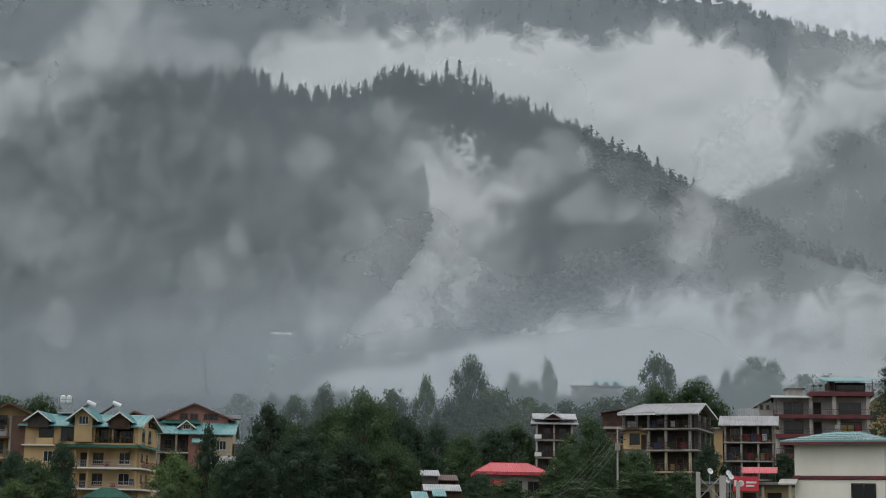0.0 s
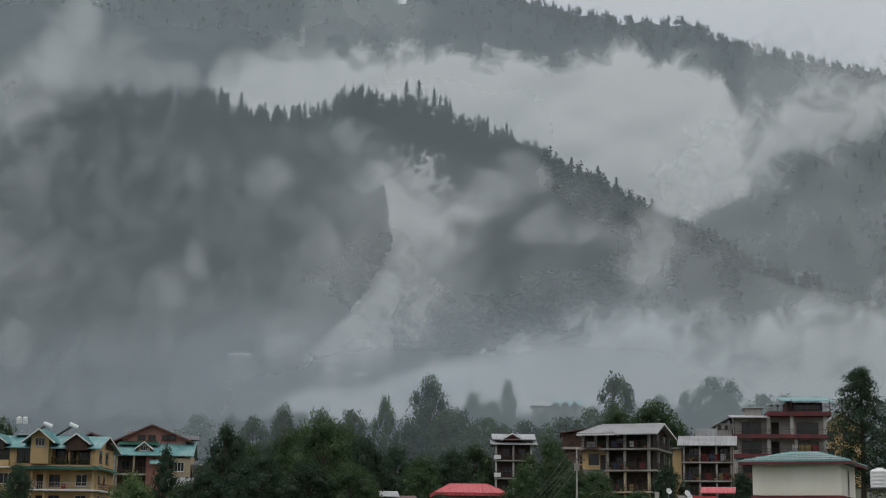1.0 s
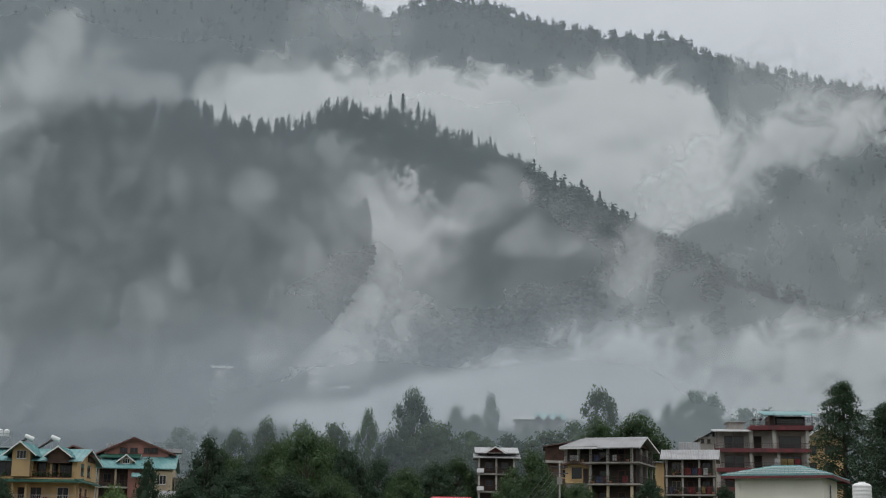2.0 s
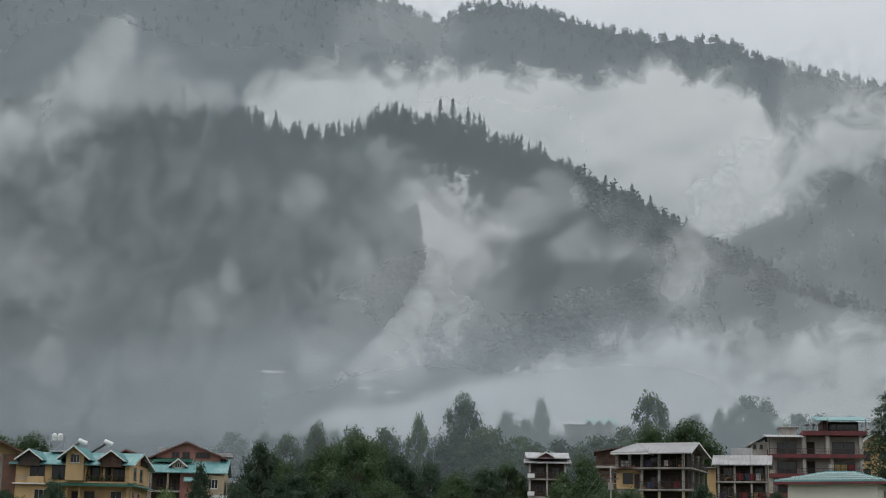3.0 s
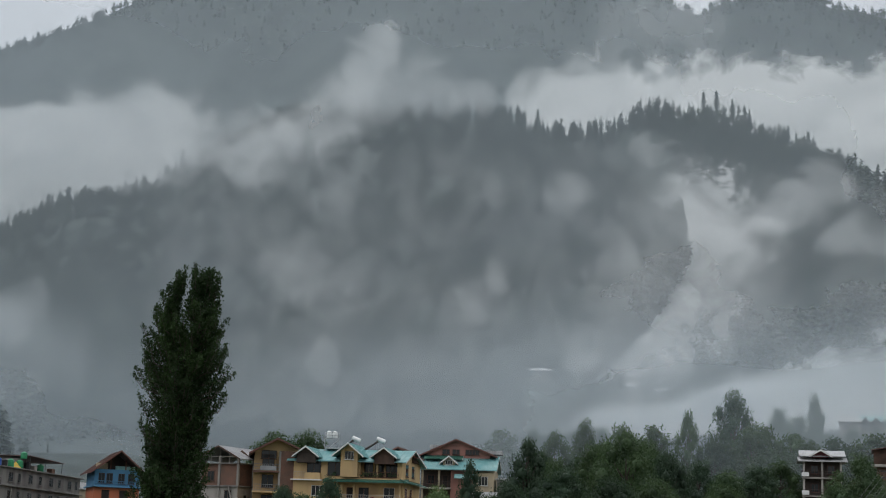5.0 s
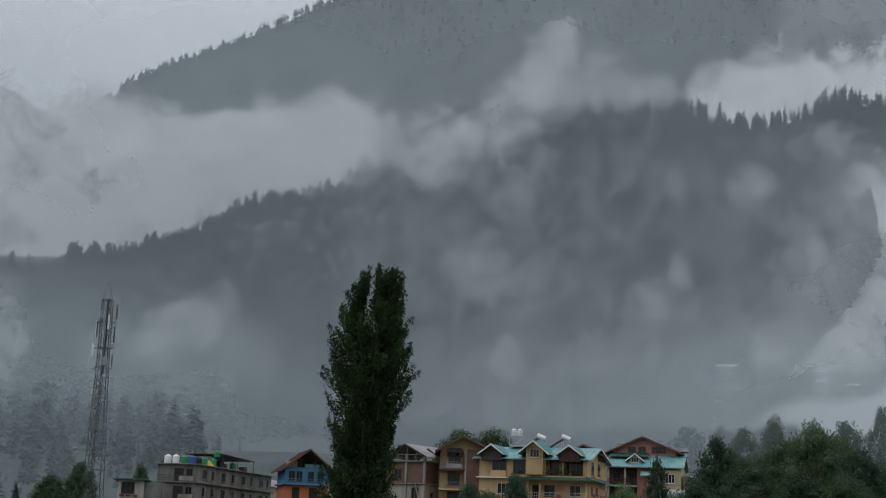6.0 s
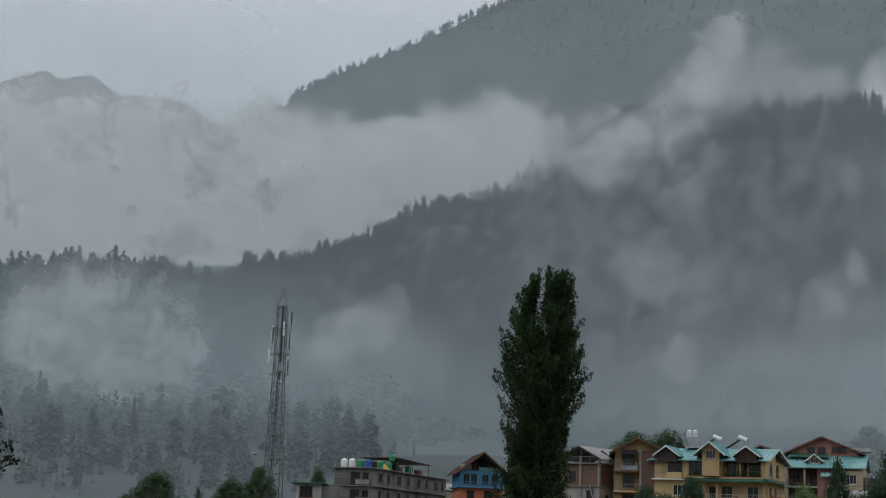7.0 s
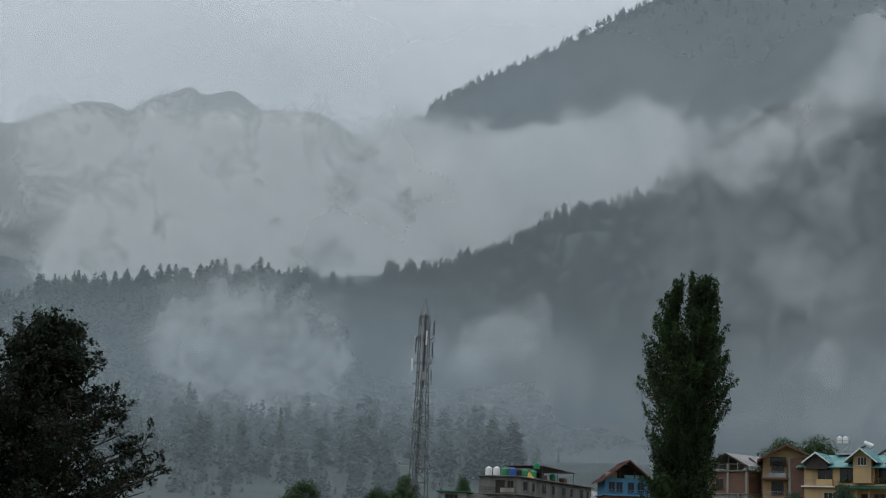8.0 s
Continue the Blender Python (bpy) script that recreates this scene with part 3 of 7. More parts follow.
def crest_trees(keys, lo, hi, count, back, spread):
    az = rng.uniform(lo, hi, count)
    az = az + 0.25 * np.sin(az * 9.0) + 0.12 * np.sin(az * 23.0)
    r = bearing_curve(az, keys) + back + rng.normal(0, spread, count)
    return az, r


az, r = crest_trees(SPUR_R, -17, 46, 2300, -8, 13)
forest("conifer_forest", "dark conifers standing along the crest of the spur in mist", az, r,
       rng.uniform(9, 21, len(az)) * (0.5 + 0.9 * fbm(np.stack([az * 1.3, az * 0], -1), 51, 3)) * rng.choice([0.5, 0.7, 0.95, 1.15], len(az)) * np.where(az > 16, 1.35, 1.0), rng.uniform(0.9, 1.6, len(az)) * np.where(az > 18, 1.4, 1.0), rng, FIRS)
az, r = crest_trees(SUMMIT_R, -24, 40, 4200, -10, 12)
forest("conifer_forest", "small dark conifers along the high skyline", az, r, rng.uniform(8, 20, len(az)) * rng.choice([0.6, 0.8, 1.0], len(az)), rng.uniform(1.1, 2.0, len(az)), rng, FAR_FIRS)
az = rng.uniform(-14, 46, 17500)
f = rng.uniform(0, 1, len(az)) ** 0.7
r = 620 + (bearing_curve(az, SPUR_R) - 640) * f
keep = fbm(np.stack([az * 0.7, r / 160], -1), 31, 3) > np.where(az > 14, 0.15, 0.26)
keep &= ~((az < 2) & (r < 770))
keep &= ~((r < 890) & (((az > 3.7) & (az < 4.9)) | ((az > -0.6) & (az < 1.4))))
q = r / bearing_curve(az, SPUR_R)
into = bearing_curve(q, GULLY_EDGE) - az
keep &= ~((into > 0.1) & (into < 3.5) & (q > 0.8) & (q < 0.97))  # the head of the gully is bare
az, r = az[keep], r[keep]
forest("conifer_forest", "mixed conifer forest covering the misty mountain side", az, r, rng.uniform(12, 25, len(az)), rng.uniform(0.9, 1.7, len(az)), rng, FAR_FIRS)
q = rng.uniform(0.62, 0.93, 420)  # the edge of the gully, where the trees stand clear against its fog
az = bearing_curve(q, GULLY_EDGE) + rng.uniform(0.0, 0.5, len(q))
forest("conifer_forest", "dark conifers along the edge of the foggy gully", az, q * bearing_curve(az, SPUR_R), rng.uniform(11, 24, len(q)), rng.uniform(1.0, 1.6, len(q)), rng, FIRS)
az = rng.uniform(13, 47, 1900)
r = np.interp(az, [20, 27], [640, 302]) + 480 * rng.uniform(0, 1, len(az)) ** 0.8
forest("conifer_forest", "dark forest at the foot of the mountain behind the town", az, r, rng.uniform(9, 19, len(az)) * np.clip((r - 200) / 340, 0.32, 1) * rng.choice([0.45, 0.7, 1.0, 1.15], len(az)), rng.uniform(0.8, 2.0, len(az)), rng, FIRS)
az = rng.uniform(-23, 40, 4600)
r = bearing_curve(az, SUMMIT_R) - 20 - rng.uniform(0, 1, len(az)) ** 1.3 * 900
forest("conifer_forest", "dense far conifer forest below the high skyline", az, r, rng.uniform(14, 27, len(az)), rng.uniform(0.9, 1.5, len(az)), rng, FAR_FIRS)


# ---------------------------------------------------------------- mist
def mist(name, label, az0, az1, el0, el1, r, bulge, density, seed, cols=40, rows=24, skew=0.0, lean=0.0, **look_of):
    """A bank of cloud between two bearings and two heights, a billowing sheet at about r metres. skew: how far its top is shifted to the left; lean: how far it lies back at its top."""
    u, v = np.meshgrid(np.linspace(0, 1, cols), np.linspace(0, 1, rows), indexing="ij")
    az, el = az0 + (az1 - az0) * u + skew * (v - 0.5), el0 + (el1 - el0) * v
    d = r + bulge * (fbm(np.stack([u * 5 + seed, v * 4 + seed * 2.3], -1), seed, 3) - 0.5) * 2 + lean * v - bulge * np.sin(np.pi * u) * np.sin(np.pi * v)
    p = np.stack([-d * np.sin(np.radians(az)), d * np.cos(np.radians(az)), EYE + d * np.tan(np.radians(el))], -1).reshape(-1, 3)
    i = np.arange(cols * rows).reshape(cols, rows)
    faces = np.stack([i[:-1, :-1], i[1:, :-1], i[1:, 1:], i[:-1, 1:]], -1).reshape(-1, 4)
    mesh = array_mesh(name, p, faces, np.stack([u, v], -1).reshape(-1, 2), np.stack([az, el], -1).reshape(-1, 2) / 10)
    mesh.polygons.foreach_set("use_smooth", np.ones(len(faces), dtype=bool))
    ob = link(name, mesh, mist_material(name, density, seed, **look_of))
    return tagged(ob, label, "mist", kind="stuff")


# thin haze that fills the valley, deeper with distance
haze = dict(low=0.2, high=0.7, floor=0.75, fade=0.7, rough_edge=0.15, size=1.2, color=(0.775, 0.888, 0.97))
mist("valley_haze", "thin grey haze behind the town", -34, 24, -2, 10, 284, 6, 0.14, 1, **haze)
mist("valley_haze", "thin grey haze among the valley trees", -36, 24, -3, 11.5, 400, 10, 0.32, 2, **haze)
mist("valley_haze", "blue-grey haze over the foot of the mountain", 14, 66, -3, 12, 500, 6, 0.22, 41, **{**haze, "color": (0.64, 0.77, 0.85)})
mist("valley_haze", "thin grey haze before the lower forest", 6, 66, -3, 11.5, 296, 4, 0.28, 21, **{**haze, "color": (0.68, 0.80, 0.88)})
mist("valley_haze", "pale haze before the far bare peaks", 18, 62, 8, 24, 4050, 10, 0.5, 22, **{**haze, "color": (0.93, 0.97, 0.98)})
mist("valley_haze", "grey haze before the mountain side", -36, 60, -6, 30, 600, 10, 0.335, 3, **haze)
def ray_to_land(az, el):
    """Distance at which a line of sight from the eye meets the bare mountain."""
    steps = np.arange(560, 2600, 12.0)
    over = land_height(az[..., None], steps, carved=False) > EYE + steps * np.tan(np.radians(el))[..., None]
    return np.where(over.any(-1), steps[over.argmax(-1)], bearing_curve(az, SPUR_R))


def cloud_sheet(name, label, az, el, r, density, seed, lean, behind, look_of):
    cols, rows = az.shape
    u, v = np.meshgrid(np.linspace(0, 1, cols), np.linspace(0, 1, rows), indexing="ij")
    if r is None:  # lies along the slope
        d = raw = ray_to_land(az, el)
        d = np.minimum(d, 0.96 * bearing_curve(az, SPUR_R))
        for k in range(10):  # evened out, so that it does not fold
            g = np.pad(d, 1, mode="edge")
            d = (g[:-2, 1:-1] + g[2:, 1:-1] + g[1:-1, :-2] + g[1:-1, 2:] + 2 * d) / 6
        d = np.minimum(d, raw) + behind if behind < 0 else d + behind
    else:
        d = (r[0] + (r[1] - r[0]) * u if isinstance(r, tuple) else r) + lean * v - 25 * np.sin(np.pi * u) * np.sin(np.pi * v)
        if np.max(r) > 1200:
            d = d + 34 * (fbm(np.stack([az * 0.55, el * 0.8], -1) + seed, seed, 3) - 0.5)
    p = np.stack([-d * np.sin(np.radians(az)), d * np.cos(np.radians(az)), EYE + d * np.tan(np.radians(el))], -1).reshape(-1, 3)
    i = np.arange(cols * rows).reshape(cols, rows)
    faces = np.stack([i[:-1, :-1], i[1:, :-1], i[1:, 1:], i[:-1, 1:]], -1).reshape(-1, 4)
    mesh = array_mesh(name, p, faces, np.stack([u, v], -1).reshape(-1, 2), np.stack([az, el], -1).reshape(-1, 2) / 10)
    mesh.polygons.foreach_set("use_smooth", np.ones(len(faces), dtype=bool))
    return tagged(link(name, mesh, cloud_material(name, density, seed, **look_of)), label, "mist", kind="stuff")


def cloud(name, label, keys, r, density, seed, lean=0.0, behind=0.0, cols=110, rows=30, **look_of):
    """A bank of cloud from (bearing, height of its foot, height of its top)."""
    k = np.array(keys)
    u = np.linspace(0, 1, cols)
    at = np.linspace(0, 1, len(k))
    a, lo, hi = (np.interp(u, at, k[:, c])[:, None] for c in range(3))
    v = np.linspace(0, 1, rows)[None]
    return cloud_sheet(name, label, a + 0 * v, lo + (hi - lo) * v, r, density, seed, lean, behind, look_of)


def trail(name, label, keys, r, density, seed, behind=0.0, cols=36, rows=12, **look_of):
    """A trail of fog along a line of (bearing, height, half width), all in degrees."""
    k = np.array(keys)
    at, u = np.linspace(0, 1, len(k)), np.linspace(0, 1, cols)
    a, e, w = (np.interp(u, at, k[:, c]) for c in range(3))
    soft = np.ones(5) / 5
    a, e = (np.convolve(np.pad(c, 2, mode="reflect", reflect_type="odd"), soft, "valid") for c in (a, e))
    da, de = np.gradient(a), np.gradient(e)
    n = np.hypot(da, de)
    v = np.linspace(-1, 1, rows)[None]
    return cloud_sheet(name, label, a[:, None] - (de / n * w)[:, None] * v, e[:, None] + (da / n * w)[:, None] * v, r, density, seed, 0, behind, {"low": 0.5, "high": 0.5, "size": 8.5, "ragged": 1.25, **look_of})


# behind the spur, before the high mountain
cloud("valley_haze", "grey haze between the spur and the high mountain", [(-40.0, 2.0, 33.0), (60.0, 2.0, 33.0)], (2250, 2900), 0.25, 4, size=1.5, low=0.1, high=0.1, ends=0.1, ragged=0.2, thin=0.25, color=haze["color"])
cloud("mist_bank", "bright white cloud bank lying behind the tree-lined spur", [(7.3, 15.2, 16.6), (5.5, 15.2, 17.5), (4.0, 14.6, 18.2), (1.4, 14.1, 19.1), (-0.7, 13.7, 19.5), (-2.5, 13.3, 19.9), (-4.2, 12.9, 19.5), (-6.4, 12.3, 19.5), (-8.6, 11.7, 19.7), (-10.7, 11.3, 20.0), (-12.2, 11.1, 19.8), (-13.6, 11.7, 18.7), (-14.6, 12.4, 17.1), (-15.4, 13.6, 15.6)], 2150, 1.9, 5, low=0.2, high=0.42, ends=0.16, lean=150)
cloud("mist_bank", "white cloud bank filling the side valley", [(45.6, 8.1, 16.5), (40.3, 8.7, 17.1), (36.5, 9.0, 17.4), (33.4, 9.3, 17.6), (30.5, 9.5, 17.7), (28.0, 9.7, 17.7), (25.9, 10.0, 17.2), (23.8, 10.6, 16.9), (21.3, 11.3, 17.4), (19.6, 12.2, 17.7), (18.1, 12.9, 17.3), (16.5, 13.6, 16.0)], 2545, 1.5, 6, size=5.0, low=0.05, high=0.4, ends=0.12, ragged=1.6, thin=0.45)
trail("mist_wisp", "slanting streak of cloud before the dark mountain wall", [(-10.6, 12.6, 1.17), (-12.3, 13.4, 2.64), (-14.3, 14.2, 3.22), (-16.0, 15.1, 2.81), (-18.2, 15.8, 2.64), (-21.2, 16.7, 2.64)], 2080, 0.98, 12, ends=0.12)
trail("mist_wisp", "thin veil of fog under the high skyline", [(-13.6, 17.1, 2.93), (-15.6, 16.9, 3.52), (-18.1, 16.5, 3.52), (-20.8, 16.5, 3.52)], 2330, 0.32, 17)
trail("mist_wisp", "torn scraps of cloud below the high skyline", [(3.2, 19.3, 1.53), (1.4, 19.8, 2.29), (-0.3, 19.6, 2.69), (-1.8, 19.5, 1.92), (-3.4, 19.6, 1.16)], 2480, 0.3, 19)
# in front of the spur and over its crest
trail("mist_bank", "ragged cloud drifting over the shoulder of the spur", [(22.0, 13.1, 0.7), (20.1, 14.0, 2.47), (18.4, 14.8, 3.64), (16.9, 14.7, 2.93), (15.4, 14.5, 2.47), (13.9, 14.8, 2.81), (12.5, 15.8, 2.81), (11.3, 17.1, 2.22), (10.7, 18.7, 1.76), (10.4, 20.2, 1.29)], 1480, 0.83, 23, ends=0.1, thin=0.35)
trail("mist_wisp", "soft fog rolling along the crest of the spur", [(12.7, 15.4, 1.47), (10.8, 16.7, 2.11), (9.1, 17.2, 2.11), (7.2, 16.9, 1.29), (5.5, 16.8, 0.94)], 1540, 0.57, 31)
trail("mist_wisp", "puff of cloud at the crest of the spur", [(6.6, 16.6, 0.59), (4.7, 17.1, 1.76), (2.7, 17.2, 2.64), (0.3, 17.4, 2.93)], 1900, 0.80, 32)
trail("mist_wisp", "pale fog rising up the gully", [(-3.2, 15.4, 2.25), (-2.4, 14.2, 4.23), (-2.1, 12.5, 4.69), (-1.2, 10.9, 5.4), (0.1, 9.6, 5.86), (1.9, 8.5, 4.98), (4.0, 7.7, 3.52)], None, 0.66, 9, behind=28, ends=0.14, thin=0.3)
trail("mist_wisp", "thin fog spilling out of the gully", [(-3.4, 14.6, 1.76), (-2.6, 12.9, 4.11), (-1.8, 11.5, 5.56), (-0.5, 9.8, 6.75), (1.5, 8.5, 5.86), (4.4, 7.4, 4.11)], None, 0.24, 33, behind=-230, ends=0.2, thin=0.4)
trail("mist_wisp", "arm of fog crossing the slope beside the gully", [(-3.0, 12.1, 0.88), (-4.3, 13.0, 1.76), (-5.8, 13.6, 2.0), (-7.7, 13.9, 0.94)], None, 0.4, 14, behind=-230, thin=0.4)
trail("mist_wisp", "small bright puff behind the wooded rib", [(1.3, 15.3, 0.59), (0.6, 15.1, 1.42), (-0.3, 14.7, 0.83)], None, 0.25, 34, behind=30)
trail("mist_wisp", "column of fog rising at the low end of the spur", [(-9.5, 9.2, 1.76), (-10.6, 10.5, 2.22), (-11.2, 11.7, 2.0), (-11.6, 12.7, 1.52), (-12.2, 13.7, 0.83)], None, 0.45, 13, behind=-230, thin=0.3)
cloud("mist_bank", "thin torn mist hanging over the wooded mountain side", [(-13.0, 6.0, 13.0), (-8.0, 5.0, 14.5), (0.0, 5.0, 16.5), (8.0, 5.0, 16.6), (15.0, 5.0, 15.5), (20.0, 5.0, 13.0)], None, 0.11, 71, behind=-230, size=9.0, low=0.25, high=0.2, ends=0.1, thin=0.95, stretch=1.3)
cloud("mist_bank", "grey veil of fog before the mountain wall beyond the spur", [(-26.0, 7.0, 16.5), (-20.0, 7.0, 16.5), (-15.0, 7.0, 15.5), (-12.0, 7.0, 13.5), (-9.0, 7.0, 11.5)], 715, 0.3, 72, low=0.3, high=0.5, ends=0.2, thin=0.4)
trail("mist_wisp", "torn fog on the slope below the crest", [(-4.9, 11.7, 0.83), (-7.2, 12.0, 1.52), (-9.1, 11.7, 1.42), (-10.6, 11.1, 1.17)], None, 0.34, 35, behind=-230, thin=0.5)
cloud("mist_bank", "low white fog lying over the valley trees", [(5.4, 4.3, 5.2), (2.7, 4.4, 6.1), (-0.2, 4.4, 6.8), (-2.7, 4.5, 7.7), (-4.8, 4.5, 8.9), (-6.8, 4.5, 9.9), (-8.7, 4.5, 10.3), (-10.2, 4.6, 10.9), (-11.4, 4.6, 11.1), (-12.6, 4.6, 10.2), (-14.2, 4.6, 10.4), (-16.1, 4.6, 11.3), (-18.0, 4.6, 11.1), (-20.9, 4.6, 11.4), (-24.3, 4.5, 10.8)], 620, 1.15, 8, ragged=0.8, low=0.15, high=0.62, ends=0.12)
cloud("mist_bank", "thin veil of fog along the foot of the slope", [(23.2, 3.4, 7.9), (17.9, 3.7, 8.7), (14.1, 3.8, 8.9), (9.2, 4.0, 9.0), (4.0, 4.1, 9.0), (-0.1, 4.2, 9.2), (-4.3, 4.3, 8.8)], 660, 0.2, 10, low=0.2, high=0.7, ends=0.2, thin=0.5, stretch=2.2)
trail("mist_wisp", "pale fog patch along the wooded slope", [(38.3, 7.2, 1.17), (36.4, 7.2, 3.64), (34.6, 7.0, 5.75), (32.5, 7.0, 5.4), (30.2, 6.7, 3.64), (27.9, 6.5, 2.05)], 646, 0.63, 41, thin=0.35, ends=0.25)
trail("mist_wisp", "plume of fog standing up from a fog patch", [(36.2, 6.4, 2.34), (35.5, 7.6, 2.34), (33.9, 8.5, 1.76), (32.3, 9.3, 0.94)], 660, 0.32, 42, thin=0.35, ends=0.25)
trail("mist_wisp", "slanting streak of fog over the forest", [(26.7, 6.4, 0.83), (25.1, 7.0, 2.11), (23.6, 8.0, 2.0), (22.5, 8.8, 1.42), (21.8, 9.2, 0.59)], 674, 0.57, 43, thin=0.35, ends=0.25)
trail("mist_wisp", "thin fog low over the forest", [(29.1, 5.5, 1.76), (26.7, 6.2, 2.93), (24.2, 6.5, 3.52), (21.3, 6.8, 2.93), (19.3, 7.0, 1.76)], 688, 0.25, 44, thin=0.35, ends=0.25)
trail("mist_wisp", "round puff of fog before the forest", [(15.6, 10.0, 1.29), (14.2, 10.4, 2.47), (12.8, 10.2, 3.17), (11.4, 9.8, 2.81), (10.0, 9.4, 1.42)], None, 0.21, 45, behind=-230, thin=0.35, ends=0.25)
trail("mist_wisp", "scrap of fog on the wooded slope", [(7.8, 9.1, 1.09), (6.2, 9.4, 2.62), (4.8, 9.6, 1.22)], None, 0.14, 46, behind=-230, thin=0.35, ends=0.25)
trail("mist_wisp", "scrap of fog on the wooded slope", [(4.5, 13.2, 0.61), (3.3, 13.5, 1.68), (2.2, 13.9, 0.61)], None, 0.14, 47, behind=-230, thin=0.35, ends=0.25)
trail("mist_wisp", "scrap of fog on the wooded slope", [(4.6, 13.1, 0.92), (3.6, 13.5, 1.85), (2.6, 13.8, 0.77)], None, 0.14, 48, behind=-230, thin=0.35, ends=0.25)
trail("mist_wisp", "scrap of fog on the wooded slope", [(5.8, 12.5, 0.77), (6.2, 13.6, 0.92), (6.4, 14.5, 0.48)], None, 0.14, 49, behind=-230, thin=0.35, ends=0.25)
trail("mist_wisp", "scrap of fog on the wooded slope", [(8.4, 9.1, 1.16), (7.2, 9.2, 1.99), (6.1, 9.4, 0.92)], None, 0.14, 50, behind=-230, thin=0.35, ends=0.25)
trail("mist_wisp", "scrap of fog on the wooded slope", [(13.4, 12.2, 0.77), (12.2, 12.8, 1.85), (11.1, 13.3, 0.77)], None, 0.12, 51, behind=-230, thin=0.35, ends=0.25)
trail("mist_wisp", "scrap of fog on the wooded slope", [(2.4, 10.3, 0.61), (1.6, 11.1, 1.22), (0.6, 11.8, 0.61)], None, 0.14, 52, behind=-230, thin=0.35, ends=0.25)
trail("mist_wisp", "thin plume of fog over the trees", [(5.5, 9.4, 0.47), (6.0, 10.3, 0.83), (6.2, 11.2, 0.36)], None, 0.22, 53, behind=-230, thin=0.35, ends=0.25)
trail("mist_wisp", "thin plume of fog over the trees", [(12.1, 5.9, 0.83), (12.3, 7.0, 1.29), (12.1, 8.3, 0.59)], None, 0.22, 54, behind=-230, thin=0.35, ends=0.25)
trail("mist_wisp", "thin plume of fog over the trees", [(2.7, 6.4, 1.17), (2.9, 7.8, 1.76), (2.2, 9.1, 0.94)], None, 0.26, 55, behind=-230, thin=0.35, ends=0.25)


# ---------------------------------------------------------------- trees
def leaf_cards(rng, centres, size, droop=0.0, upright=0.0):
    """Small bent leaf sprays at the given places: two triangles each."""
    n = len(centres)
    u = rng.normal(size=(n, 3))
    u[:, 2] += upright
    u /= np.linalg.norm(u, axis=1)[:, None]
    w = rng.normal(size=(n, 3))
    w[:, 2] -= droop
    v = np.cross(u, w)
    v /= np.linalg.norm(v, axis=1)[:, None] + 1e-9
    s = size * rng.uniform(0.6, 1.35, (n, 1))
    bend = np.cross(u, v) * s * 0.25
    p = np.stack([centres - u * s, centres + v * s * 0.55 + bend, centres + u * s, centres - v * s * 0.55 + bend], 1)
    return p.reshape(-1, 3), np.arange(n * 4).reshape(n, 4)


def limbs_mesh(paths, sides=6):
    """Tapered limbs along paths of (point, radius)."""
    bm = bmesh.new()
    for path in paths:
        for (a, ra), (b, rb) in zip(path, path[1:]):
            add_bar(bm, a, b, ra, rb, sides)
    return bm


def crown_points(rng, lobes, count, shell=0.5):
    """Places on and in the outer shell of several lobes (centre, radii)."""
    vol = np.array([l[1][0] * l[1][1] * l[1][2] for l in lobes]) ** (2 / 3)
    which = rng.choice(len(lobes), count, p=vol / vol.sum())
    c = np.array([l[0] for l in lobes])[which]
    rad = np.array([l[1] for l in lobes])[which]
    d = rng.normal(size=(count, 3))
    d /= np.linalg.norm(d, axis=1)[:, None]
    wob = 1 + 0.22 * np.sin(d[:, :1] * 7 + which[:, None]) * np.sin(d[:, 2:] * 6 + which[:, None] * 2)
    return c + d * rad * wob * (shell + (1 - shell) * rng.uniform(0, 1, (count, 1)) ** 0.6)


def fine_leaves(rng, centres, size):
    """One small leaf spray at each place: a kite, turned at random."""
    n = len(centres)
    u, w = rng.normal(size=(n, 3)), rng.normal(size=(n, 3))
    u /= np.linalg.norm(u, axis=1)[:, None]
    v = np.cross(u, w)
    v /= np.linalg.norm(v, axis=1)[:, None] + 1e-9
    s = size * rng.uniform(0.6, 1.4, (n, 1))
    p = np.stack([centres - u * s, centres + u * s * 0.8 + v * s * 0.25, centres + v * s * 0.95], 1)
    return p.reshape(-1, 3), np.arange(n * 3).reshape(n, 3)


def clump_core(lobes, share, seed):
    """The dense inside of a crown: a knobbly body in each lobe."""
    bm = bmesh.new()
    bmesh.ops.create_icosphere(bm, subdivisions=1, radius=1.0)
    ball = np.array([v.co[:] for v in bm.verts])
    tri = np.array([[v.index for v in f.verts] for f in bm.faces])
    bm.free()
    vs, fs = [], []
    for k, (c, rad) in enumerate(lobes):
        knob = 1 + 0.16 * np.sin(ball[:, :1] * 5 + k) * np.sin(ball[:, 1:2] * 6 + seed) + 0.1 * np.sin(ball[:, 2:] * 9 + k * 2)
        vs.append(np.array(c) + ball * knob * np.array(rad) * share)
        fs.append(tri + k * len(ball))
    return np.concatenate(vs), np.concatenate(fs)


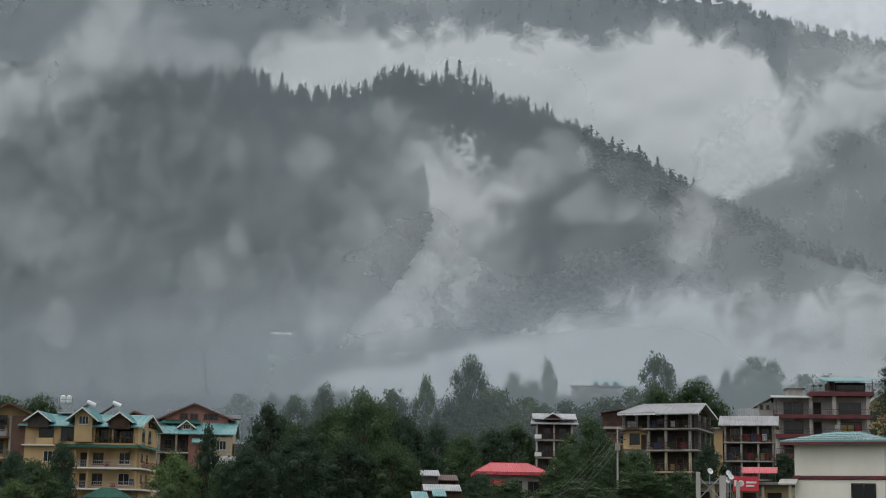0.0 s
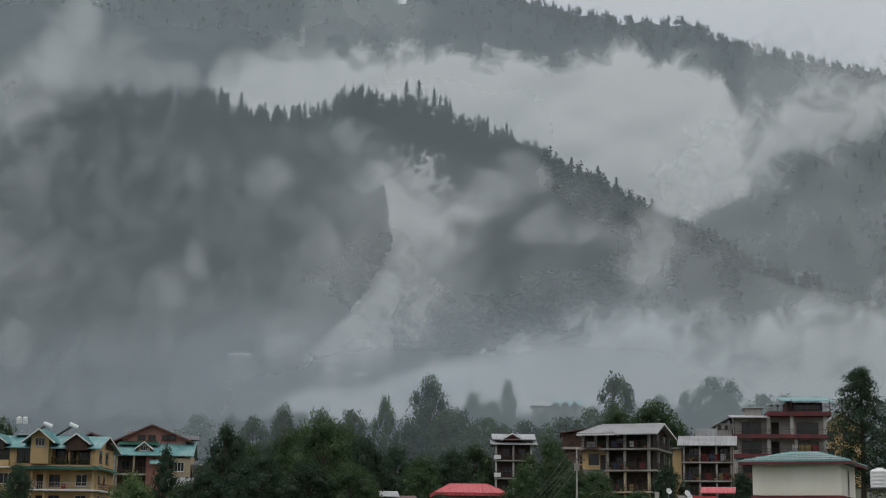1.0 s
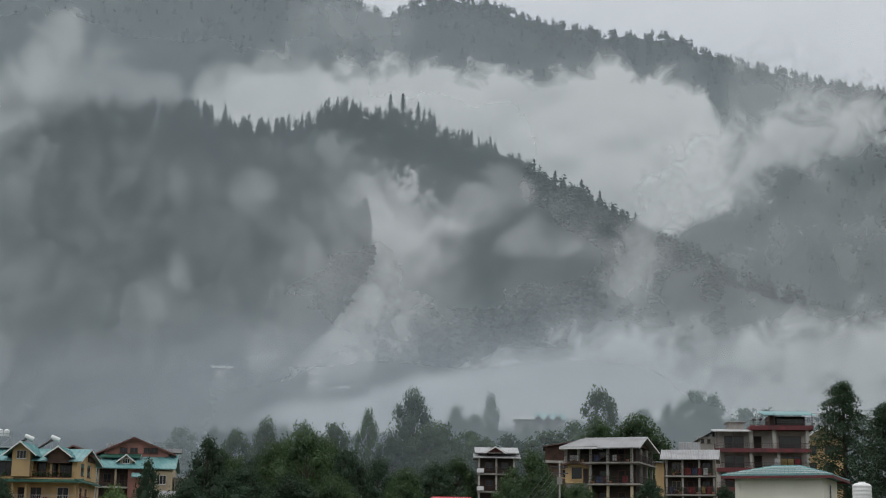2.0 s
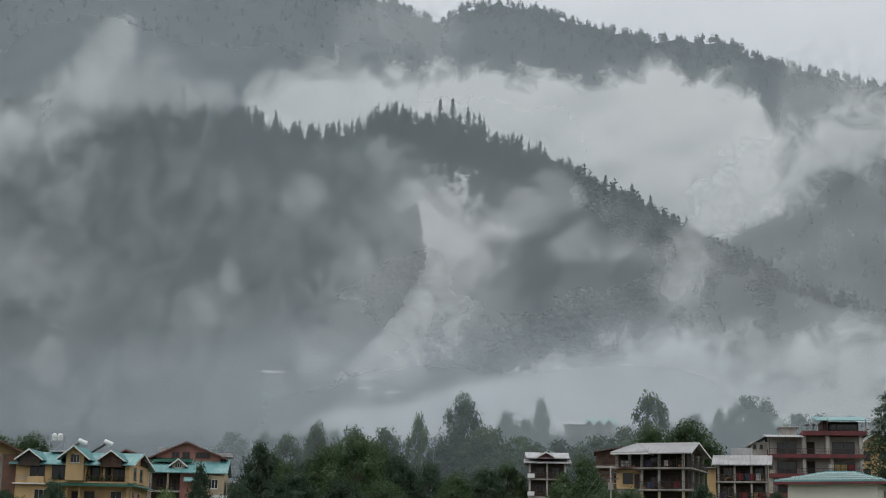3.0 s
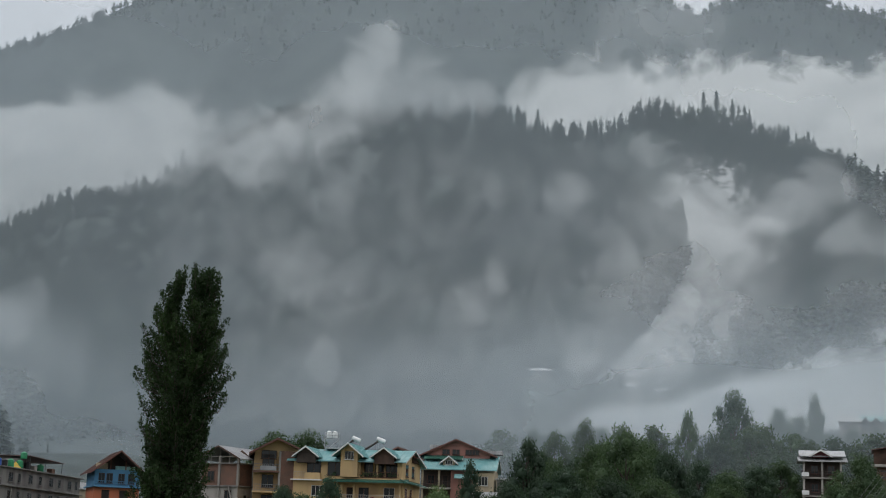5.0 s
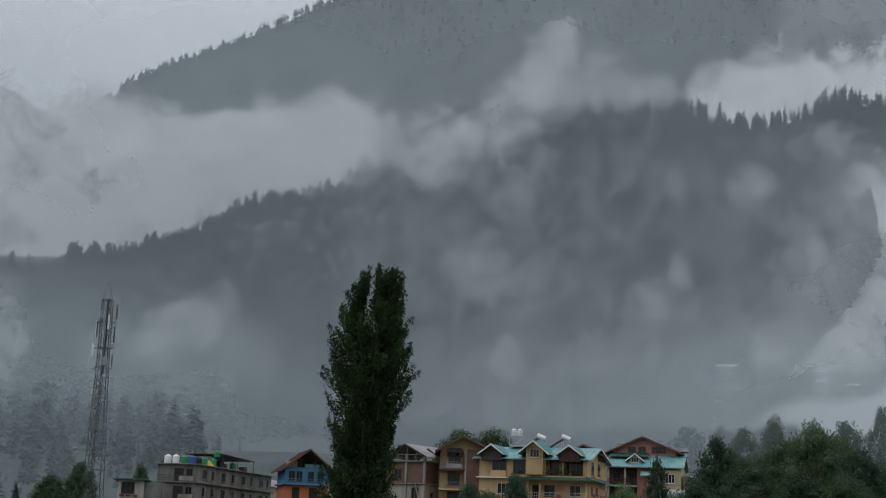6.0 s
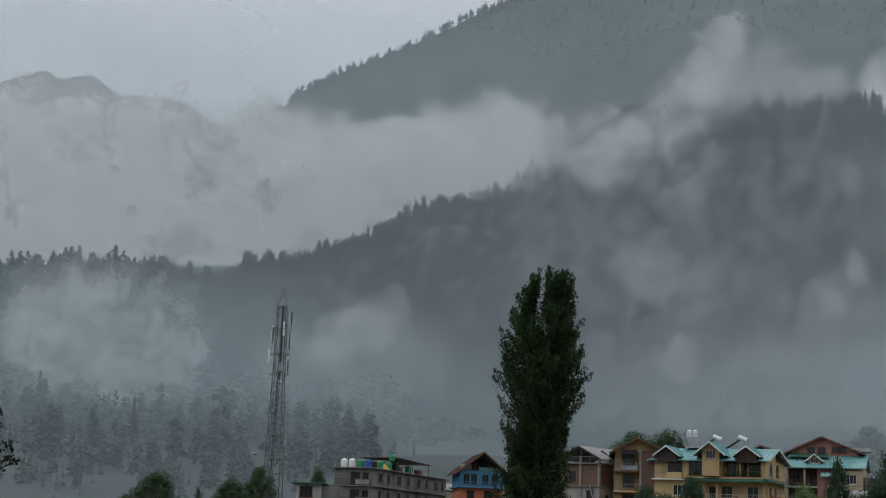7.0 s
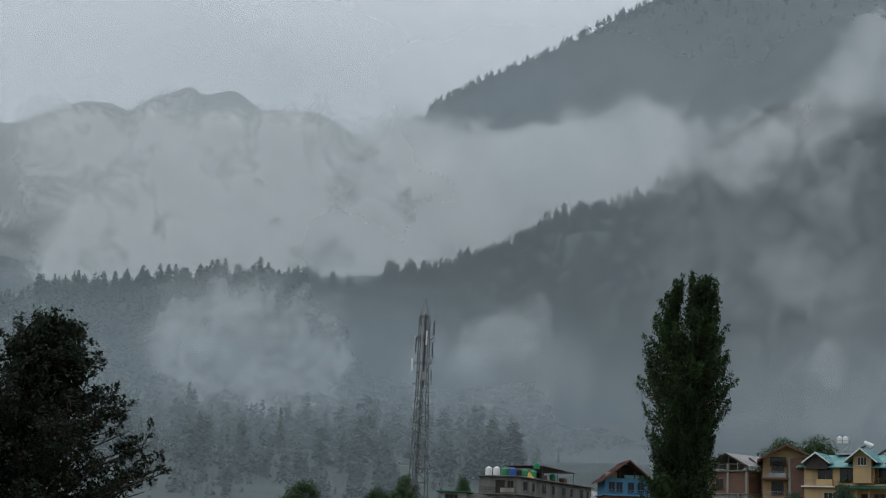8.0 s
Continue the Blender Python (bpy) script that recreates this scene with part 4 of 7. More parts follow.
def tree(shape, seed, leaves, leaf_count, leaf_size, label):
    """A tree 10 m high and about 8 m wide, to be scaled."""
    rng = np.random.default_rng(seed)
    ob = new("tree")
    tagged(ob, label, "tree")
    lobes, paths = [], []
    trunk_top = {"round": 6.0, "cone": 8.6, "tall": 8.5}[shape]
    spine = [(Vector((0.25 * math.sin(k * 1.3 + seed), 0.25 * math.cos(k * 1.7 + seed) - 0.25, k / 6 * trunk_top)), 0.24 * (1 - k / 6) + 0.04) for k in range(7)]
    paths.append(spine)
    n = {"round": 24, "cone": 26, "tall": 22}[shape]
    for k in range(n):
        f = (k + 0.5) / n
        ang = k * 2.4 + rng.uniform(-0.5, 0.5)
        if shape == "round":
            z = 1.7 + 7.0 * f
            reach = 3.0 * math.sqrt(max(0.05, 1 - ((f - 0.38) / 0.68) ** 2)) * rng.uniform(0.6, 1.12)
            rad = (1.25 + 0.6 * rng.uniform()) * (1.08 - 0.25 * f)
        elif shape == "cone":
            z = 1.0 + 7.9 * f
            reach = 2.9 * (1 - f * f) ** 0.8 * rng.uniform(0.65, 1.1)
            rad = 1.5 * (1 - f) + 0.85
        else:
            z = 1.4 + 7.6 * f
            reach = (2.7 if f > 0.5 else 3.0) * math.sqrt(max(0.08, 1 - ((f - 0.5) / 0.62) ** 2)) * rng.uniform(0.5, 1.15)
            rad = 0.95 + 0.6 * rng.uniform()
        if k >= n - 3:
            reach *= 0.3
        c = Vector((reach * math.cos(ang), reach * math.sin(ang), z))
        lobes.append((tuple(c), (rad, rad, rad * rng.uniform(0.65, 0.9))))
        start = spine[min(6, max(1, int(z / trunk_top * 5)))][0]
        mid = start.lerp(c, 0.5) + Vector((0, 0, -0.15))
        paths.append([(start, 0.09), (mid, 0.06), (c, 0.025)])
    part("trunk", limbs_mesh(paths, 5), M["bark"], ob)
    v, f = fine_leaves(rng, crown_points(rng, lobes, leaf_count), leaf_size)
    cv, cf = clump_core(lobes, 0.5, seed)
    link("crown", array_mesh("crown", np.concatenate([v, cv]), np.concatenate([f, cf + len(v)])), M[leaves], ob)
    return ob


TREE_KINDS = {
    "leaf": [tree("round", 3, "leaf", 12500, 0.14, "leafy green deciduous tree on the town slope"), tree("round", 8, "leaf", 12500, 0.14, "leafy green deciduous tree on the town slope")],
    "dark": [tree("round", 15, "leaf_dark", 12500, 0.14, "dense dark green tree among the houses"), tree("round", 21, "leaf_dark", 12500, 0.14, "dense dark green tree among the houses")],
    "light": [tree("round", 27, "leaf_light", 12000, 0.14, "light green leafy tree below the hotel")],
    "cone": [tree("cone", 33, "leaf_dark", 12500, 0.14, "dark green conical tree with a pointed crown")],
    "tall": [tree("tall", 41, "leaf", 10000, 0.14, "tall open-crowned tree rising over its neighbours")],
}
FAR_KINDS = {
    "leaf": [tree("round", 5, "leaf", 3400, 0.23, "pale hazy tree on the misty slope behind the town"), tree("round", 9, "leaf", 3400, 0.23, "pale hazy tree on the misty slope behind the town")],
    "dark": [tree("round", 16, "leaf_dark", 3400, 0.23, "pale hazy tree on the misty slope behind the town")],
    "tall": [tree("tall", 43, "leaf", 3200, 0.23, "pale hazy tree on the misty slope behind the town")],
}
TREES = [
    ("leaf", 12.81, 190, 9.1, 7.6), ("dark", 11.84, 195, 11.4, 4.4), ("dark", 13.59, 185, 9.6, 4.0), ("light", 13.34, 170, 6.1, 5.5), ("light", 7.87, 172, 9.5, 5.9),
    ("cone", 6.75, 185, 13.8, 4.8), ("leaf", 5.99, 168, 8.7, 4.9), ("cone", 4.65, 180, 16.2, 8.1), ("dark", 3.28, 172, 12.0, 7.5), ("leaf", 2.24, 192, 16.2, 8.0),
    ("leaf", 1.06, 186, 17.3, 9.1), ("dark", -0.30, 178, 14.5, 6.4), ("dark", 5.30, 165, 9.9, 6.0), ("dark", 1.63, 165, 10.8, 7.8), ("leaf", 0.19, 165, 10.3, 6.6),
    ("leaf", -2.48, 232, 15.8, 7.7), ("dark", -2.77, 320, 37.2, 11.0), ("leaf", -3.39, 305, 28.9, 13.2), ("dark", -2.05, 300, 25.6, 9.8), ("dark", -4.23, 290, 21.9, 9.4),
]
TREES += [
    ("leaf", -1.10, 380, 38.8, 7.1), ("leaf", 2.62, 330, 31.7, 7.4), ("leaf", 1.27, 350, 32.7, 11.4), ("leaf", 0.13, 370, 35.0, 10.7), ("leaf", 3.74, 300, 26.6, 8.7),
    ("leaf", -4.32, 430, 45.6, 8.6), ("tall", -5.56, 450, 50.3, 6.8), ("leaf", -5.04, 415, 41.9, 10.5), ("leaf", -3.80, 360, 33.9, 10.4), ("tall", -9.47, 372, 43.3, 11.4),
    ("leaf", -10.78, 268, 27.6, 12.6), ("leaf", -9.56, 272, 26.9, 9.4), ("leaf", -12.00, 520, 55.3, 8.5), ("leaf", -13.01, 560, 64.8, 17.2), ("tall", -13.66, 540, 60.2, 10.7),
    ("leaf", -14.79, 560, 58.3, 16.2), ("leaf", -16.06, 560, 56.3, 18.2), ("leaf", -11.09, 520, 54.3, 11.3), ("leaf", -7.11, 165, 13.7, 6.6), ("leaf", -6.19, 160, 10.6, 4.6),
]
TREES += [
    ("leaf", -7.92, 158, 9.7, 4.6), ("leaf", -9.04, 150, 7.4, 8.1), ("leaf", -6.60, 142, 6.3, 7.7), ("leaf", -4.15, 140, 6.2, 5.6), ("leaf", -10.24, 148, 6.5, 4.3),
    ("dark", -3.12, 150, 7.1, 4.3), ("dark", -11.30, 185, 11.9, 4.2), ("dark", -13.94, 200, 12.0, 3.6), ("leaf", 13.95, 268, 22.3, 12.0), ("leaf", 12.75, 272, 22.9, 11.5),
    ("dark", 13.40, 200, 10.3, 4.3), ("leaf", 31.05, 236, 11.2, 7.9), ("cone", 29.58, 240, 9.5, 1.6), ("leaf", 28.43, 245, 10.9, 6.2), ("leaf", 27.44, 262, 13.9, 5.7),
    ("leaf", 32.08, 236, 7.7, 5.1), ("leaf", 25.31, 262, 14.0, 3.8), ("leaf", -5.77, 400, 36.2, 13.0), ("leaf", -7.41, 430, 37.6, 12.0), ("leaf", -8.64, 430, 42.1, 10.9),
]
TREES += [("leaf", -2.5, 205, 12.4, 6.5), ("dark", -3.6, 240, 17.0, 9.0), ("leaf", -4.4, 255, 19.0, 9.0), ("leaf", -5.3, 330, 28.5, 11.0), ("dark", -6.2, 345, 30.5, 11.0), ("leaf", -7.6, 350, 32.0, 12.0), ("leaf", -8.6, 350, 33.5, 12.0),
          ("leaf", -6.9, 455, 42.6, 9.0), ("dark", -7.7, 460, 42.8, 9.5), ("leaf", -8.3, 452, 42.0, 8.0), ("dark", -6.80, 360, 30.2, 10.4), ("leaf", -4.74, 380, 34.4, 12.4), ("leaf", 3.7, 196, 14.6, 7.5), ("dark", 2.8, 198, 15.0, 8.0), ("leaf", 1.65, 198, 16.6, 8.0),
          ("leaf", 0.35, 194, 15.8, 8.0), ("dark", -0.95, 186, 12.6, 6.5), ("leaf", 0.0, 170, 11.0, 7.0), ("dark", -1.5, 260, 19.0, 8.0), ("leaf", -8.75, 178, 11.0, 5.5), ("leaf", -7.6, 172, 12.2, 6.0),
          ("leaf", 4.3, 262, 20.0, 9.0), ("leaf", 2.0, 270, 22.5, 10.0), ("leaf", 0.4, 275, 23.5, 10.0)]
rng = np.random.default_rng(77)
for k in range(34):  # the belt of half-hidden trees behind the town
    a = -19 + k * 0.74 + rng.uniform(-0.3, 0.3)
    rr = rng.uniform(400, 600)
    if -8.6 < a < -6.0 and rr < 500:
        rr = rng.uniform(520, 600)
    TREES.append((rng.choice(["leaf", "tall", "dark", "leaf"]), a, rr, on_land(a, rr) + rng.uniform(12, 19), rng.uniform(9, 15)))


def set_tree(made, kind, a, rr, top, width):
    base = on_land(a, rr) - 0.4
    h = max(4.0, top - base)
    ob = copy_thing(made, Matrix.Translation(place(a, rr, base)) @ pose(0, 0, 0, 0, 0, rng.uniform(0, 360)))
    grow = 1.1 * width / 8.4
    ob.scale = (grow, grow, h / 9.45)
    return ob


for k, (kind, a, rr, top, width) in enumerate(TREES):
    kinds = (FAR_KINDS if rr > 340 else TREE_KINDS)[kind]
    ob = set_tree(kinds[k % len(kinds)], kind, a, rr, top, width)
    if rr > 340:
        tagged(ob, group="trees in the mist")
    else:
        tagged(ob, group="trees on the town slope")
for kinds in (*TREE_KINDS.values(), *FAR_KINDS.values()):  # the patterns themselves stand in the belt behind the town
    for ob in kinds:
        a, rr = rng.uniform(-14, 4), rng.uniform(470, 560)
        ob.matrix_world = Matrix.Translation(place(a, rr, on_land(a, rr) - 0.4))


def feathered_tree(az, r, top, width):
    """The dark tree beside the white house: drooping feathery boughs."""
    rng = np.random.default_rng(5)
    base = on_land(az, r) - 0.3
    h = top - base
    ob = new("tree")
    ob.matrix_world = Matrix.Translation(place(az, r, base))
    tagged(ob, "tall dark green tree with feathery drooping boughs", "tree")
    paths = [[(Vector((0, 0, 0)), 0.35), (Vector((0.2, 0, h * 0.5)), 0.22), (Vector((0, 0.1, h * 0.95)), 0.05)]]
    pts = []
    for k in range(46):
        f = k / 45
        z = h * (0.16 + 0.8 * f)
        ang = k * 2.4
        reach = width * 0.62 * (1 - 0.72 * f ** 1.6) * rng.uniform(0.6, 1.1)
        tip = Vector((reach * math.cos(ang), reach * math.sin(ang), z + 0.5 - 0.25 * reach))
        mid = Vector((reach * 0.55 * math.cos(ang), reach * 0.55 * math.sin(ang), z + 0.6))
        paths.append([(Vector((0.1, 0, z - 0.3)), 0.07), (mid, 0.045), (tip, 0.015)])
        for j in range(330):
            s = rng.uniform(0.15, 1.06)
            q = Vector((0.1, 0, z)).lerp(mid, s * 2) if s < 0.5 else mid.lerp(tip, s * 2 - 1)
            pts.append((q.x + rng.normal(0, 0.35), q.y + rng.normal(0, 0.35), q.z + rng.normal(-0.12, 0.28)))
    part("trunk", limbs_mesh(paths, 5), M["bark"], ob)
    v, f = leaf_cards(rng, np.array(pts), 0.13, 1.5)
    link("crown", array_mesh("crown", v, f), M["leaf_dark"], ob)


feathered_tree(-18.15, 170, 21.2, 7.6)
feathered_tree(-19.6, 178, 19.6, 6.5)


def poplar():
    """A lombardy poplar: steep leafy boughs packed into a ragged flame, with two leaders and a cleft between them."""
    rng = np.random.default_rng(12)
    az, r = 17.35, 110
    base = on_land(az, r) - 0.3
    ob = new("poplar_tree")
    ob.matrix_world = Matrix.Translation(place(az, r, base)) @ pose(0, 0, 0, 0, 0, az)
    tagged(ob, "tall narrow dark green poplar with steep branches and two tops", "tree")
    top = 21.85 - base

    def sides_at(z):
        h = z + base
        left = float(np.interp(h, [4, 7.4, 8.9, 10.4, 12.6, 13.8, 15.4, 17.9, 19.4, 21.2, 21.9], [-3.4, -3.0, -2.6, -2.6, -2.9, -3.3, -3.2, -2.5, -1.5, -0.8, 0.5]))
        right = float(np.interp(h, [4, 7.5, 9.7, 10.6, 12.9, 15.3, 16.2, 18, 18.9, 19.6, 21.2, 21.9], [2.4, 2.2, 2.0, 2.3, 3.0, 3.35, 3.2, 2.7, 2.2, 2.5, 2.1, 1.5]))
        return left, right

    paths = [[(Vector((-0.3, 0, 0)), 0.34), (Vector((-0.2, 0, top * 0.4)), 0.22), (Vector((0.5, 0, top * 0.75)), 0.12), (Vector((1.4, 0, top * 0.985)), 0.03)]]
    pts = []

    def bough(root, tip, fat, leaves):
        """Leaves along a bough that leaves the stem and then rises steeply to a pointed tip."""
        knee = Vector((root.x * 0.2 + tip.x * 0.8, root.y * 0.2 + tip.y * 0.8, root.z * 0.6 + tip.z * 0.4))
        paths.append([(root, 0.05), (knee, 0.03), (tip, 0.01)])
        q = rng.uniform(0.12, 1.0, leaves) ** 0.85
        a, b, c = (np.array(p) for p in (root, knee, tip))
        q = q[:, None]
        line = (1 - q) ** 2 * a + 2 * q * (1 - q) * b + q * q * c
        pts.append(line + rng.normal(0, 1, (leaves, 3)) * fat * np.clip(1.25 - q, 0.22, 1) * np.array([1, 1, 1.25]))

    for k in range(560):
        z = top * (0.06 + 0.93 * rng.uniform() ** 0.92)
        left, right = sides_at(z)
        middle, half = (left + right) / 2, (right - left) / 2
        ang = rng.uniform(0, math.tau)
        q = rng.uniform(0.2, 1.0) ** 0.5 * (1.14 if k % 6 == 0 else 0.98)
        x, y = middle + 1.07 * half * q * math.cos(ang), half * q * math.sin(ang) * 0.9
        if z + base > 18.0:  # the cleft
            cleft = -0.42 + 0.1 * (z + base - 17.3)
            if abs(x - cleft) < 0.2:
                continue
            stem = -1.0 if x < cleft else 1.1
            if x < cleft:
                y *= 0.5
        else:
            stem = middle * 0.6
        rise = rng.uniform(1.3, 2.6)
        bough(Vector((stem, 0, max(0.5, z - rise))), Vector((x, y, z)), rng.uniform(0.24, 0.36), int(rng.uniform(150, 210)))
    for k in range(26):  # the slim second leader
        z = 16.6 - base + 4.6 * (k + 1) / 26
        bough(Vector((-1.0, 0, z - 1.5)), Vector((-0.95 + 0.02 * k + rng.normal(0, 0.2), rng.normal(0, 0.25), z)), 0.2, 90)
    part("trunk", limbs_mesh(paths, 4), M["bark"], ob)
    v, f = leaf_cards(rng, np.concatenate(pts), 0.088, 0.2, 1.0)
    link("crown", array_mesh("crown", v, f), M["leaf_poplar"], ob)


poplar()


def near_tree():
    """The large dark tree close to the camera: dense within, open curving outer boughs with leaf tufts at their ends."""
    rng = np.random.default_rng(9)
    az, r = 41.3, 45
    base = on_land(az, r) - 0.2
    ob = new("tree")
    ob.matrix_world = Matrix.Translation(place(az, r, base)) @ pose(0, 0, 0, 0, 0, az)
    tagged(ob, "large dark tree with open twiggy outer boughs", "tree")
    top = 7.6 - base
    paths = [[(Vector((-0.3, 0, 0)), 0.3), (Vector((-0.1, 0, top * 0.4)), 0.2), (Vector((0.6, 0, top * 0.9)), 0.04)]]
    inner, tufts = [], []
    for k in range(190):
        f = rng.uniform(0, 1) ** 0.9
        z = top * (0.10 + 0.87 * f)
        reach = float(np.interp(top - z, [0.2, 0.5, 1.2, 1.7, 2.0, 2.7, 3.5, 5, 9], [0.35, 0.8, 1.5, 2.1, 2.7, 3.6, 4.4, 4.5, 4.2])) * rng.uniform(0.7, 1.0)
        ang = rng.uniform(0, math.tau)
        root = Vector((-0.3 + 1.1 * f ** 2, 0, max(0.4, z - 0.75 * reach)))
        tip = Vector((-0.3 + 1.25 * f ** 2 + reach * math.cos(ang), reach * math.sin(ang), z + rng.normal(0.02, 0.12)))
        mid = root.lerp(tip, 0.55) + Vector((rng.normal(0, 0.1), rng.normal(0, 0.1), 0.14 * reach))
        paths.append([(root, 0.055), (mid, 0.032), (tip, 0.012)])
        open_side = math.cos(ang) > 0.45 and f < 0.75
        for j in range(13):
            s = rng.uniform(0.35, 1.0)
            q = root.lerp(mid, s / 0.55) if s < 0.55 else mid.lerp(tip, (s - 0.55) / 0.45)
            twig = q + Vector((rng.normal(0, 0.26), rng.normal(0, 0.26), abs(rng.normal(0.12, 0.24))))
            paths.append([(q, 0.013), (q.lerp(twig, 0.6) + Vector((0, 0, 0.05)), 0.009), (twig, 0.006)])
            if not open_side or s > 0.45:
                tufts.append(twig)
        for j in range(90 if open_side else 190):
            q = root.lerp(mid, rng.uniform(0.1, 0.85 if open_side else 1.25))
            inner.append((q.x + rng.normal(0, 0.3), q.y + rng.normal(0, 0.3), q.z + rng.normal(0, 0.26)))
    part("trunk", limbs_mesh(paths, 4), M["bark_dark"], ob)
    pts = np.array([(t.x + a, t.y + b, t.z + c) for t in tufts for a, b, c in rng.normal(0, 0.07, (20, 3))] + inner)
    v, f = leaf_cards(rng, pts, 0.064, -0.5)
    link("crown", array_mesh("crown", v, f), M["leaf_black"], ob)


near_tree()


# ---------------------------------------------------------------- conifers that stand out singly
def lone_conifer(seed, label):
    rng = np.random.default_rng(seed)
    ob = new("conifer_tree")
    tagged(ob, label, "tree", "lone conifers on the mountain")
    bm = bmesh.new()
    add_bar(bm, (0, 0, 0), (0.02, 0, 0.97), 0.014, 0.003, 5)
    part("trunk", bm, M["bark"], ob)
    pts = []
    for k in range(17):
        f = k / 16
        z = 0.25 + 0.73 * f
        for b in range(6):
            if rng.uniform() < 0.18:
                continue
            ang = b * math.tau / 6 + k * 0.7 + rng.normal(0, 0.2)
            reach = (0.15 * (1 - f) ** 0.7 + 0.015) * rng.uniform(0.6, 1.2)
            for j in range(5):
                s = (j + 0.6) / 5
                pts.append((reach * s * math.cos(ang), reach * s * math.sin(ang), z - reach * s * 0.35 + rng.normal(0, 0.006)))
    v, f = leaf_cards(rng, np.array(pts), 0.030, 0.3)
    link("crown", array_mesh("crown", v, f), M["needle"], ob)
    return ob


LONE = [lone_conifer(k, "dark cedar standing clear of the mountain forest in mist") for k in (1, 2, 3)]
STANDING = [(-1.65, 17.13, 22), (-2.12, 17.17, 24), (-2.71, 16.85, 22), (-5.46, 15.64, 24), (-6.2, 14.95, 24), (-6.88, 14.81, 26), (-7.93, 14.39, 30), (-8.91, 14.07, 30), (-9.59, 13.65, 26),
            (-10.41, 12.92, 24), (-10.92, 12.85, 24), (4.58, 16.5, 20)]
for k, (a, el, h) in enumerate(STANDING):  # along the spur's crest
    rr = float(bearing_curve(a, SPUR_R)) - 14
    ob = copy_thing(LONE[k % 3], Matrix.Translation(place(a, rr, min(EYE + rr * math.tan(radians(el)) - h, on_land(a, rr) - 0.5))) @ pose(0, 0, 0, 0, 0, k * 50))
    hh = EYE + rr * math.tan(radians(el)) - ob.location.z
    ob.scale = (hh * 1.05, hh * 1.05, hh)
for k, (a, rr, h, w) in enumerate([(25.62, 700, 26, 0.95), (24.85, 710, 28, 0.8), (26.35, 720, 24, 0.9), (23.9, 740, 26, 0.8), (22.6, 760, 25, 0.9), (-5.41, 1100, 24, 1.1), (-5.9, 1120, 23, 1.1), (1.45, 1400, 26, 1.1), (0.5, 1400, 24, 1.2)]):
    ob = copy_thing(LONE[k % 3], Matrix.Translation(place(a, rr, on_land(a, rr) - 0.6)) @ pose(0, 0, 0, 0, 0, k * 70))
    ob.scale = (h * w, h * w, h)
for k, ob in enumerate(LONE):
    a, rr = 27.2 + 0.9 * k, 730 + 20 * k
    ob.matrix_world = Matrix.Translation(place(a, rr, on_land(a, rr) - 0.6))
    ob.scale = (22, 22, 24)


# ---------------------------------------------------------------- parts of houses
def on_face(face, x, y, z):
    return Matrix.Translation((x, y, z)) @ pose(0, 0, 0, 0, 0, {"front": 0, "right": 90, "left": -90}[face])


def window(h, x, y, z, w, hh, face="front", frame="trim", lights=2, bar=0.07):
    """A window with its lower left corner at x (along the face) and z; frame proud of the wall, panes behind it."""
    us = [0, bar]
    for k in range(1, lights):
        us += [w * k / lights - bar * 0.4, w * k / lights + bar * 0.4]
    us += [w - bar, w]
    vs = [0, bar, hh - bar, hh]
    bm = bmesh.new()
    grid = [[bm.verts.new((u, -0.07, v)) for v in vs] for u in us]
    for i in range(len(us) - 1):
        for j in range(3):
            if not (i % 2 == 1 and j == 1):
                bm.faces.new((grid[i][j], grid[i + 1][j], grid[i + 1][j + 1], grid[i][j + 1]))
    bmesh.ops.solidify(bm, geom=bm.faces[:], thickness=0.1)
    ob = part("window", bm, M[frame], h)
    ob.matrix_local = on_face(face, x, y, z)
    bm = bmesh.new()
    add_box(bm, -0.08, w + 0.08, -0.14, 0.02, -0.09, -0.003)
    part("sill", bm, M[frame], ob)
    for k in range(lights):
        bm = bmesh.new()
        add_box(bm, w * k / lights + bar * 0.5, w * (k + 1) / lights - bar * 0.5, -0.025, 0.02, bar * 0.9, hh - bar * 0.9)
        part("pane", bm, M["glass"], ob)
    return ob


def doorway(h, x, y, z, w, hh, frame="wood", face="front"):
    bm = bmesh.new()
    for a, b, c, d in ((0, 0.09, 0, hh), (w - 0.09, w, 0, hh), (0.09, w - 0.09, hh - 0.09, hh)):
        add_box(bm, a, b, -0.07, 0.03, c, d)
    ob = part("door", bm, M[frame], h)
    ob.matrix_local = on_face(face, x, y, z)
    # dark sheet in the opening, painted as the unlit room behind
    bm = bmesh.new()
    add_box(bm, 0.09, w - 0.09, -0.02, 0.02, 0.0, hh - 0.09)
    part("door_leaf", bm, M["dark"], ob)
    return ob


def railing(h, x0, x1, y, z, mat="rail", height=0.95, face="front", gap=0.28, r=0.022):
    bm = bmesh.new()
    n = max(2, int((x1 - x0) / gap))
    for zz in (0.12, height * 0.55, height):
        add_bar(bm, (0, 0, zz), (x1 - x0, 0, zz), r * (1.5 if zz == height else 1), sides=5)
    for k in range(n + 1):
        add_bar(bm, ((x1 - x0) * k / n, 0, 0), ((x1 - x0) * k / n, 0, height), r * 0.8, sides=4)
    ob = part("railing", bm, M[mat], h)
    ob.matrix_local = on_face(face, x0, y, z)
    return ob


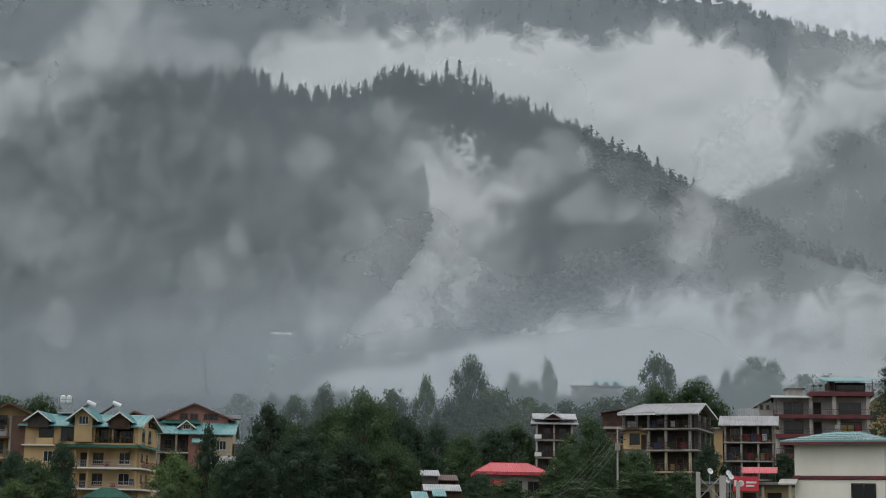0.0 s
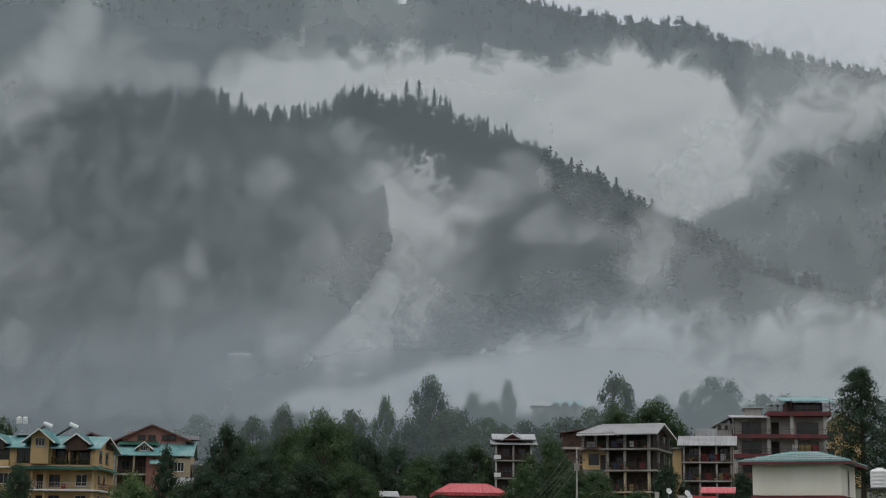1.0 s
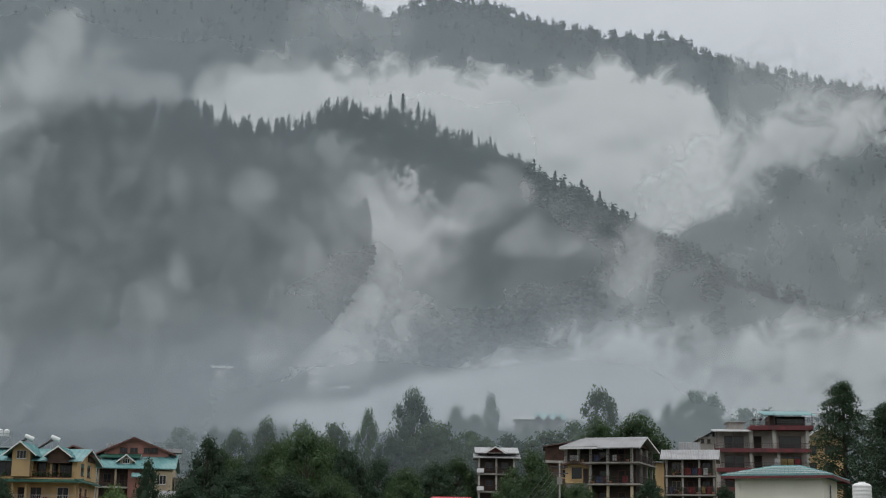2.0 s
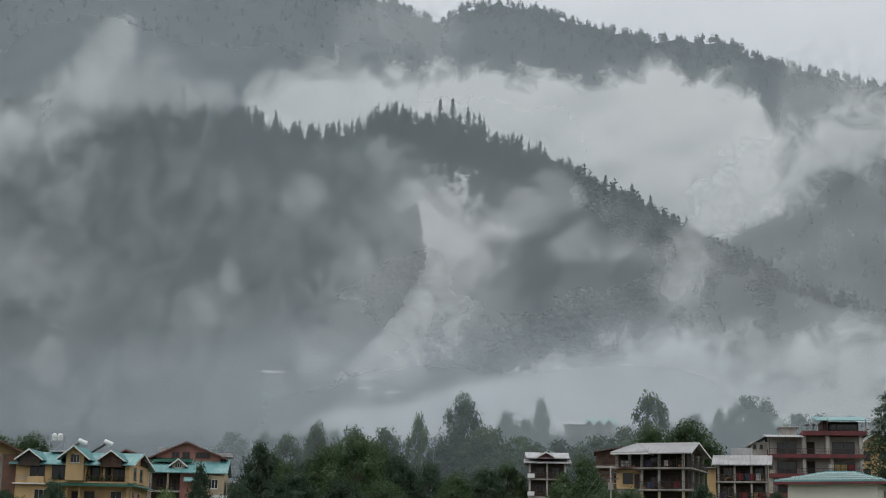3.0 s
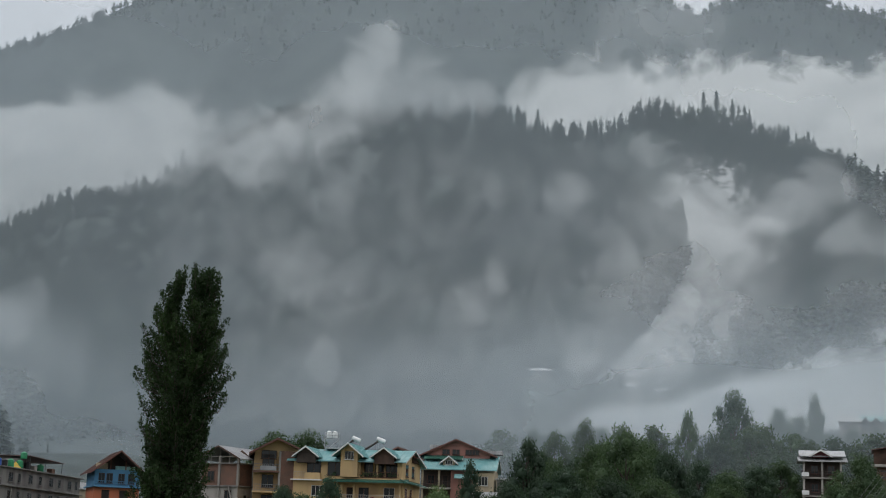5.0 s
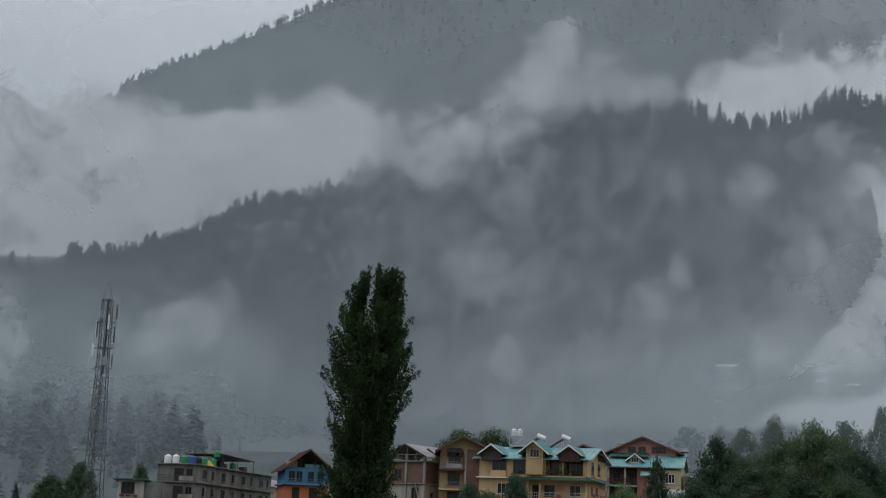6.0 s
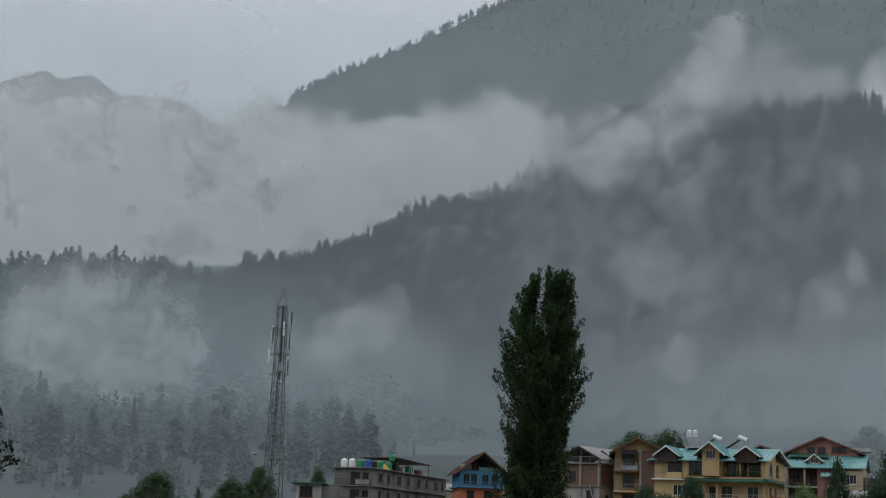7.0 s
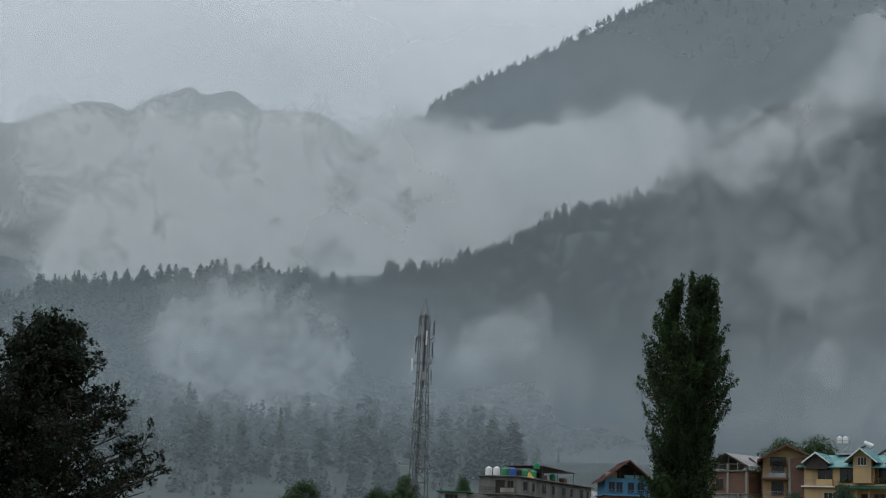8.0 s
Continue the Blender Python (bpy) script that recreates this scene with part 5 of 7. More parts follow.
def gallery(h, x0, x1, y, z, hh, depth=1.4, posts=(), post="cream", wall="cream", slab="offwhite", rail="rail", fill=(), lip=0.25, post_w=0.3):
    """One open balcony floor: slab, posts, railing, back wall; fill: (kind, x, width, height, sill, frame)."""
    block(h, "floor_slab", slab, x0 - 0.1, x1 + 0.1, y - lip, y + depth, z - 0.22, z)
    block(h, "back_wall", wall, x0, x1, y + depth, y + depth + 0.25, z + 0.003, z + hh - 0.225)
    for x in posts:
        block(h, "post", post, x - post_w / 2, x + post_w / 2, y, y + post_w, z + 0.003, z + hh - 0.225)
    if rail:
        railing(h, x0, x1, y - lip + 0.08, z, rail)
    for kind, x, w, wh, sill, fr in fill:
        if kind == "window":
            window(h, x, y + depth, z + sill, w, wh, frame=fr)
        else:
            doorway(h, x, y + depth, z, w, wh, fr)


SEAMS = {}


def seam(roof, p, q, mat):
    """A raised seam between two roof sheets; all of one colour share a mesh one unit long."""
    if mat not in SEAMS:
        bm = bmesh.new()
        add_box(bm, -0.03, 0.03, -0.03, 0.03, 0, 1)
        SEAMS[mat] = bpy.data.meshes.new("seam")
        bm.to_mesh(SEAMS[mat])
        bm.free()
        SEAMS[mat].materials.append(M[mat])
    ob = new("seam", SEAMS[mat])
    ob.parent = roof
    p, q = Vector(p), Vector(q)
    ob.matrix_local = Matrix.Translation(p) @ (q - p).to_track_quat("Z", "Y").to_matrix().to_4x4() @ Matrix.Diagonal((1, 1, (q - p).length, 1))


def gable_roof(h, x0, x1, y0, y1, z, rise, mat, ridge="x", over=0.6, thick=0.12, seams=0.75, at=0.5, name="roof", edge="trim"):
    """Two slopes; ridge along x or y; at: where the ridge lies across. Raised seams run down the sheets."""
    bm = bmesh.new()
    (u0, u1), (w0, w1) = ((y0, y1), (x0, x1)) if ridge == "x" else ((x0, x1), (y0, y1))
    um = u0 + (u1 - u0) * at
    sl, sr = rise / (um - u0), rise / (u1 - um)
    a, b = (u0 - over, z - sl * over), (u1 + over, z - sr * over)
    outline = [a, (um, z + rise), b, (b[0], b[1] - thick), (um, z + rise - thick), (a[0], a[1] - thick)]
    add_prism(bm, outline, w0 - over, w1 + over, "x" if ridge == "x" else "y")
    lines = []
    n = max(1, int((w1 - w0 + 2 * over) / seams))
    for k in range(n + 1):
        w = w0 - over + (w1 - w0 + 2 * over) * k / n
        for e in (a, b):
            p, q = (e[0], e[1] + 0.02), (um, z + rise + 0.02)
            lines.append(((w, *p), (w, *q)) if ridge == "x" else ((p[0], w, p[1]), (q[0], w, q[1])))
    roof = part(name, bm, M[mat], h)
    for p, q in lines:
        seam(roof, p, q, mat)
    if edge:  # boards along the eaves and the gable ends
        for w in (w0 - over - 0.035, w1 + over + 0.005):
            for e in (a, b):
                bm = bmesh.new()
                lo, hi = (e[0], e[1]), (um, z + rise)
                add_prism(bm, [(lo[0], lo[1] + 0.03), (hi[0], hi[1] + 0.03), (hi[0], hi[1] - 0.2), (lo[0], lo[1] - 0.2)], w, w + 0.03, "x" if ridge == "x" else "y")
                part("bargeboard", bm, M[edge], roof)
    return roof


def gable_wall(h, x0, x1, y0, y1, z, rise, mat, at=0.5, axis="y"):
    bm = bmesh.new()
    if axis == "y":
        add_prism(bm, [(x0, z), (x1, z), (x0 + (x1 - x0) * at, z + rise - 0.14)], y0, y1, "y")
    else:
        add_prism(bm, [(y0, z), (y1, z), (y0 + (y1 - y0) * at, z + rise - 0.14)], x0, x1, "x")
    return part("gable_wall", bm, M[mat], h)


def hip_roof(h, x0, x1, y0, y1, z, rise, mat, over=0.7, ridge_len=0.4, fascia="maroon", seams=0.8):
    x0, x1, y0, y1 = x0 - over, x1 + over, y0 - over, y1 + over
    cx, cy, k = (x0 + x1) / 2, (y0 + y1) / 2, (x1 - x0) * ridge_len / 2
    bm = bmesh.new()
    c = [Vector(p) for p in ((x0, y0, z), (x1, y0, z), (x1, y1, z), (x0, y1, z))]
    r0, r1 = Vector((cx - k, cy, z + rise)), Vector((cx + k, cy, z + rise))
    low = [bm.verts.new(p - Vector((0, 0, 0.1))) for p in c]
    v = [bm.verts.new(p) for p in c]
    a, b = bm.verts.new(r0), bm.verts.new(r1)
    for f in ((v[0], v[1], b, a), (v[1], v[2], b), (v[2], v[3], a, b), (v[3], v[0], a)):
        bm.faces.new(f)
    for i in range(4):
        j = (i + 1) % 4
        bm.faces.new((low[i], low[j], v[j], v[i]))
    bm.faces.new(low[::-1])
    lines = [(e + Vector((0, 0, 0.02)), t + Vector((0, 0, 0.02))) for e, t in ((c[0], r0), (c[1], r1), (c[2], r1), (c[3], r0), (r0, r1))]
    n = int((x1 - x0) / seams)
    for i in range(1, n):
        x = x0 + (x1 - x0) * i / n
        u = min((x - x0) / max(0.01, cx - k - x0), 1, (x1 - x) / max(0.01, x1 - cx - k))
        top = c[0].lerp(r0, u)
        lines.append(((x, y0, z + 0.01), (x, top.y, top.z + 0.01)))
    roof = part("roof", bm, M[mat], h)
    for p, q in lines:
        seam(roof, p, q, mat)
    if fascia:
        bm = bmesh.new()
        for a, b, d, e in ((x0, x1, y0 - 0.03, y0 + 0.02), (x0, x1, y1 - 0.02, y1 + 0.03), (x0 - 0.03, x0 + 0.02, y0, y1), (x1 - 0.02, x1 + 0.03, y0, y1)):
            add_box(bm, a, b, d, e, z - 0.32, z - 0.103)
        part("fascia", bm, M[fascia], roof)
    return roof


def dormer(h, xc, half, y0, y1, z0, z, rise, face, roof="teal_roof", lights=3, frame="trim"):
    """A small gabled front that breaks through the main roof."""
    block(h, "dormer_wall", face, xc - half, xc + half, y0, y1, z0, z)
    gable_wall(h, xc - half, xc + half, y0, y0 + 0.3, z + 0.003, rise, face)
    gable_roof(h, xc - half, xc + half, y0, y1, z, rise, roof, ridge="y", over=0.55, name="dormer_roof")
    if lights:
        window(h, xc - 0.7, y0, z - 0.75, 1.4, 1.0, frame=frame, lights=lights)


def cloth(h, x, y, z, w, hh, mat):
    """A piece of washing hung over a line."""
    bm = bmesh.new()
    n = 6
    top = [bm.verts.new((x + w * k / n, y + 0.03 * math.sin(k * 2.1), z + hh)) for k in range(n + 1)]
    low = [bm.verts.new((x + w * k / n, y + 0.06 * math.sin(k * 1.7 + 1), z + 0.05 * math.sin(k * 2.3))) for k in range(n + 1)]
    for k in range(n):
        bm.faces.new((low[k], low[k + 1], top[k + 1], top[k]))
    bmesh.ops.solidify(bm, geom=bm.faces[:], thickness=0.02)
    return part("washing", bm, M[mat], h, "washing hung out on the balcony")


def pot_plant(h, x, y, z, seed):
    """A bushy plant in a tapered pot, on a balcony floor."""
    rr = np.random.default_rng(abs(seed) + 7)
    bm = bmesh.new()
    add_turned(bm, [(0.12, 0), (0.17, 0.26), (0.19, 0.27), (0.19, 0.31), (0.14, 0.31)], sides=10)
    ob = part("plant_pot", bm, M["copper"], h)
    ob.matrix_local = Matrix.Translation((x, y, z))
    v, f = fine_leaves(rr, rr.normal(0, 1, (90, 3)) * np.array([0.17, 0.15, 0.2]) + np.array([0, 0, 0.62]), 0.09)
    link("foliage", array_mesh("foliage", v, f), M["leaf"], ob)


def garden_chair(h, x, y, z):
    """A moulded chair: seat, back and four legs."""
    bm = bmesh.new()
    add_box(bm, -0.24, 0.24, -0.22, 0.22, 0.40, 0.44)
    add_box(bm, -0.23, 0.23, 0.18, 0.23, 0.44, 0.86)
    for a in (-0.2, 0.2):
        for b in (-0.18, 0.18):
            add_bar(bm, (a, b, 0), (a * 0.9, b * 0.9, 0.41), 0.025, sides=5)
        add_box(bm, a - 0.03, a + 0.03, -0.2, 0.2, 0.60, 0.63)
    part("chair", bm, M["wood_red"], h).matrix_local = Matrix.Translation((x, y, z))


# ---------------------------------------------------------------- the yellow hotel
def yellow_hotel():
    h = thing("hotel", 9.25, 224, 1.6, -13, "cream yellow hotel with teal roofs, dormers and long balconies", "building")
    e = 13.9
    W, D = 16.0, 12.4
    block(h, "wall", "cream", -W, -10.6, 0.02, D, 0, e - 0.02)
    block(h, "wall", "cream", -10.6, -0.003, 1.68, D, 0, e - 3.0)
    block(h, "wall", "cream", -10.6, -6.3, 0.02, D, e - 2.6, e - 0.02)
    block(h, "wall", "cream", -6.3, -0.003, 1.68, D, e - 2.6, e - 0.02)
    block(h, "corner_wall", "cream", -0.45, 0, 0.0, 1.66, e - 2.6, e - 0.02)
    # top floor: loggia, bay, big window
    railing(h, -6.3, -0.45, 0.0, e - 2.55, "wood_red", 0.8)
    for x in (-6.2, -3.6, -0.5):
        block(h, "post", "cream", x - 0.14, x + 0.14, 0.0, 0.28, e - 2.55, e - 0.03)
    for x in (-5.9, -4.3, -2.7, -1.5):
        window(h, x, 1.68, e - 2.3, 1.3, 2.0, frame="shade")
    window(h, -10.9 - 0.0, 0.02, e - 2.3, 2.2, 1.9, frame="wood", lights=2)
    block(h, "bay", "cream", -14.1, -11.8, -0.75, 0.0, e - 2.9, e - 2.0)
    window(h, -14.0, -0.0, e - 1.98, 2.1, 1.7, frame="wood", lights=2)
    railing(h, -15.9, -14.1, -0.1, e - 2.6, "offwhite", 0.7)
    block(h, "floor_slab", "trim", -16.2, -11.6, -0.8, 0.0, e - 3.1, e - 2.92)
    # gabled front that rises through the eaves
    block(h, "front_wall", "cream", -8.8, -6.3, -0.9, 1.5, e - 2.5, e + 1.3)
    gable_wall(h, -8.8, -6.3, -0.9, -0.6, e + 1.303, 1.0, "cream")
    gable_roof(h, -8.8, -6.3, -0.9, 5.5, e + 1.3, 1.0, "teal_roof", ridge="y", over=1.1, name="front_roof")
    window(h, -8.2, -0.9, e - 0.05, 1.35, 1.15, lights=3)
    # main roof with its gable to the side
    gable_roof(h, -W, 0, 0, D, e, 1.75, "teal_roof", over=0.8, at=0.42)
    gable_wall(h, -0.3, 0.0, 0.1, D - 0.1, e + 0.003, 1.65, "cream", at=0.42, axis="x")
    gable_wall(h, -W, -W + 0.3, 0.1, D - 0.1, e + 0.003, 1.65, "cream", at=0.42, axis="x")
    dormer(h, -13.9, 1.45, -1.0, 4.0, e - 0.6, e + 0.7, 1.05, "shade", lights=0)
    dormer(h, -2.4, 1.45, -1.0, 4.0, e - 0.6, e + 0.7, 1.05, "wood", lights=0)
    gable_roof(h, -4.6, 0.4, 6.4, 11.0, e + 1.1, 1.3, "brown_roof", ridge="y", over=0.4, name="rear_roof", edge="wood_red")
    block(h, "rear_wall", "wood", -4.4, 0.2, 6.6, 10.8, e + 0.1, e + 1.0)
    block(h, "roof_sheet", "pale_roof", -12.6, -9.6, 4.0, 6.4, e + 1.75, e + 1.95)
    for y in (2.6, 6.6):
        window(h, 0.0, y, e - 2.1, 1.6, 1.7, face="right", frame="wood_red")
    block(h, "slab_edge", "cream", -10.6, 0.4, -0.3, 1.4, e - 3.14, e - 2.62)
    for x in (-9.9, -5.6, -4.9, -4.0, -2.9, -1.7, -1.0):
        bm = bmesh.new()
        rr = random.Random(int(x * 10))
        for k in range(26):
            c = Vector((x + rr.gauss(0, 0.2), -0.15 + rr.gauss(0, 0.1), e - 2.35 + rr.uniform(0, 0.5)))
            add_box(bm, c.x - 0.07, c.x + 0.07, c.y - 0.03, c.y + 0.03, c.z - 0.05, c.z + 0.05, Matrix.Translation(c) @ pose(0, 0, 0, rr.uniform(0, 180), rr.uniform(0, 180), 0) @ Matrix.Translation(-c))
        tagged(part("pot_plant", bm, M["leaf"], h), kind="stuff")
    # green skirt roof over the second floor
    bm = bmesh.new()
    add_prism(bm, [(-1.15, e - 3.12), (-0.02, e - 2.66), (-0.02, e - 2.8), (-1.15, e - 3.26)], -11.2, 1.1, "x")
    add_prism(bm, [(0.02, e - 2.66), (1.1, e - 3.12), (1.1, e - 3.26), (0.02, e - 2.8)], -1.1, D, "y")
    part("skirt_roof", bm, M["green_roof"], h)
    fl = [("door", -8.4, 1.1, 2.1, 0, "wood_red"), ("window", -6.6, 1.5, 1.6, 0.5, "wood_red"), ("window", -2.9, 1.6, 1.6, 0.55, "trim")]
    for k, z in enumerate((e - 5.95, e - 8.85)):
        gallery(h, -8.9, 0.0, 0, z, 2.8, 1.65, posts=(-8.75, -6.9, -0.16), rail="offwhite", fill=fl, slab="trim", lip=0.75)
        block(h, "side_balcony", "trim", 0.0, 0.9, -0.7, D * 0.8, z - 0.22, z)
        railing(h, -0.6, D * 0.8, 0.0, z, "wood_red", 0.9, face="right").matrix_local = on_face("right", 0.85, -0.6, z)
        for y in (2.4, 5.6):
            window(h, 0.0, y, z + 0.7, 1.3, 1.5, face="right", frame="trim")
        window(h, -13.2, 0.02, z + 0.7, 1.9, 1.5, lights=3)
        block(h, "chair", "cloth_red", -4.6 + k, -4.0 + k, 0.3, 0.8, z, z + 0.75)
    cloth(h, -0.8, -0.6, e - 8.4, 0.7, 0.9, "cloth_blue")
    # porch with its own little hip roof
    block(h, "porch", "cream_pale", -6.0, -0.6, -3.2, -0.8, 0, e - 10.3)
    hip_roof(h, -6.0, -0.6, -3.2, -0.8, e - 10.1, 1.25, "green_roof", over=0.55, ridge_len=0.3, fascia="green_roof")
    window(h, -4.4, -3.2, e - 12.2, 1.9, 1.5, lights=3)
    return h


yellow_hotel()


def solar_heater(az, r, z, turn):
    h = thing("solar_water_heater", az, r, z, turn, "roof-top solar water heater with white tank and brown collector", "solar heater", "solar water heaters")
    bm = bmesh.new()
    add_prism(bm, [(-1.3, 0.0), (0.9, 1.45), (0.9, 1.35), (-1.3, -0.1)], -1.3, 0.2, "y")
    part("collector", bm, M["brown_roof"], h)
    bm = bmesh.new()
    add_turned(bm, [(0.05, -0.7), (0.32, -0.66), (0.34, -0.58), (0.34, 0.58), (0.32, 0.66), (0.05, 0.7)])
    tank = part("tank", bm, M["tank_white"], h)
    tank.matrix_local = Matrix.Translation((1.35, -0.5, 1.6)) @ pose(0, 0, 0, 0, 112, 0)
    bm = bmesh.new()
    add_turned(bm, [(0.36, -0.74), (0.37, -0.42)])
    cap = part("end_cap", bm, M["copper"], h)
    cap.matrix_local = tank.matrix_local
    bm = bmesh.new()
    for x, y in ((0.85, -1.2), (0.85, 0.1), (1.7, -0.5)):
        bm = bmesh.new()
        add_bar(bm, (x, y, -1.2), (x, y, 1.4), 0.035)
        part("stand_leg", bm, M["steel"], h)


solar_heater(11.25, 232, 17.2, -10)
solar_heater(10.35, 232, 17.2, -10)


def tank_stand(az, r, z):
    h = thing("water_tank", az, r, z, 0, "white plastic water tanks on a steel roof stand", "water tank")
    for x in (-0.42, 0.42):
        bm = bmesh.new()
        add_turned(bm, [(0.34, 0), (0.39, 0.06), (0.38, 0.4), (0.4, 0.45), (0.38, 0.85), (0.3, 0.97), (0.16, 1.02), (0.14, 1.08)])
        part("tank", bm, M["tank_white"], h).matrix_local = Matrix.Translation((x, 0, 0))
    bm = bmesh.new()
    for x in (-1.05, 1.05):
        for y in (-0.6, 0.6):
            add_bar(bm, (x, y, -4.5), (x, y, 0.8), 0.04)
        add_bar(bm, (x, -0.6, 0.75), (x, 0.6, 0.75), 0.03)
    for y in (-0.6, 0.6):
        for z2 in (-0.05, 0.4, 0.78):
            add_bar(bm, (-1.05, y, z2), (1.05, y, z2), 0.035)
        add_bar(bm, (-1.05, y, -2.0), (1.05, y, -0.1), 0.025)
    part("stand", bm, M["steel"], h)


tank_stand(11.83, 232, 18.9)


# ---------------------------------------------------------------- teal-roofed hotel behind it
def teal_hotel():
    h = thing("hotel", 5.9, 246, 2.0, -4, "teal-roofed hotel with a salmon gabled attic storey", "building")
    e = 14.0
    W, D = 11.6, 10.0
    block(h, "wall", "cream_pale", -W, -0.003, 1.86, D, 0, e - 0.02)
    gable_roof(h, -W, 0, 0, D, e, 2.2, "teal_roof", over=0.5, at=0.5)
    dormer(h, -7.2, 0.95, 1.2, 4, e + 0.3, e + 1.2, 0.75, "cream_pale", lights=0)
    window(h, -7.75, 1.2, e + 0.55, 1.1, 0.75, lights=3)
    for k in range(3):
        z = e - 3.05 - 2.95 * k
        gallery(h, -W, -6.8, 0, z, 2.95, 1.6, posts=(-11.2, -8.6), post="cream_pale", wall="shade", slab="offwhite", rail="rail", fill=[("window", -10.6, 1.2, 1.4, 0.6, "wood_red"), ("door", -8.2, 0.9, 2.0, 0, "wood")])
    block(h, "wing", "cream_pale", -3.2, 0, 0.0, 1.6, 0, e - 0.6)
    window(h, -2.4, 0.0, e - 2.6, 1.5, 1.4, lights=3)
    block(h, "wing", "salmon", -6.8, -3.2, 0.6, 1.6, 0, e - 0.1)
    gable_roof(h, -5.9, -3.3, -0.9, 0.6, e - 1.4, 0.5, "teal_roof", over=0.2, name="porch_roof")
    gable_roof(h, -3.4, 0.2, -1.8, 0.0, e - 4.6, 1.0, "pale_roof", over=0.4, name="porch_roof")
    block(h, "porch_post", "cream_pale", -3.3, -3.0, -1.7, -1.4, 0, e - 4.62)
    # attic storey with the wide brown-edged gable
    block(h, "attic_wall", "salmon", -11.0, -1.0, 4.2, 9.6, e + 1.0, e + 2.4)
    gable_wall(h, -11.6, -0.4, 4.2, 4.5, e + 2.403, 2.4, "salmon", at=0.47)
    gable_roof(h, -11.6, -0.4, 3.9, 10.0, e + 2.4, 2.4, "brown_roof", ridge="y", over=0.6, at=0.47, name="attic_roof", edge="wood_red")
    for x in (-8.6, -7.0, -4.9, -3.9):
        window(h, x, 4.2, e + 2.35, 1.2, 0.85, frame="wood_red")
    gable_roof(h, -11.0, -5.5, 2.6, 5.6, e + 1.7, 0.5, "green_roof", over=0.3, name="lean_to_roof")
    block(h, "roof_box", "pale_roof", -10.9, -8.4, 6.5, 8.5, e + 3.3, e + 4.0)
    block(h, "roof_box", "pale_roof", -2.0, 0.9, 5.0, 8.0, e + 2.6, e + 3.2)
    block(h, "terrace", "pale_roof", 0.2, 3.2, 1.0, 6.0, e - 1.6, e - 1.35)
    block(h, "terrace_wall", "concrete", 0.4, 3.0, 1.2, 5.8, 0, e - 1.61)


teal_hotel()


# ---------------------------------------------------------------- houses round the yellow hotel
def brick_gable_house():
    h = thing("house", 14.6, 228, 1.6, 0, "half yellow, half bare brick house with brown gable roof", "building")
    e = 14.9
    block(h, "wall", "cream", 0.0, 3.6, 1.3, 9, 0, e)
    block(h, "wall", "brick", 3.6, 7.4, 0.2, 9, 0, e)
    gable_wall(h, 0.0, 7.4, 1.3, 1.6, e + 0.003, 1.8, "cream", at=0.44)
    gable_roof(h, 0, 7.4, 0.2, 9, e, 1.8, "brown_roof", ridge="y", over=0.8, at=0.44, edge="wood_red")
    for k in range(3):
        z = e - 2.9 * (k + 1)
        gallery(h, 0.0, 3.6, 0.2, z, 2.9, 1.1, wall="cream", slab="brick" if k == 0 else "cream", rail="steel", fill=[("window", 1.2, 1.7, 1.8, 0.6, "wood")])
    window(h, 1.0, 1.3, e - 1.1, 2.2, 1.2, frame="wood")
    block(h, "lean_sheet", "steel", 0.9, 3.2, -0.1, 0.1, e - 2.85, e - 2.2)
    block(h, "column", "concrete_pale", 3.55, 3.85, 0.12, 0.3, 0, e)


brick_gable_house()


def unfinished_house():
    h = thing("house", 15.15, 232, 1.6, -35, "unfinished brick and concrete house with an open tin-roofed attic", "building")
    e = 13.2
    W, D = 6.6, 7.5
    for k, m in enumerate(("concrete", "concrete_pale", "concrete_pale", "brick")):
        block(h, "wall", m, -W, 0, 0, D, 3.3 * k, 3.3 * k + 3.1)
        block(h, "floor_slab", "concrete", -W - 0.3, 0.3, -0.3, D + 0.3, 3.3 * k + 3.1, 3.3 * k + 3.3)
    for x, y in ((-W, 0), (-W / 2, 0), (0, 0), (0, D), (0, D / 2), (-W, D)):
        block(h, "column", "concrete_pale", x - 0.18, x + 0.18, y - 0.18, y + 0.18, 0, e + 0.9)
    gable_roof(h, -W, 0, 0, D, e + 0.9, 1.6, "grey_roof", ridge="y", over=0.7, edge="wood")
    gable_wall(h, -W * 0.5, 0, 3.0, 3.2, e + 0.9, 1.3, "wood")
    bm = bmesh.new()
    for x in (-W * 0.75, -W * 0.5, -W * 0.25):
        add_bar(bm, (x, 0, e), (x, 0, e + 2.2 - abs(x + W / 2) * 0.5), 0.06)
    add_bar(bm, (-W, 0, e + 0.9), (0, 0, e + 0.9), 0.06)
    part("attic_frame", bm, M["concrete_pale"], h)
    for y in (1.6, 4.4):
        window(h, 0.0, y, e - 5.3, 0.7, 0.7, face="right", frame="concrete", lights=1)
    window(h, -2.2, 0, e - 5.6, 1.2, 1.6, frame="wood")
    window(h, -5.4, 0, e - 2.6, 1.2, 1.4, frame="wood")
    gable_roof(h, -W - 3.2, -W - 0.4, 0.5, 4, e - 0.6, 0.5, "grey_roof", over=0.2, name="lean_to_roof")
    block(h, "lean_to", "concrete", -W - 3.2, -W - 0.35, 0.6, 3.9, 0, e - 0.65)
    bm = bmesh.new()
    add_bar(bm, (-1.4, -0.35, e - 3.4), (-0.2, -0.35, e - 7), 0.12)
    part("stair_stringer", bm, M["concrete_pale"], h)


unfinished_house()


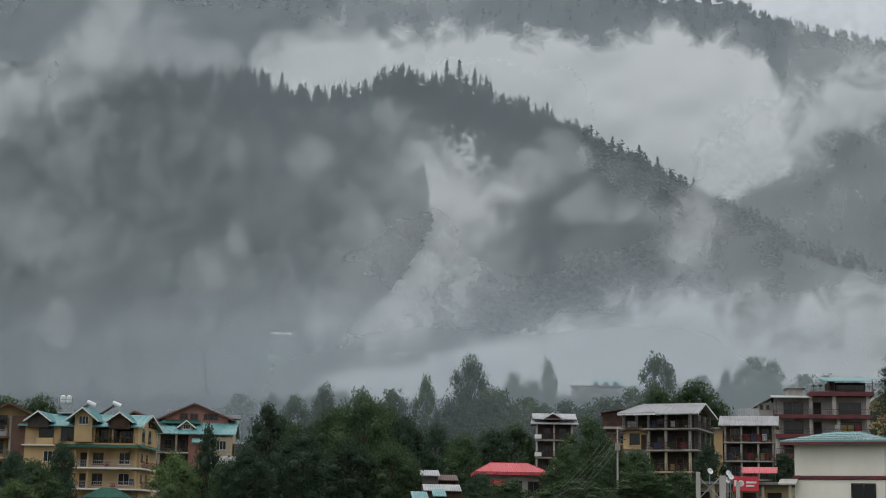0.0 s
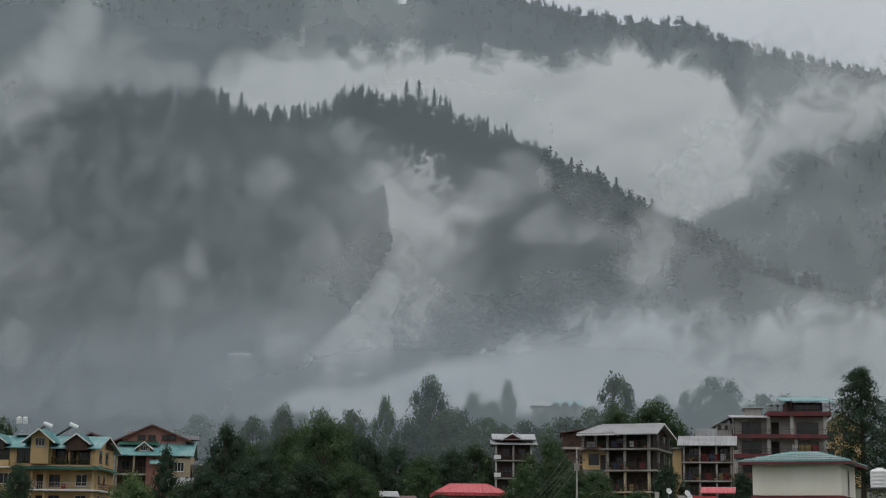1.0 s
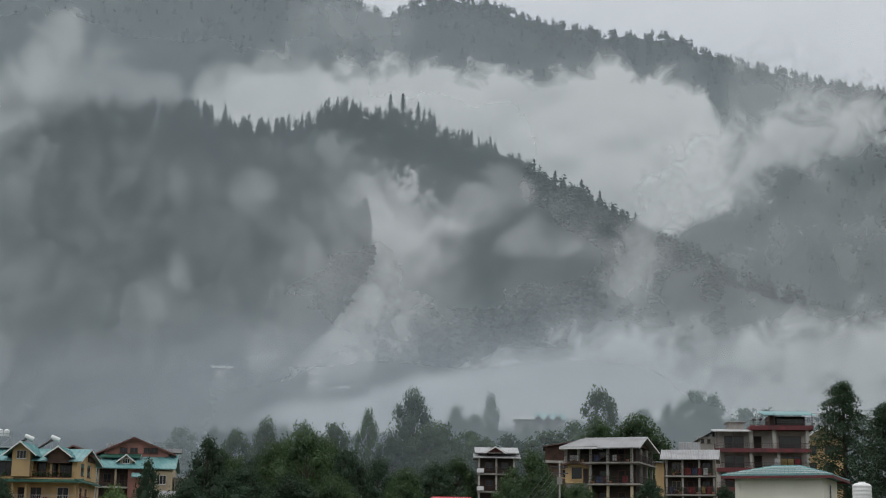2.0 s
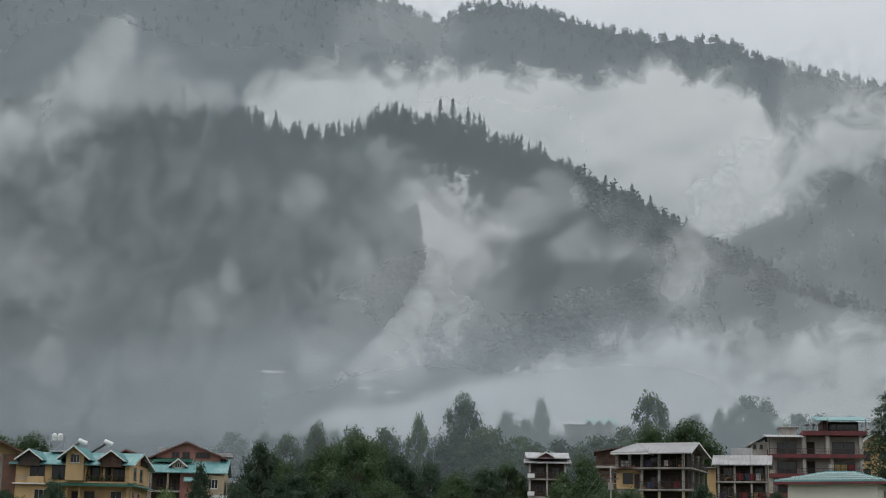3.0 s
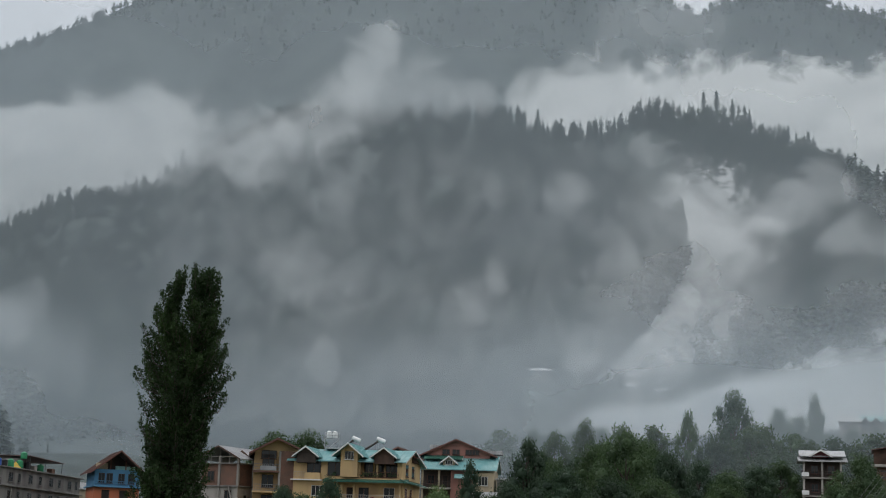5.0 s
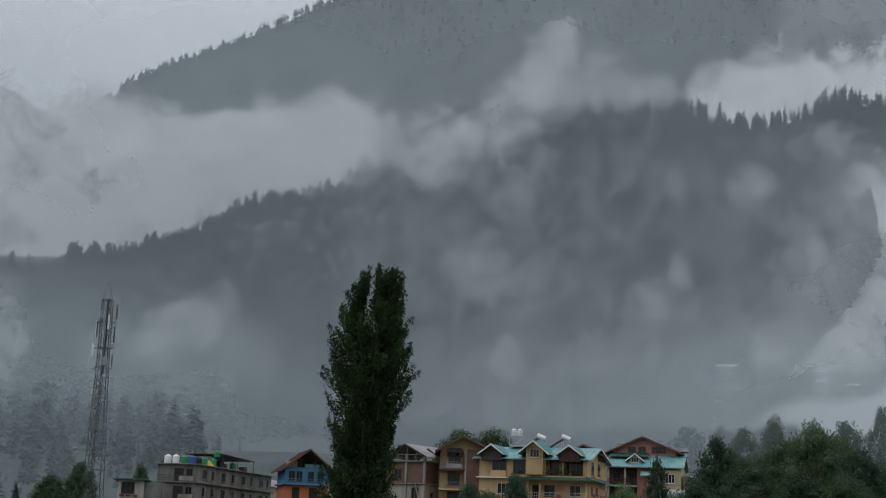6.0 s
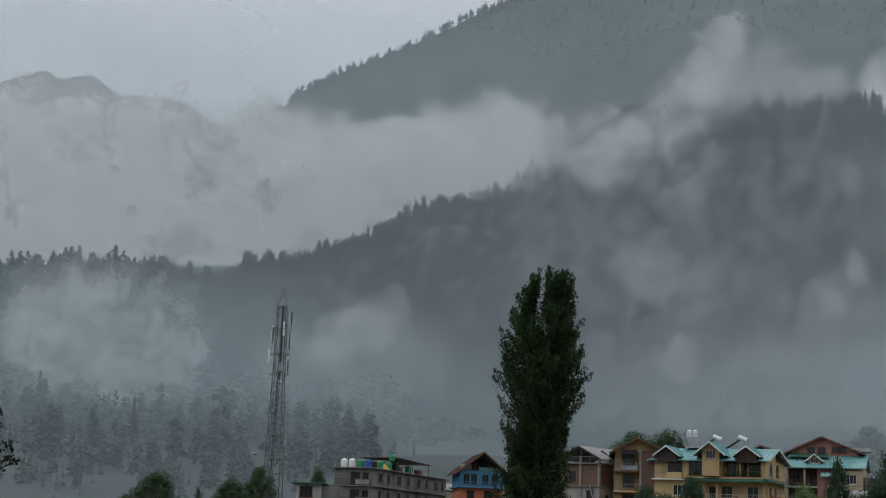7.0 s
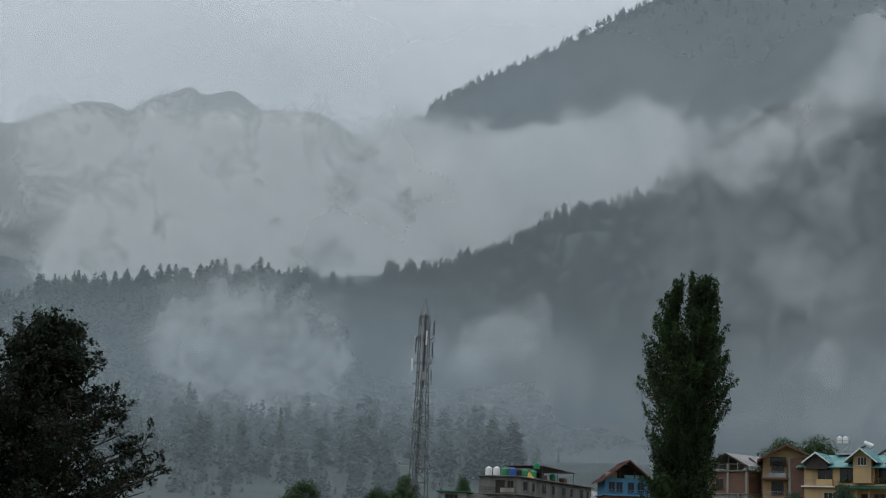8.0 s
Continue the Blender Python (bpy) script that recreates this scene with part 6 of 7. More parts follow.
def blue_house():
    h = thing("house", 20.25, 246, 0.8, 8, "blue and orange house under a wide brown gable roof", "building")
    e = 13.0
    W, D = 7.2, 9.0
    block(h, "wall", "blue", 0.3, W, 0.5, D, e - 2.5, e)
    block(h, "wall", "orange", 0.3, W, 0.5, D, 0, e - 2.75)
    block(h, "floor_slab", "blue", -0.1, W + 0.2, -0.4, D, e - 2.74, e - 2.5)
    # recessed attic wall, its shadow under the roof painted in as dark brown
    gable_wall(h, 0.3, W, 2.6, 2.85, e + 0.003, 2.5, "shade", at=0.52)
    block(h, "attic_panel", "cream_pale", 0.5, 2.3, 1.2, 1.35, e + 0.01, e + 0.95)
    block(h, "attic_sheet", "teal_roof", 3.4, 6.4, 0.7, 1.0, e + 0.01, e + 0.55)
    for x in (2.6, 4.9):
        block(h, "attic_post", "wood_red", x, x + 0.16, 0.6, 0.76, e, e + 1.5)
    gable_roof(h, 0.3, W, -0.2, D, e + 0.1, 2.75, "brown_roof", ridge="y", over=0.95, at=0.52, edge="wood_red")
    for x in (0.9, 2.1, 3.9, 5.4):
        window(h, x, 0.5, e - 2.1, 0.95, 1.5, frame="wood")
    for x in (1.5, 4.2):
        doorway(h, x, 0.5, e - 5.2, 1.2, 2.1)
    railing(h, 0.0, W, -0.3, e - 2.5, "blue", 0.7)


blue_house()


def grey_block():
    h = thing("apartment_block", 23.36, 240, 0.8, -22, "long bare grey concrete block with a flat cluttered roof", "building")
    e = 12.4
    W, D = 6.3, 46
    block(h, "wall", "concrete", -W, 0, 0.02, 34, 0, e)
    block(h, "wall", "cream_pale", -W, -0.2, 34, D, 0, e - 1.4)
    gable_roof(h, -W, -0.2, 34, D, e - 1.4, 1.3, "pale_roof", ridge="y", over=0.4)
    for k in range(4):
        block(h, "floor_slab", "concrete", -W - 0.4, 0.5, -0.5, 34.2, e - 0.05 - 2.7 * k, e + 0.12 - 2.7 * k)
    for k in range(3):
        z = e - 2.7 * (k + 1) + 0.15
        railing(h, -W, 0, -0.35, z, "rail", 0.9)
        doorway(h, -3.6, 0.02, z, 1.6, 2.0)
        window(h, -1.6, 0.02, z + 0.6, 1.0, 1.3, frame="wood")
        for j, y in enumerate((2.5, 6.2, 10.5, 15, 19.5, 23.5, 28, 31.5)):
            window(h, 0.0, y, z + 0.55, 1.1 if j % 2 else 1.7, 1.4, face="right", frame="concrete")
        block(h, "parapet_panel", "concrete_pale", -2.6, -0.3, -0.42, -0.36, z + 0.1, z + 0.8)
    bm = bmesh.new()
    add_bar(bm, (0.12, 3.6, 0), (0.12, 3.6, e - 3), 0.09)
    part("drain_pipe", bm, M["offwhite"], h)
    # roof shelter
    bm = bmesh.new()
    add_prism(bm, [(10, e + 2.3), (25, e + 2.0), (25, e + 1.9), (10, e + 2.2)], -W, 0.3, "x")
    part("shelter_roof", bm, M["brown_roof"], h)
    for y in (10.3, 17, 24.5):
        for x in (-W + 0.2, 0.1):
            bm = bmesh.new()
            add_bar(bm, (x, y, e), (x, y, e + 2.1), 0.06)
            part("shelter_post", bm, M["steel_dark"], h)
    block(h, "roof_room", "concrete", -W + 0.3, -1.2, 8.0, 11.5, e + 0.12, e + 1.7)
    return h


block_house = grey_block()


def roof_tank(x, y, z, r, hh, mat, label):
    base = block_house.matrix_world @ Vector((x, y, z))
    h = new("water_tank")
    h.matrix_world = Matrix.Translation(base)
    tagged(h, label, "water tank", "tanks on the flat roof")
    bm = bmesh.new()
    rings = [(r * 0.94, 0)]
    for k in range(4):
        rings += [(r, hh * (0.05 + 0.2 * k)), (r * 0.965, hh * (0.14 + 0.2 * k))]
    rings += [(r, hh * 0.84), (r * 0.8, hh * 0.94), (r * 0.42, hh)]
    add_turned(bm, rings)
    part("tank_body", bm, M[mat], h)
    bm = bmesh.new()
    add_turned(bm, [(r * 0.4, hh), (r * 0.4, hh * 1.06), (r * 0.3, hh * 1.08)], sides=12)
    part("lid", bm, M[mat], h)


for x, y, rr, hh, mat, name in ((-5.0, 0.6, 0.62, 1.5, "tank_white", "white"), (-3.7, 0.6, 0.62, 1.5, "tank_white", "white"), (-2.4, 0.9, 0.62, 1.4, "tank_green", "green"), (-1.2, 1.0, 0.6, 1.4, "tank_blue", "blue"),
                                (-0.9, 2.8, 0.55, 1.3, "tank_black", "black"), (-0.6, 4.4, 0.6, 1.4, "tank_green", "green"), (-0.8, 8.5, 0.62, 1.5, "tank_green", "green"), (-0.7, 11.5, 0.6, 1.4, "tank_black", "black"),
                                (-0.9, 17.5, 0.62, 1.4, "tank_green", "green"), (-1.6, 19.5, 0.6, 1.3, "tank_blue", "blue")):
    roof_tank(x, y, 12.53, rr * 0.86, hh * 0.86, mat, f"{name} plastic water tank on the flat concrete roof")
for y, x in ((13.5, -0.6), (15.2, -1.2), (21.5, -0.7), (23.8, -1.4)):
    h = thing("crate", 0, 1, 0, 0, "weathered crate standing on the flat roof", "crate", "crates on the flat roof")
    h.matrix_world = block_house.matrix_world @ Matrix.Translation((x, y, 12.53))
    block(h, "box", "brick" if y > 20 else "concrete_pale", -0.45, 0.45, -0.5, 0.5, 0, 0.8)
roof_tank(-0.7, 9.7, 12.53 + 1.6, 0.5, 1.0, "tank_green", "green plastic water tank raised above the roof")
tarp = thing("tarpaulin", 0, 1, 0, 0, "yellow tarpaulin heaped on the flat roof", "tarpaulin")
tarp.matrix_world = block_house.matrix_world @ Matrix.Translation((-0.6, 6.0, 12.52))
bm = bmesh.new()
bmesh.ops.create_grid(bm, x_segments=10, y_segments=8, size=1.0)
for v in bm.verts:
    d = 1 - max(abs(v.co.x), abs(v.co.y)) ** 2
    v.co.z = max(0.02, 1.0 * d * (0.75 + 0.5 * noise.noise(v.co * 2.2)))
    v.co.y *= 1.5
    v.co.x *= 0.55
part("sheet", bm, M["yellow_sheet"], tarp)


def annex():
    h = thing("house", 26.15, 232, 0.6, -6, "small house with a green-edged flat roof", "building")
    e = 9.6
    block(h, "wall", "offwhite", 0.2, 3.9, 0.6, 6, 0, e)
    block(h, "wall", "concrete", 3.9, 6.6, 1.0, 6, 0, e - 0.2)
    block(h, "roof", "green_roof", -0.6, 4.6, -0.4, 6.4, e, e + 0.2)
    window(h, 0.7, 0.6, e - 1.9, 1.9, 1.6, frame="wood_red", lights=3)
    for k, x in enumerate((0.5, 1.4, 2.4)):
        block(h, "flower_box", "maroon", x, x + 0.7, 0.2, 0.58, e - 2.35, e - 2.1)
    block(h, "roof", "green_roof", -1.4, 5.0, -1.6, 0.55, e - 3.0, e - 2.8)
    block(h, "porch_wall", "offwhite", -0.8, 4.4, -1.0, 0.55, 0, e - 3.003)


annex()


# ---------------------------------------------------------------- houses of the upper street
def concrete_frame_house():
    h = thing("guest_house", -10.71, 204, 4.2, -13, "four-storey open concrete guest house with a grey tin roof", "building")
    e = 13.1
    D = 10
    # walls behind the open floors carry the gallery shade in their colour
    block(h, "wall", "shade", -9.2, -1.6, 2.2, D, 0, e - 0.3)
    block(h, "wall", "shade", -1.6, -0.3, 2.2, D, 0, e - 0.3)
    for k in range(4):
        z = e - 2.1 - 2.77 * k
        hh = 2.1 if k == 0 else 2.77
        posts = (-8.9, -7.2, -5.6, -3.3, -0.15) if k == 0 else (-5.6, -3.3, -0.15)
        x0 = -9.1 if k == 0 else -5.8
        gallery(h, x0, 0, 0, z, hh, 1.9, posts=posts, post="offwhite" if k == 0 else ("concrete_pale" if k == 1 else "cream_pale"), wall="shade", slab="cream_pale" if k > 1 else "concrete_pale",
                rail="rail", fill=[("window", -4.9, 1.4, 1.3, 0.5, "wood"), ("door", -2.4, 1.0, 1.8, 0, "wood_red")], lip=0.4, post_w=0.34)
        block(h, "side_slab", "concrete_pale", 0.11, 1.0, -0.4, D, z - 0.22, z)
        railing(h, 0, D, 0, z, "rail", 0.9).matrix_local = on_face("right", 0.95, -0.35, z)
        for y in (3.2, 6.4, 9.4):
            block(h, "side_post", "concrete_pale", 0.2, 0.5, y, y + 0.3, z, z + hh - 0.225)
    # yellow room under a little dark gable
    block(h, "yellow_room", "cream", -9.0, -5.85, 0.2, 1.95, e - 4.8, e - 2.35)
    window(h, -8.2, 0.2, e - 4.3, 1.5, 1.6, frame="cream", lights=1)
    doorway(h, -6.6, 0.2, e - 4.8, 0.7, 1.9)
    gable_roof(h, -9.2, -5.9, -0.5, 1.6, e - 2.45, 0.55, "brown_roof", ridge="y", over=0.25, name="porch_roof", edge="wood")
    block(h, "lower_wall", "concrete", -9.0, -5.85, 0.3, 1.95, 0, e - 4.82)
    gable_roof(h, -6.2, 0.3, -0.3, D, e, 1.35, "grey_roof", over=0.9, at=0.36)
    hip_roof(h, -8.8, -5.0, -0.6, 5.0, e - 0.15, 1.25, "grey_roof", over=0.6, ridge_len=0.15, fascia="trim")
    gable_wall(h, 0.0, 0.3, 0.2, D, e, 1.25, "wood", at=0.36, axis="x")
    for x, k, m, w in ((-8.3, 0, "cloth_white", 0.7), (-5.0, 0, "cloth_blue", 0.8), (-2.6, 0, "cloth_white", 0.6), (-1.3, 1, "cloth_red", 0.7), (-4.8, 1, "cloth_blue", 0.9), (-2.7, 2, "cloth_yellow", 0.6)):
        cloth(h, x, -0.28, e - 1.95 - 2.77 * k, w, 0.75, m)
    for x, k in ((-4.6, 0), (-2.0, 0), (-3.9, 1), (-1.0, 1), (-4.4, 2), (-1.9, 2)):
        garden_chair(h, x, 0.5, e - 2.1 - 2.77 * k)
    for x, k in ((-6.6, 0), (-0.6, 0), (-5.2, 1), (-2.9, 1), (-0.7, 2), (-3.8, 2)):
        pot_plant(h, x, -0.12, e - 2.1 - 2.77 * k, int(10 * x + k))
    for k, (x, m) in enumerate(((-4.4, "cloth_red"), (-1.6, "cloth_white"), (-7.9, "cloth_white"))):
        cloth(h, x, -0.2, e - 2.0 if k == 2 else e - 7.4 - 2.77, 0.8, 0.8, m)


concrete_frame_house()


def timber_house():
    h = thing("house", -7.5, 224, 5.0, 0, "old house with a dark timber upper storey", "building")
    e = 13.6
    block(h, "timber_storey", "wood", 0.2, 4.9, 0, 7, e - 2.0, e)
    for k in range(6):
        block(h, "plank", "wood", 0.2, 4.9, -0.04, -0.003, e - 1.95 + 0.32 * k, e - 1.66 + 0.32 * k, bevel=0.015)
    block(h, "floor_slab", "offwhite", 0.0, 5.1, -0.7, 7, e - 2.35, e - 2.02)
    block(h, "wall", "brick", 0.6, 4.8, 0.4, 7, 0, e - 2.37)
    bm = bmesh.new()
    add_prism(bm, [(-0.1, e + 0.0), (5.4, e + 0.95), (5.4, e + 0.83), (-0.1, e - 0.12)], -0.7, 7.4, "y")
    part("roof", bm, M["brown_roof"], h)
    bm = bmesh.new()
    add_prism(bm, [(0.2, e - 0.01), (4.9, e - 0.01), (4.9, e + 0.72)], 0.1, 0.3, "y")
    part("gable_wall", bm, M["wood"], h)
    window(h, 1.9, 0, e - 1.4, 0.8, 0.7, frame="wood_red", lights=1)
    window(h, 2.6, 0.4, e - 4.4, 1.0, 1.2, frame="cream")


timber_house()


def small_brown_house():
    h = thing("house", -5.05, 250, 6.0, 2, "narrow brown house with a pale two-tier tin roof", "building")
    e = 13.0
    block(h, "wall", "wood", 0.6, 6.2, 0.9, 7, 0, e)
    gable_roof(h, 0.2, 6.4, 0, 7, e + 0.6, 1.0, "pale_roof", over=0.35)
    gable_roof(h, 0, 6.6, -0.5, 4, e - 0.2, 0.6, "pale_roof", over=0.4, name="porch_roof")
    dormer(h, 3.0, 1.2, -0.2, 3, e + 0.3, e + 0.75, 0.7, "maroon", roof="pale_roof", lights=0)
    for k in range(3):
        z = e - 2.8 * (k + 1)
        gallery(h, 0.3, 6.2, -0.3, z, 2.8, 1.15, posts=(0.45, 3.2, 6.0), post="offwhite", wall="shade", slab="concrete_pale", rail="rail", fill=[("window", 1.5, 1.2, 1.3, 0.6, "wood_red"), ("window", 4.0, 1.2, 1.3, 0.6, "wood_red")])
        block(h, "board", "tank_white", 0.1, 1.2, -0.75, -0.68, z + 0.1, z + 0.75)


small_brown_house()


def low_grey_roof_house():
    h = thing("house", -11.85, 232, 6.0, -3, "two-storey house with grey tin roof and washing on its balconies", "building")
    e = 11.7
    W = 7.3
    block(h, "wall", "cream_pale", 0.1, W, 1.7, 9, 0, e)
    gable_roof(h, 0, W, 0, 9, e, 1.4, "grey_roof", over=0.6, at=0.4)
    for k in range(3):
        z = e - 2.6 - 2.7 * k
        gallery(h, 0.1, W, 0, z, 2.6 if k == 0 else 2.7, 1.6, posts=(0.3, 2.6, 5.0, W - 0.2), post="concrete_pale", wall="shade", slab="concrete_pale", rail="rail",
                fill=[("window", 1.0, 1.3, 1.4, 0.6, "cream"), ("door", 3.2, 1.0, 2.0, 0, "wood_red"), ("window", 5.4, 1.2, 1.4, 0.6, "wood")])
    for x, k, m, w in ((2.9, 0, "cloth_red", 0.9), (4.0, 0, "cloth_blue", 0.7), (4.8, 0, "cloth_red", 0.6), (5.6, 0, "cloth_white", 0.7), (3.4, 1, "cloth_red", 0.9), (5.3, 1, "cloth_yellow", 0.6), (6.0, 1, "cloth_red", 0.8), (0.8, 1, "cloth_blue", 0.6)):
        cloth(h, x, -0.15, e - 2.5 - 2.7 * k, w, 1.0, m)
    for x, k in ((1.3, 0), (6.6, 0), (2.2, 1), (4.7, 1), (6.9, 1)):
        pot_plant(h, x, -0.05, e - 2.6 - 2.7 * k, int(10 * x + k))
    for x, k in ((1.9, 0), (1.4, 1), (4.2, 1)):
        garden_chair(h, x, 0.5, e - 2.6 - 2.7 * k)
    block(h, "roof_room", "pale_roof", 1.9, 5.0, 5, 8, e + 0.8, e + 2.6)
    block(h, "side_room", "cream", -1.4, -0.1, 1.2, 6, 0, e - 0.7)
    block(h, "side_roof", "grey_roof", -2.2, -0.05, 0.6, 6.4, e - 0.69, e - 0.5)


low_grey_roof_house()


def maroon_tier_house():
    h = thing("guest_house", -13.71, 250, 7.2, 4, "tiered guest house with maroon balcony slabs and a teal terrace roof", "building")
    z2, z1, z3 = 13.1, 10.05, 16.45  # the two long balconies and the terrace
    W, D = 14.4, 9
    block(h, "wall", "offwhite", 0.0, W, 2.2, D, 0, z3 - 0.1)
    for k, z in enumerate((z2, z1, z1 - 3.05)):
        hh = 3.3 if k == 0 else 3.05
        gallery(h, 0, W, 0, z, hh, 2.0, posts=(0.3, 5.4, 9.6, W - 0.3) if k else (5.4, 9.0, W - 0.3), post="offwhite", wall="offwhite", slab="maroon", rail="rail",
                fill=[("window", 1.4, 3.0, 1.9, 0.3, "wood_red"), ("door", 6.0, 1.2, 2.2, 0, "wood"), ("window", 9.9, 3.4, 1.9, 0.3, "wood_red")], lip=0.5, post_w=0.6 if k == 0 else 0.5)
        block(h, "balcony_front", "maroon", -0.2, W + 0.2, -0.62, -0.52, z - 0.5, z + 0.12)
        railing(h, 0, 2.2, 0, z, "rail", 0.9).matrix_local = on_face("left", -0.15, 2.1, z)
    for x, m in ((9.9, "cloth_yellow"), (10.9, "cloth_yellow"), (12.0, "cloth_red"), (8.9, "cloth_white")):
        cloth(h, x, -0.3, z1 + 0.6, 0.9, 1.0, m)
    # pale canopy over the upper balcony
    bm = bmesh.new()
    add_prism(bm, [(-1.0, z2 + 2.75), (2.6, z2 + 3.35), (2.6, z2 + 3.25), (-1.0, z2 + 2.65)], -0.6, 5.4, "x")
    part("canopy", bm, M["pale_roof"], h)
    bm = bmesh.new()
    for x in (0.1, 2.6):
        add_bar(bm, (x, -0.3, z2), (x, -0.3, z2 + 2.9), 0.06)
    part("canopy_posts", bm, M["steel_dark"], h)
    # terrace
    block(h, "terrace_slab", "maroon", 5.2, W + 0.6, -0.7, D, z3 - 0.35, z3 + 0.35)
    block(h, "terrace_room", "wood", 8.4, 9.2, 0.6, D - 1, z3 + 0.35, z3 + 2.2)
    # room body coloured near-black for the shade under the terrace roof
    block(h, "terrace_room", "dark", 9.2, W - 0.4, 2.0, D - 1, z3 + 0.35, z3 + 2.0)
    window(h, 9.6, 2.0, z3 + 0.6, 4.2, 1.3, frame="wood", lights=4)
    railing(h, 5.3, W + 0.5, -0.6, z3 + 0.35, "rail", 0.8)
    bm = bmesh.new()
    add_prism(bm, [(-1.1, z3 + 2.0), (D, z3 + 3.5), (D, z3 + 3.38), (-1.1, z3 + 1.88)], 7.4, W + 1.0, "x")
    part("terrace_roof", bm, M["teal_roof"], h)
    bm = bmesh.new()
    for x in (9.0, W + 0.4):
        add_bar(bm, (x, -0.5, z3 + 0.35), (x, -0.5, z3 + 2.3), 0.06)
    part("terrace_posts", bm, M["steel_dark"], h)
    # wing behind with small side windows
    block(h, "back_wing", "offwhite", -2.6, -0.003, 3.0, 14, 0, z2 + 2.2)
    bm = bmesh.new()
    add_prism(bm, [(-3.3, z2 + 1.5), (0.2, z2 + 3.4), (0.2, z2 + 3.28), (-3.3, z2 + 1.38)], 2.5, 14.5, "y")
    part("wing_roof", bm, M["grey_roof"], h)
    for x in (-2.2, -1.2):
        window(h, x, 3.0, z2 + 1.2, 0.5, 0.6, lights=1, frame="wood")
    block(h, "roof_room", "offwhite", 2.2, 4.6, 3.5, 8, z3 - 0.1, z3 + 1.2)
    block(h, "roof_sheet", "pale_roof", 1.8, 5.0, 3.0, 8.4, z3 + 1.2, z3 + 1.32)
    bm = bmesh.new()
    for x in (6.0, 7.0):
        add_turned(bm, [(0.05, z3 + 0.35), (0.06, z3 + 1.2), (0.3, z3 + 1.35), (0.32, z3 + 1.5), (0.05, z3 + 1.75)], cx=x, cy=1.0, sides=10)
    part("roof_vents", bm, M["steel_dark"], h)


maroon_tier_house()


def yellow_side_house():
    h = thing("house", -16.75, 268, 9.0, 5, "yellow house with a pale gable behind the guest house", "building")
    e = 14.2
    block(h, "wall", "cream", 0, 7, 0.6, 8, 0, e)
    gable_wall(h, 0, 7, 0.6, 0.9, e + 0.003, 2.4, "cream_pale")
    gable_roof(h, 0, 7, 0, 8, e, 2.4, "pale_roof", ridge="y", over=0.6)
    for k in range(3):
        for x in (0.8, 3.6):
            window(h, x, 0.6, e - 2.4 - 2.9 * k, 1.4, 1.5, frame="wood")


yellow_side_house()


def white_house():
    h = thing("house", -14.34, 135, 1.2, -12, "white plastered house with maroon trim and patterned teal hip roof", "building")
    e = 8.2
    W, D = 7.3, 7.5
    block(h, "wall", "white", 0, W, 0, D, e - 2.75, e - 0.1)
    block(h, "corner_pilaster", "white", 0.0, 0.45, -0.06, -0.003, e - 2.7, e - 0.3)
    block(h, "wall", "white", 0, W, 0, D, 0, e - 3.05)
    block(h, "band", "maroon", -0.15, W + 0.15, -0.15, D, e - 3.0, e - 2.76)
    # lean-to eave under the band
    bm = bmesh.new()
    add_prism(bm, [(-1.0, e - 3.4), (-0.1, e - 3.0), (-0.1, e - 3.1), (-1.0, e - 3.5)], -1.2, 0.3, "x")
    part("lower_eave", bm, M["offwhite"], h)
    hip_roof(h, 0, W, 0, D, e + 0.1, 1.0, "teal_roof", over=0.95, ridge_len=0.25, fascia="maroon", seams=0.55)
    # rows of pale tiles on the front slope
    n = 26
    for row in range(4):
        for k in range(n - row * 5):
            x = -0.55 + row * 0.85 + (W + 1.1 - row * 1.7) * (k + 0.5) / (n - row * 5)
            y = -0.78 + row * 1.0
            block(h, "tile", "tank_white", x - 0.11, x + 0.11, y - 0.18, y + 0.18, e + 0.17 + (y + 0.95) * 0.213, e + 0.225 + (y + 0.95) * 0.213, bevel=0)
    window(h, 4.6, 0.0, e - 4.95, 2.0, 1.6, frame="wood", lights=2, bar=0.1)
    doorway(h, W, 3.0, e - 2.7, 1.0, 2.2, "trim", face="right")
    return h


white_house()


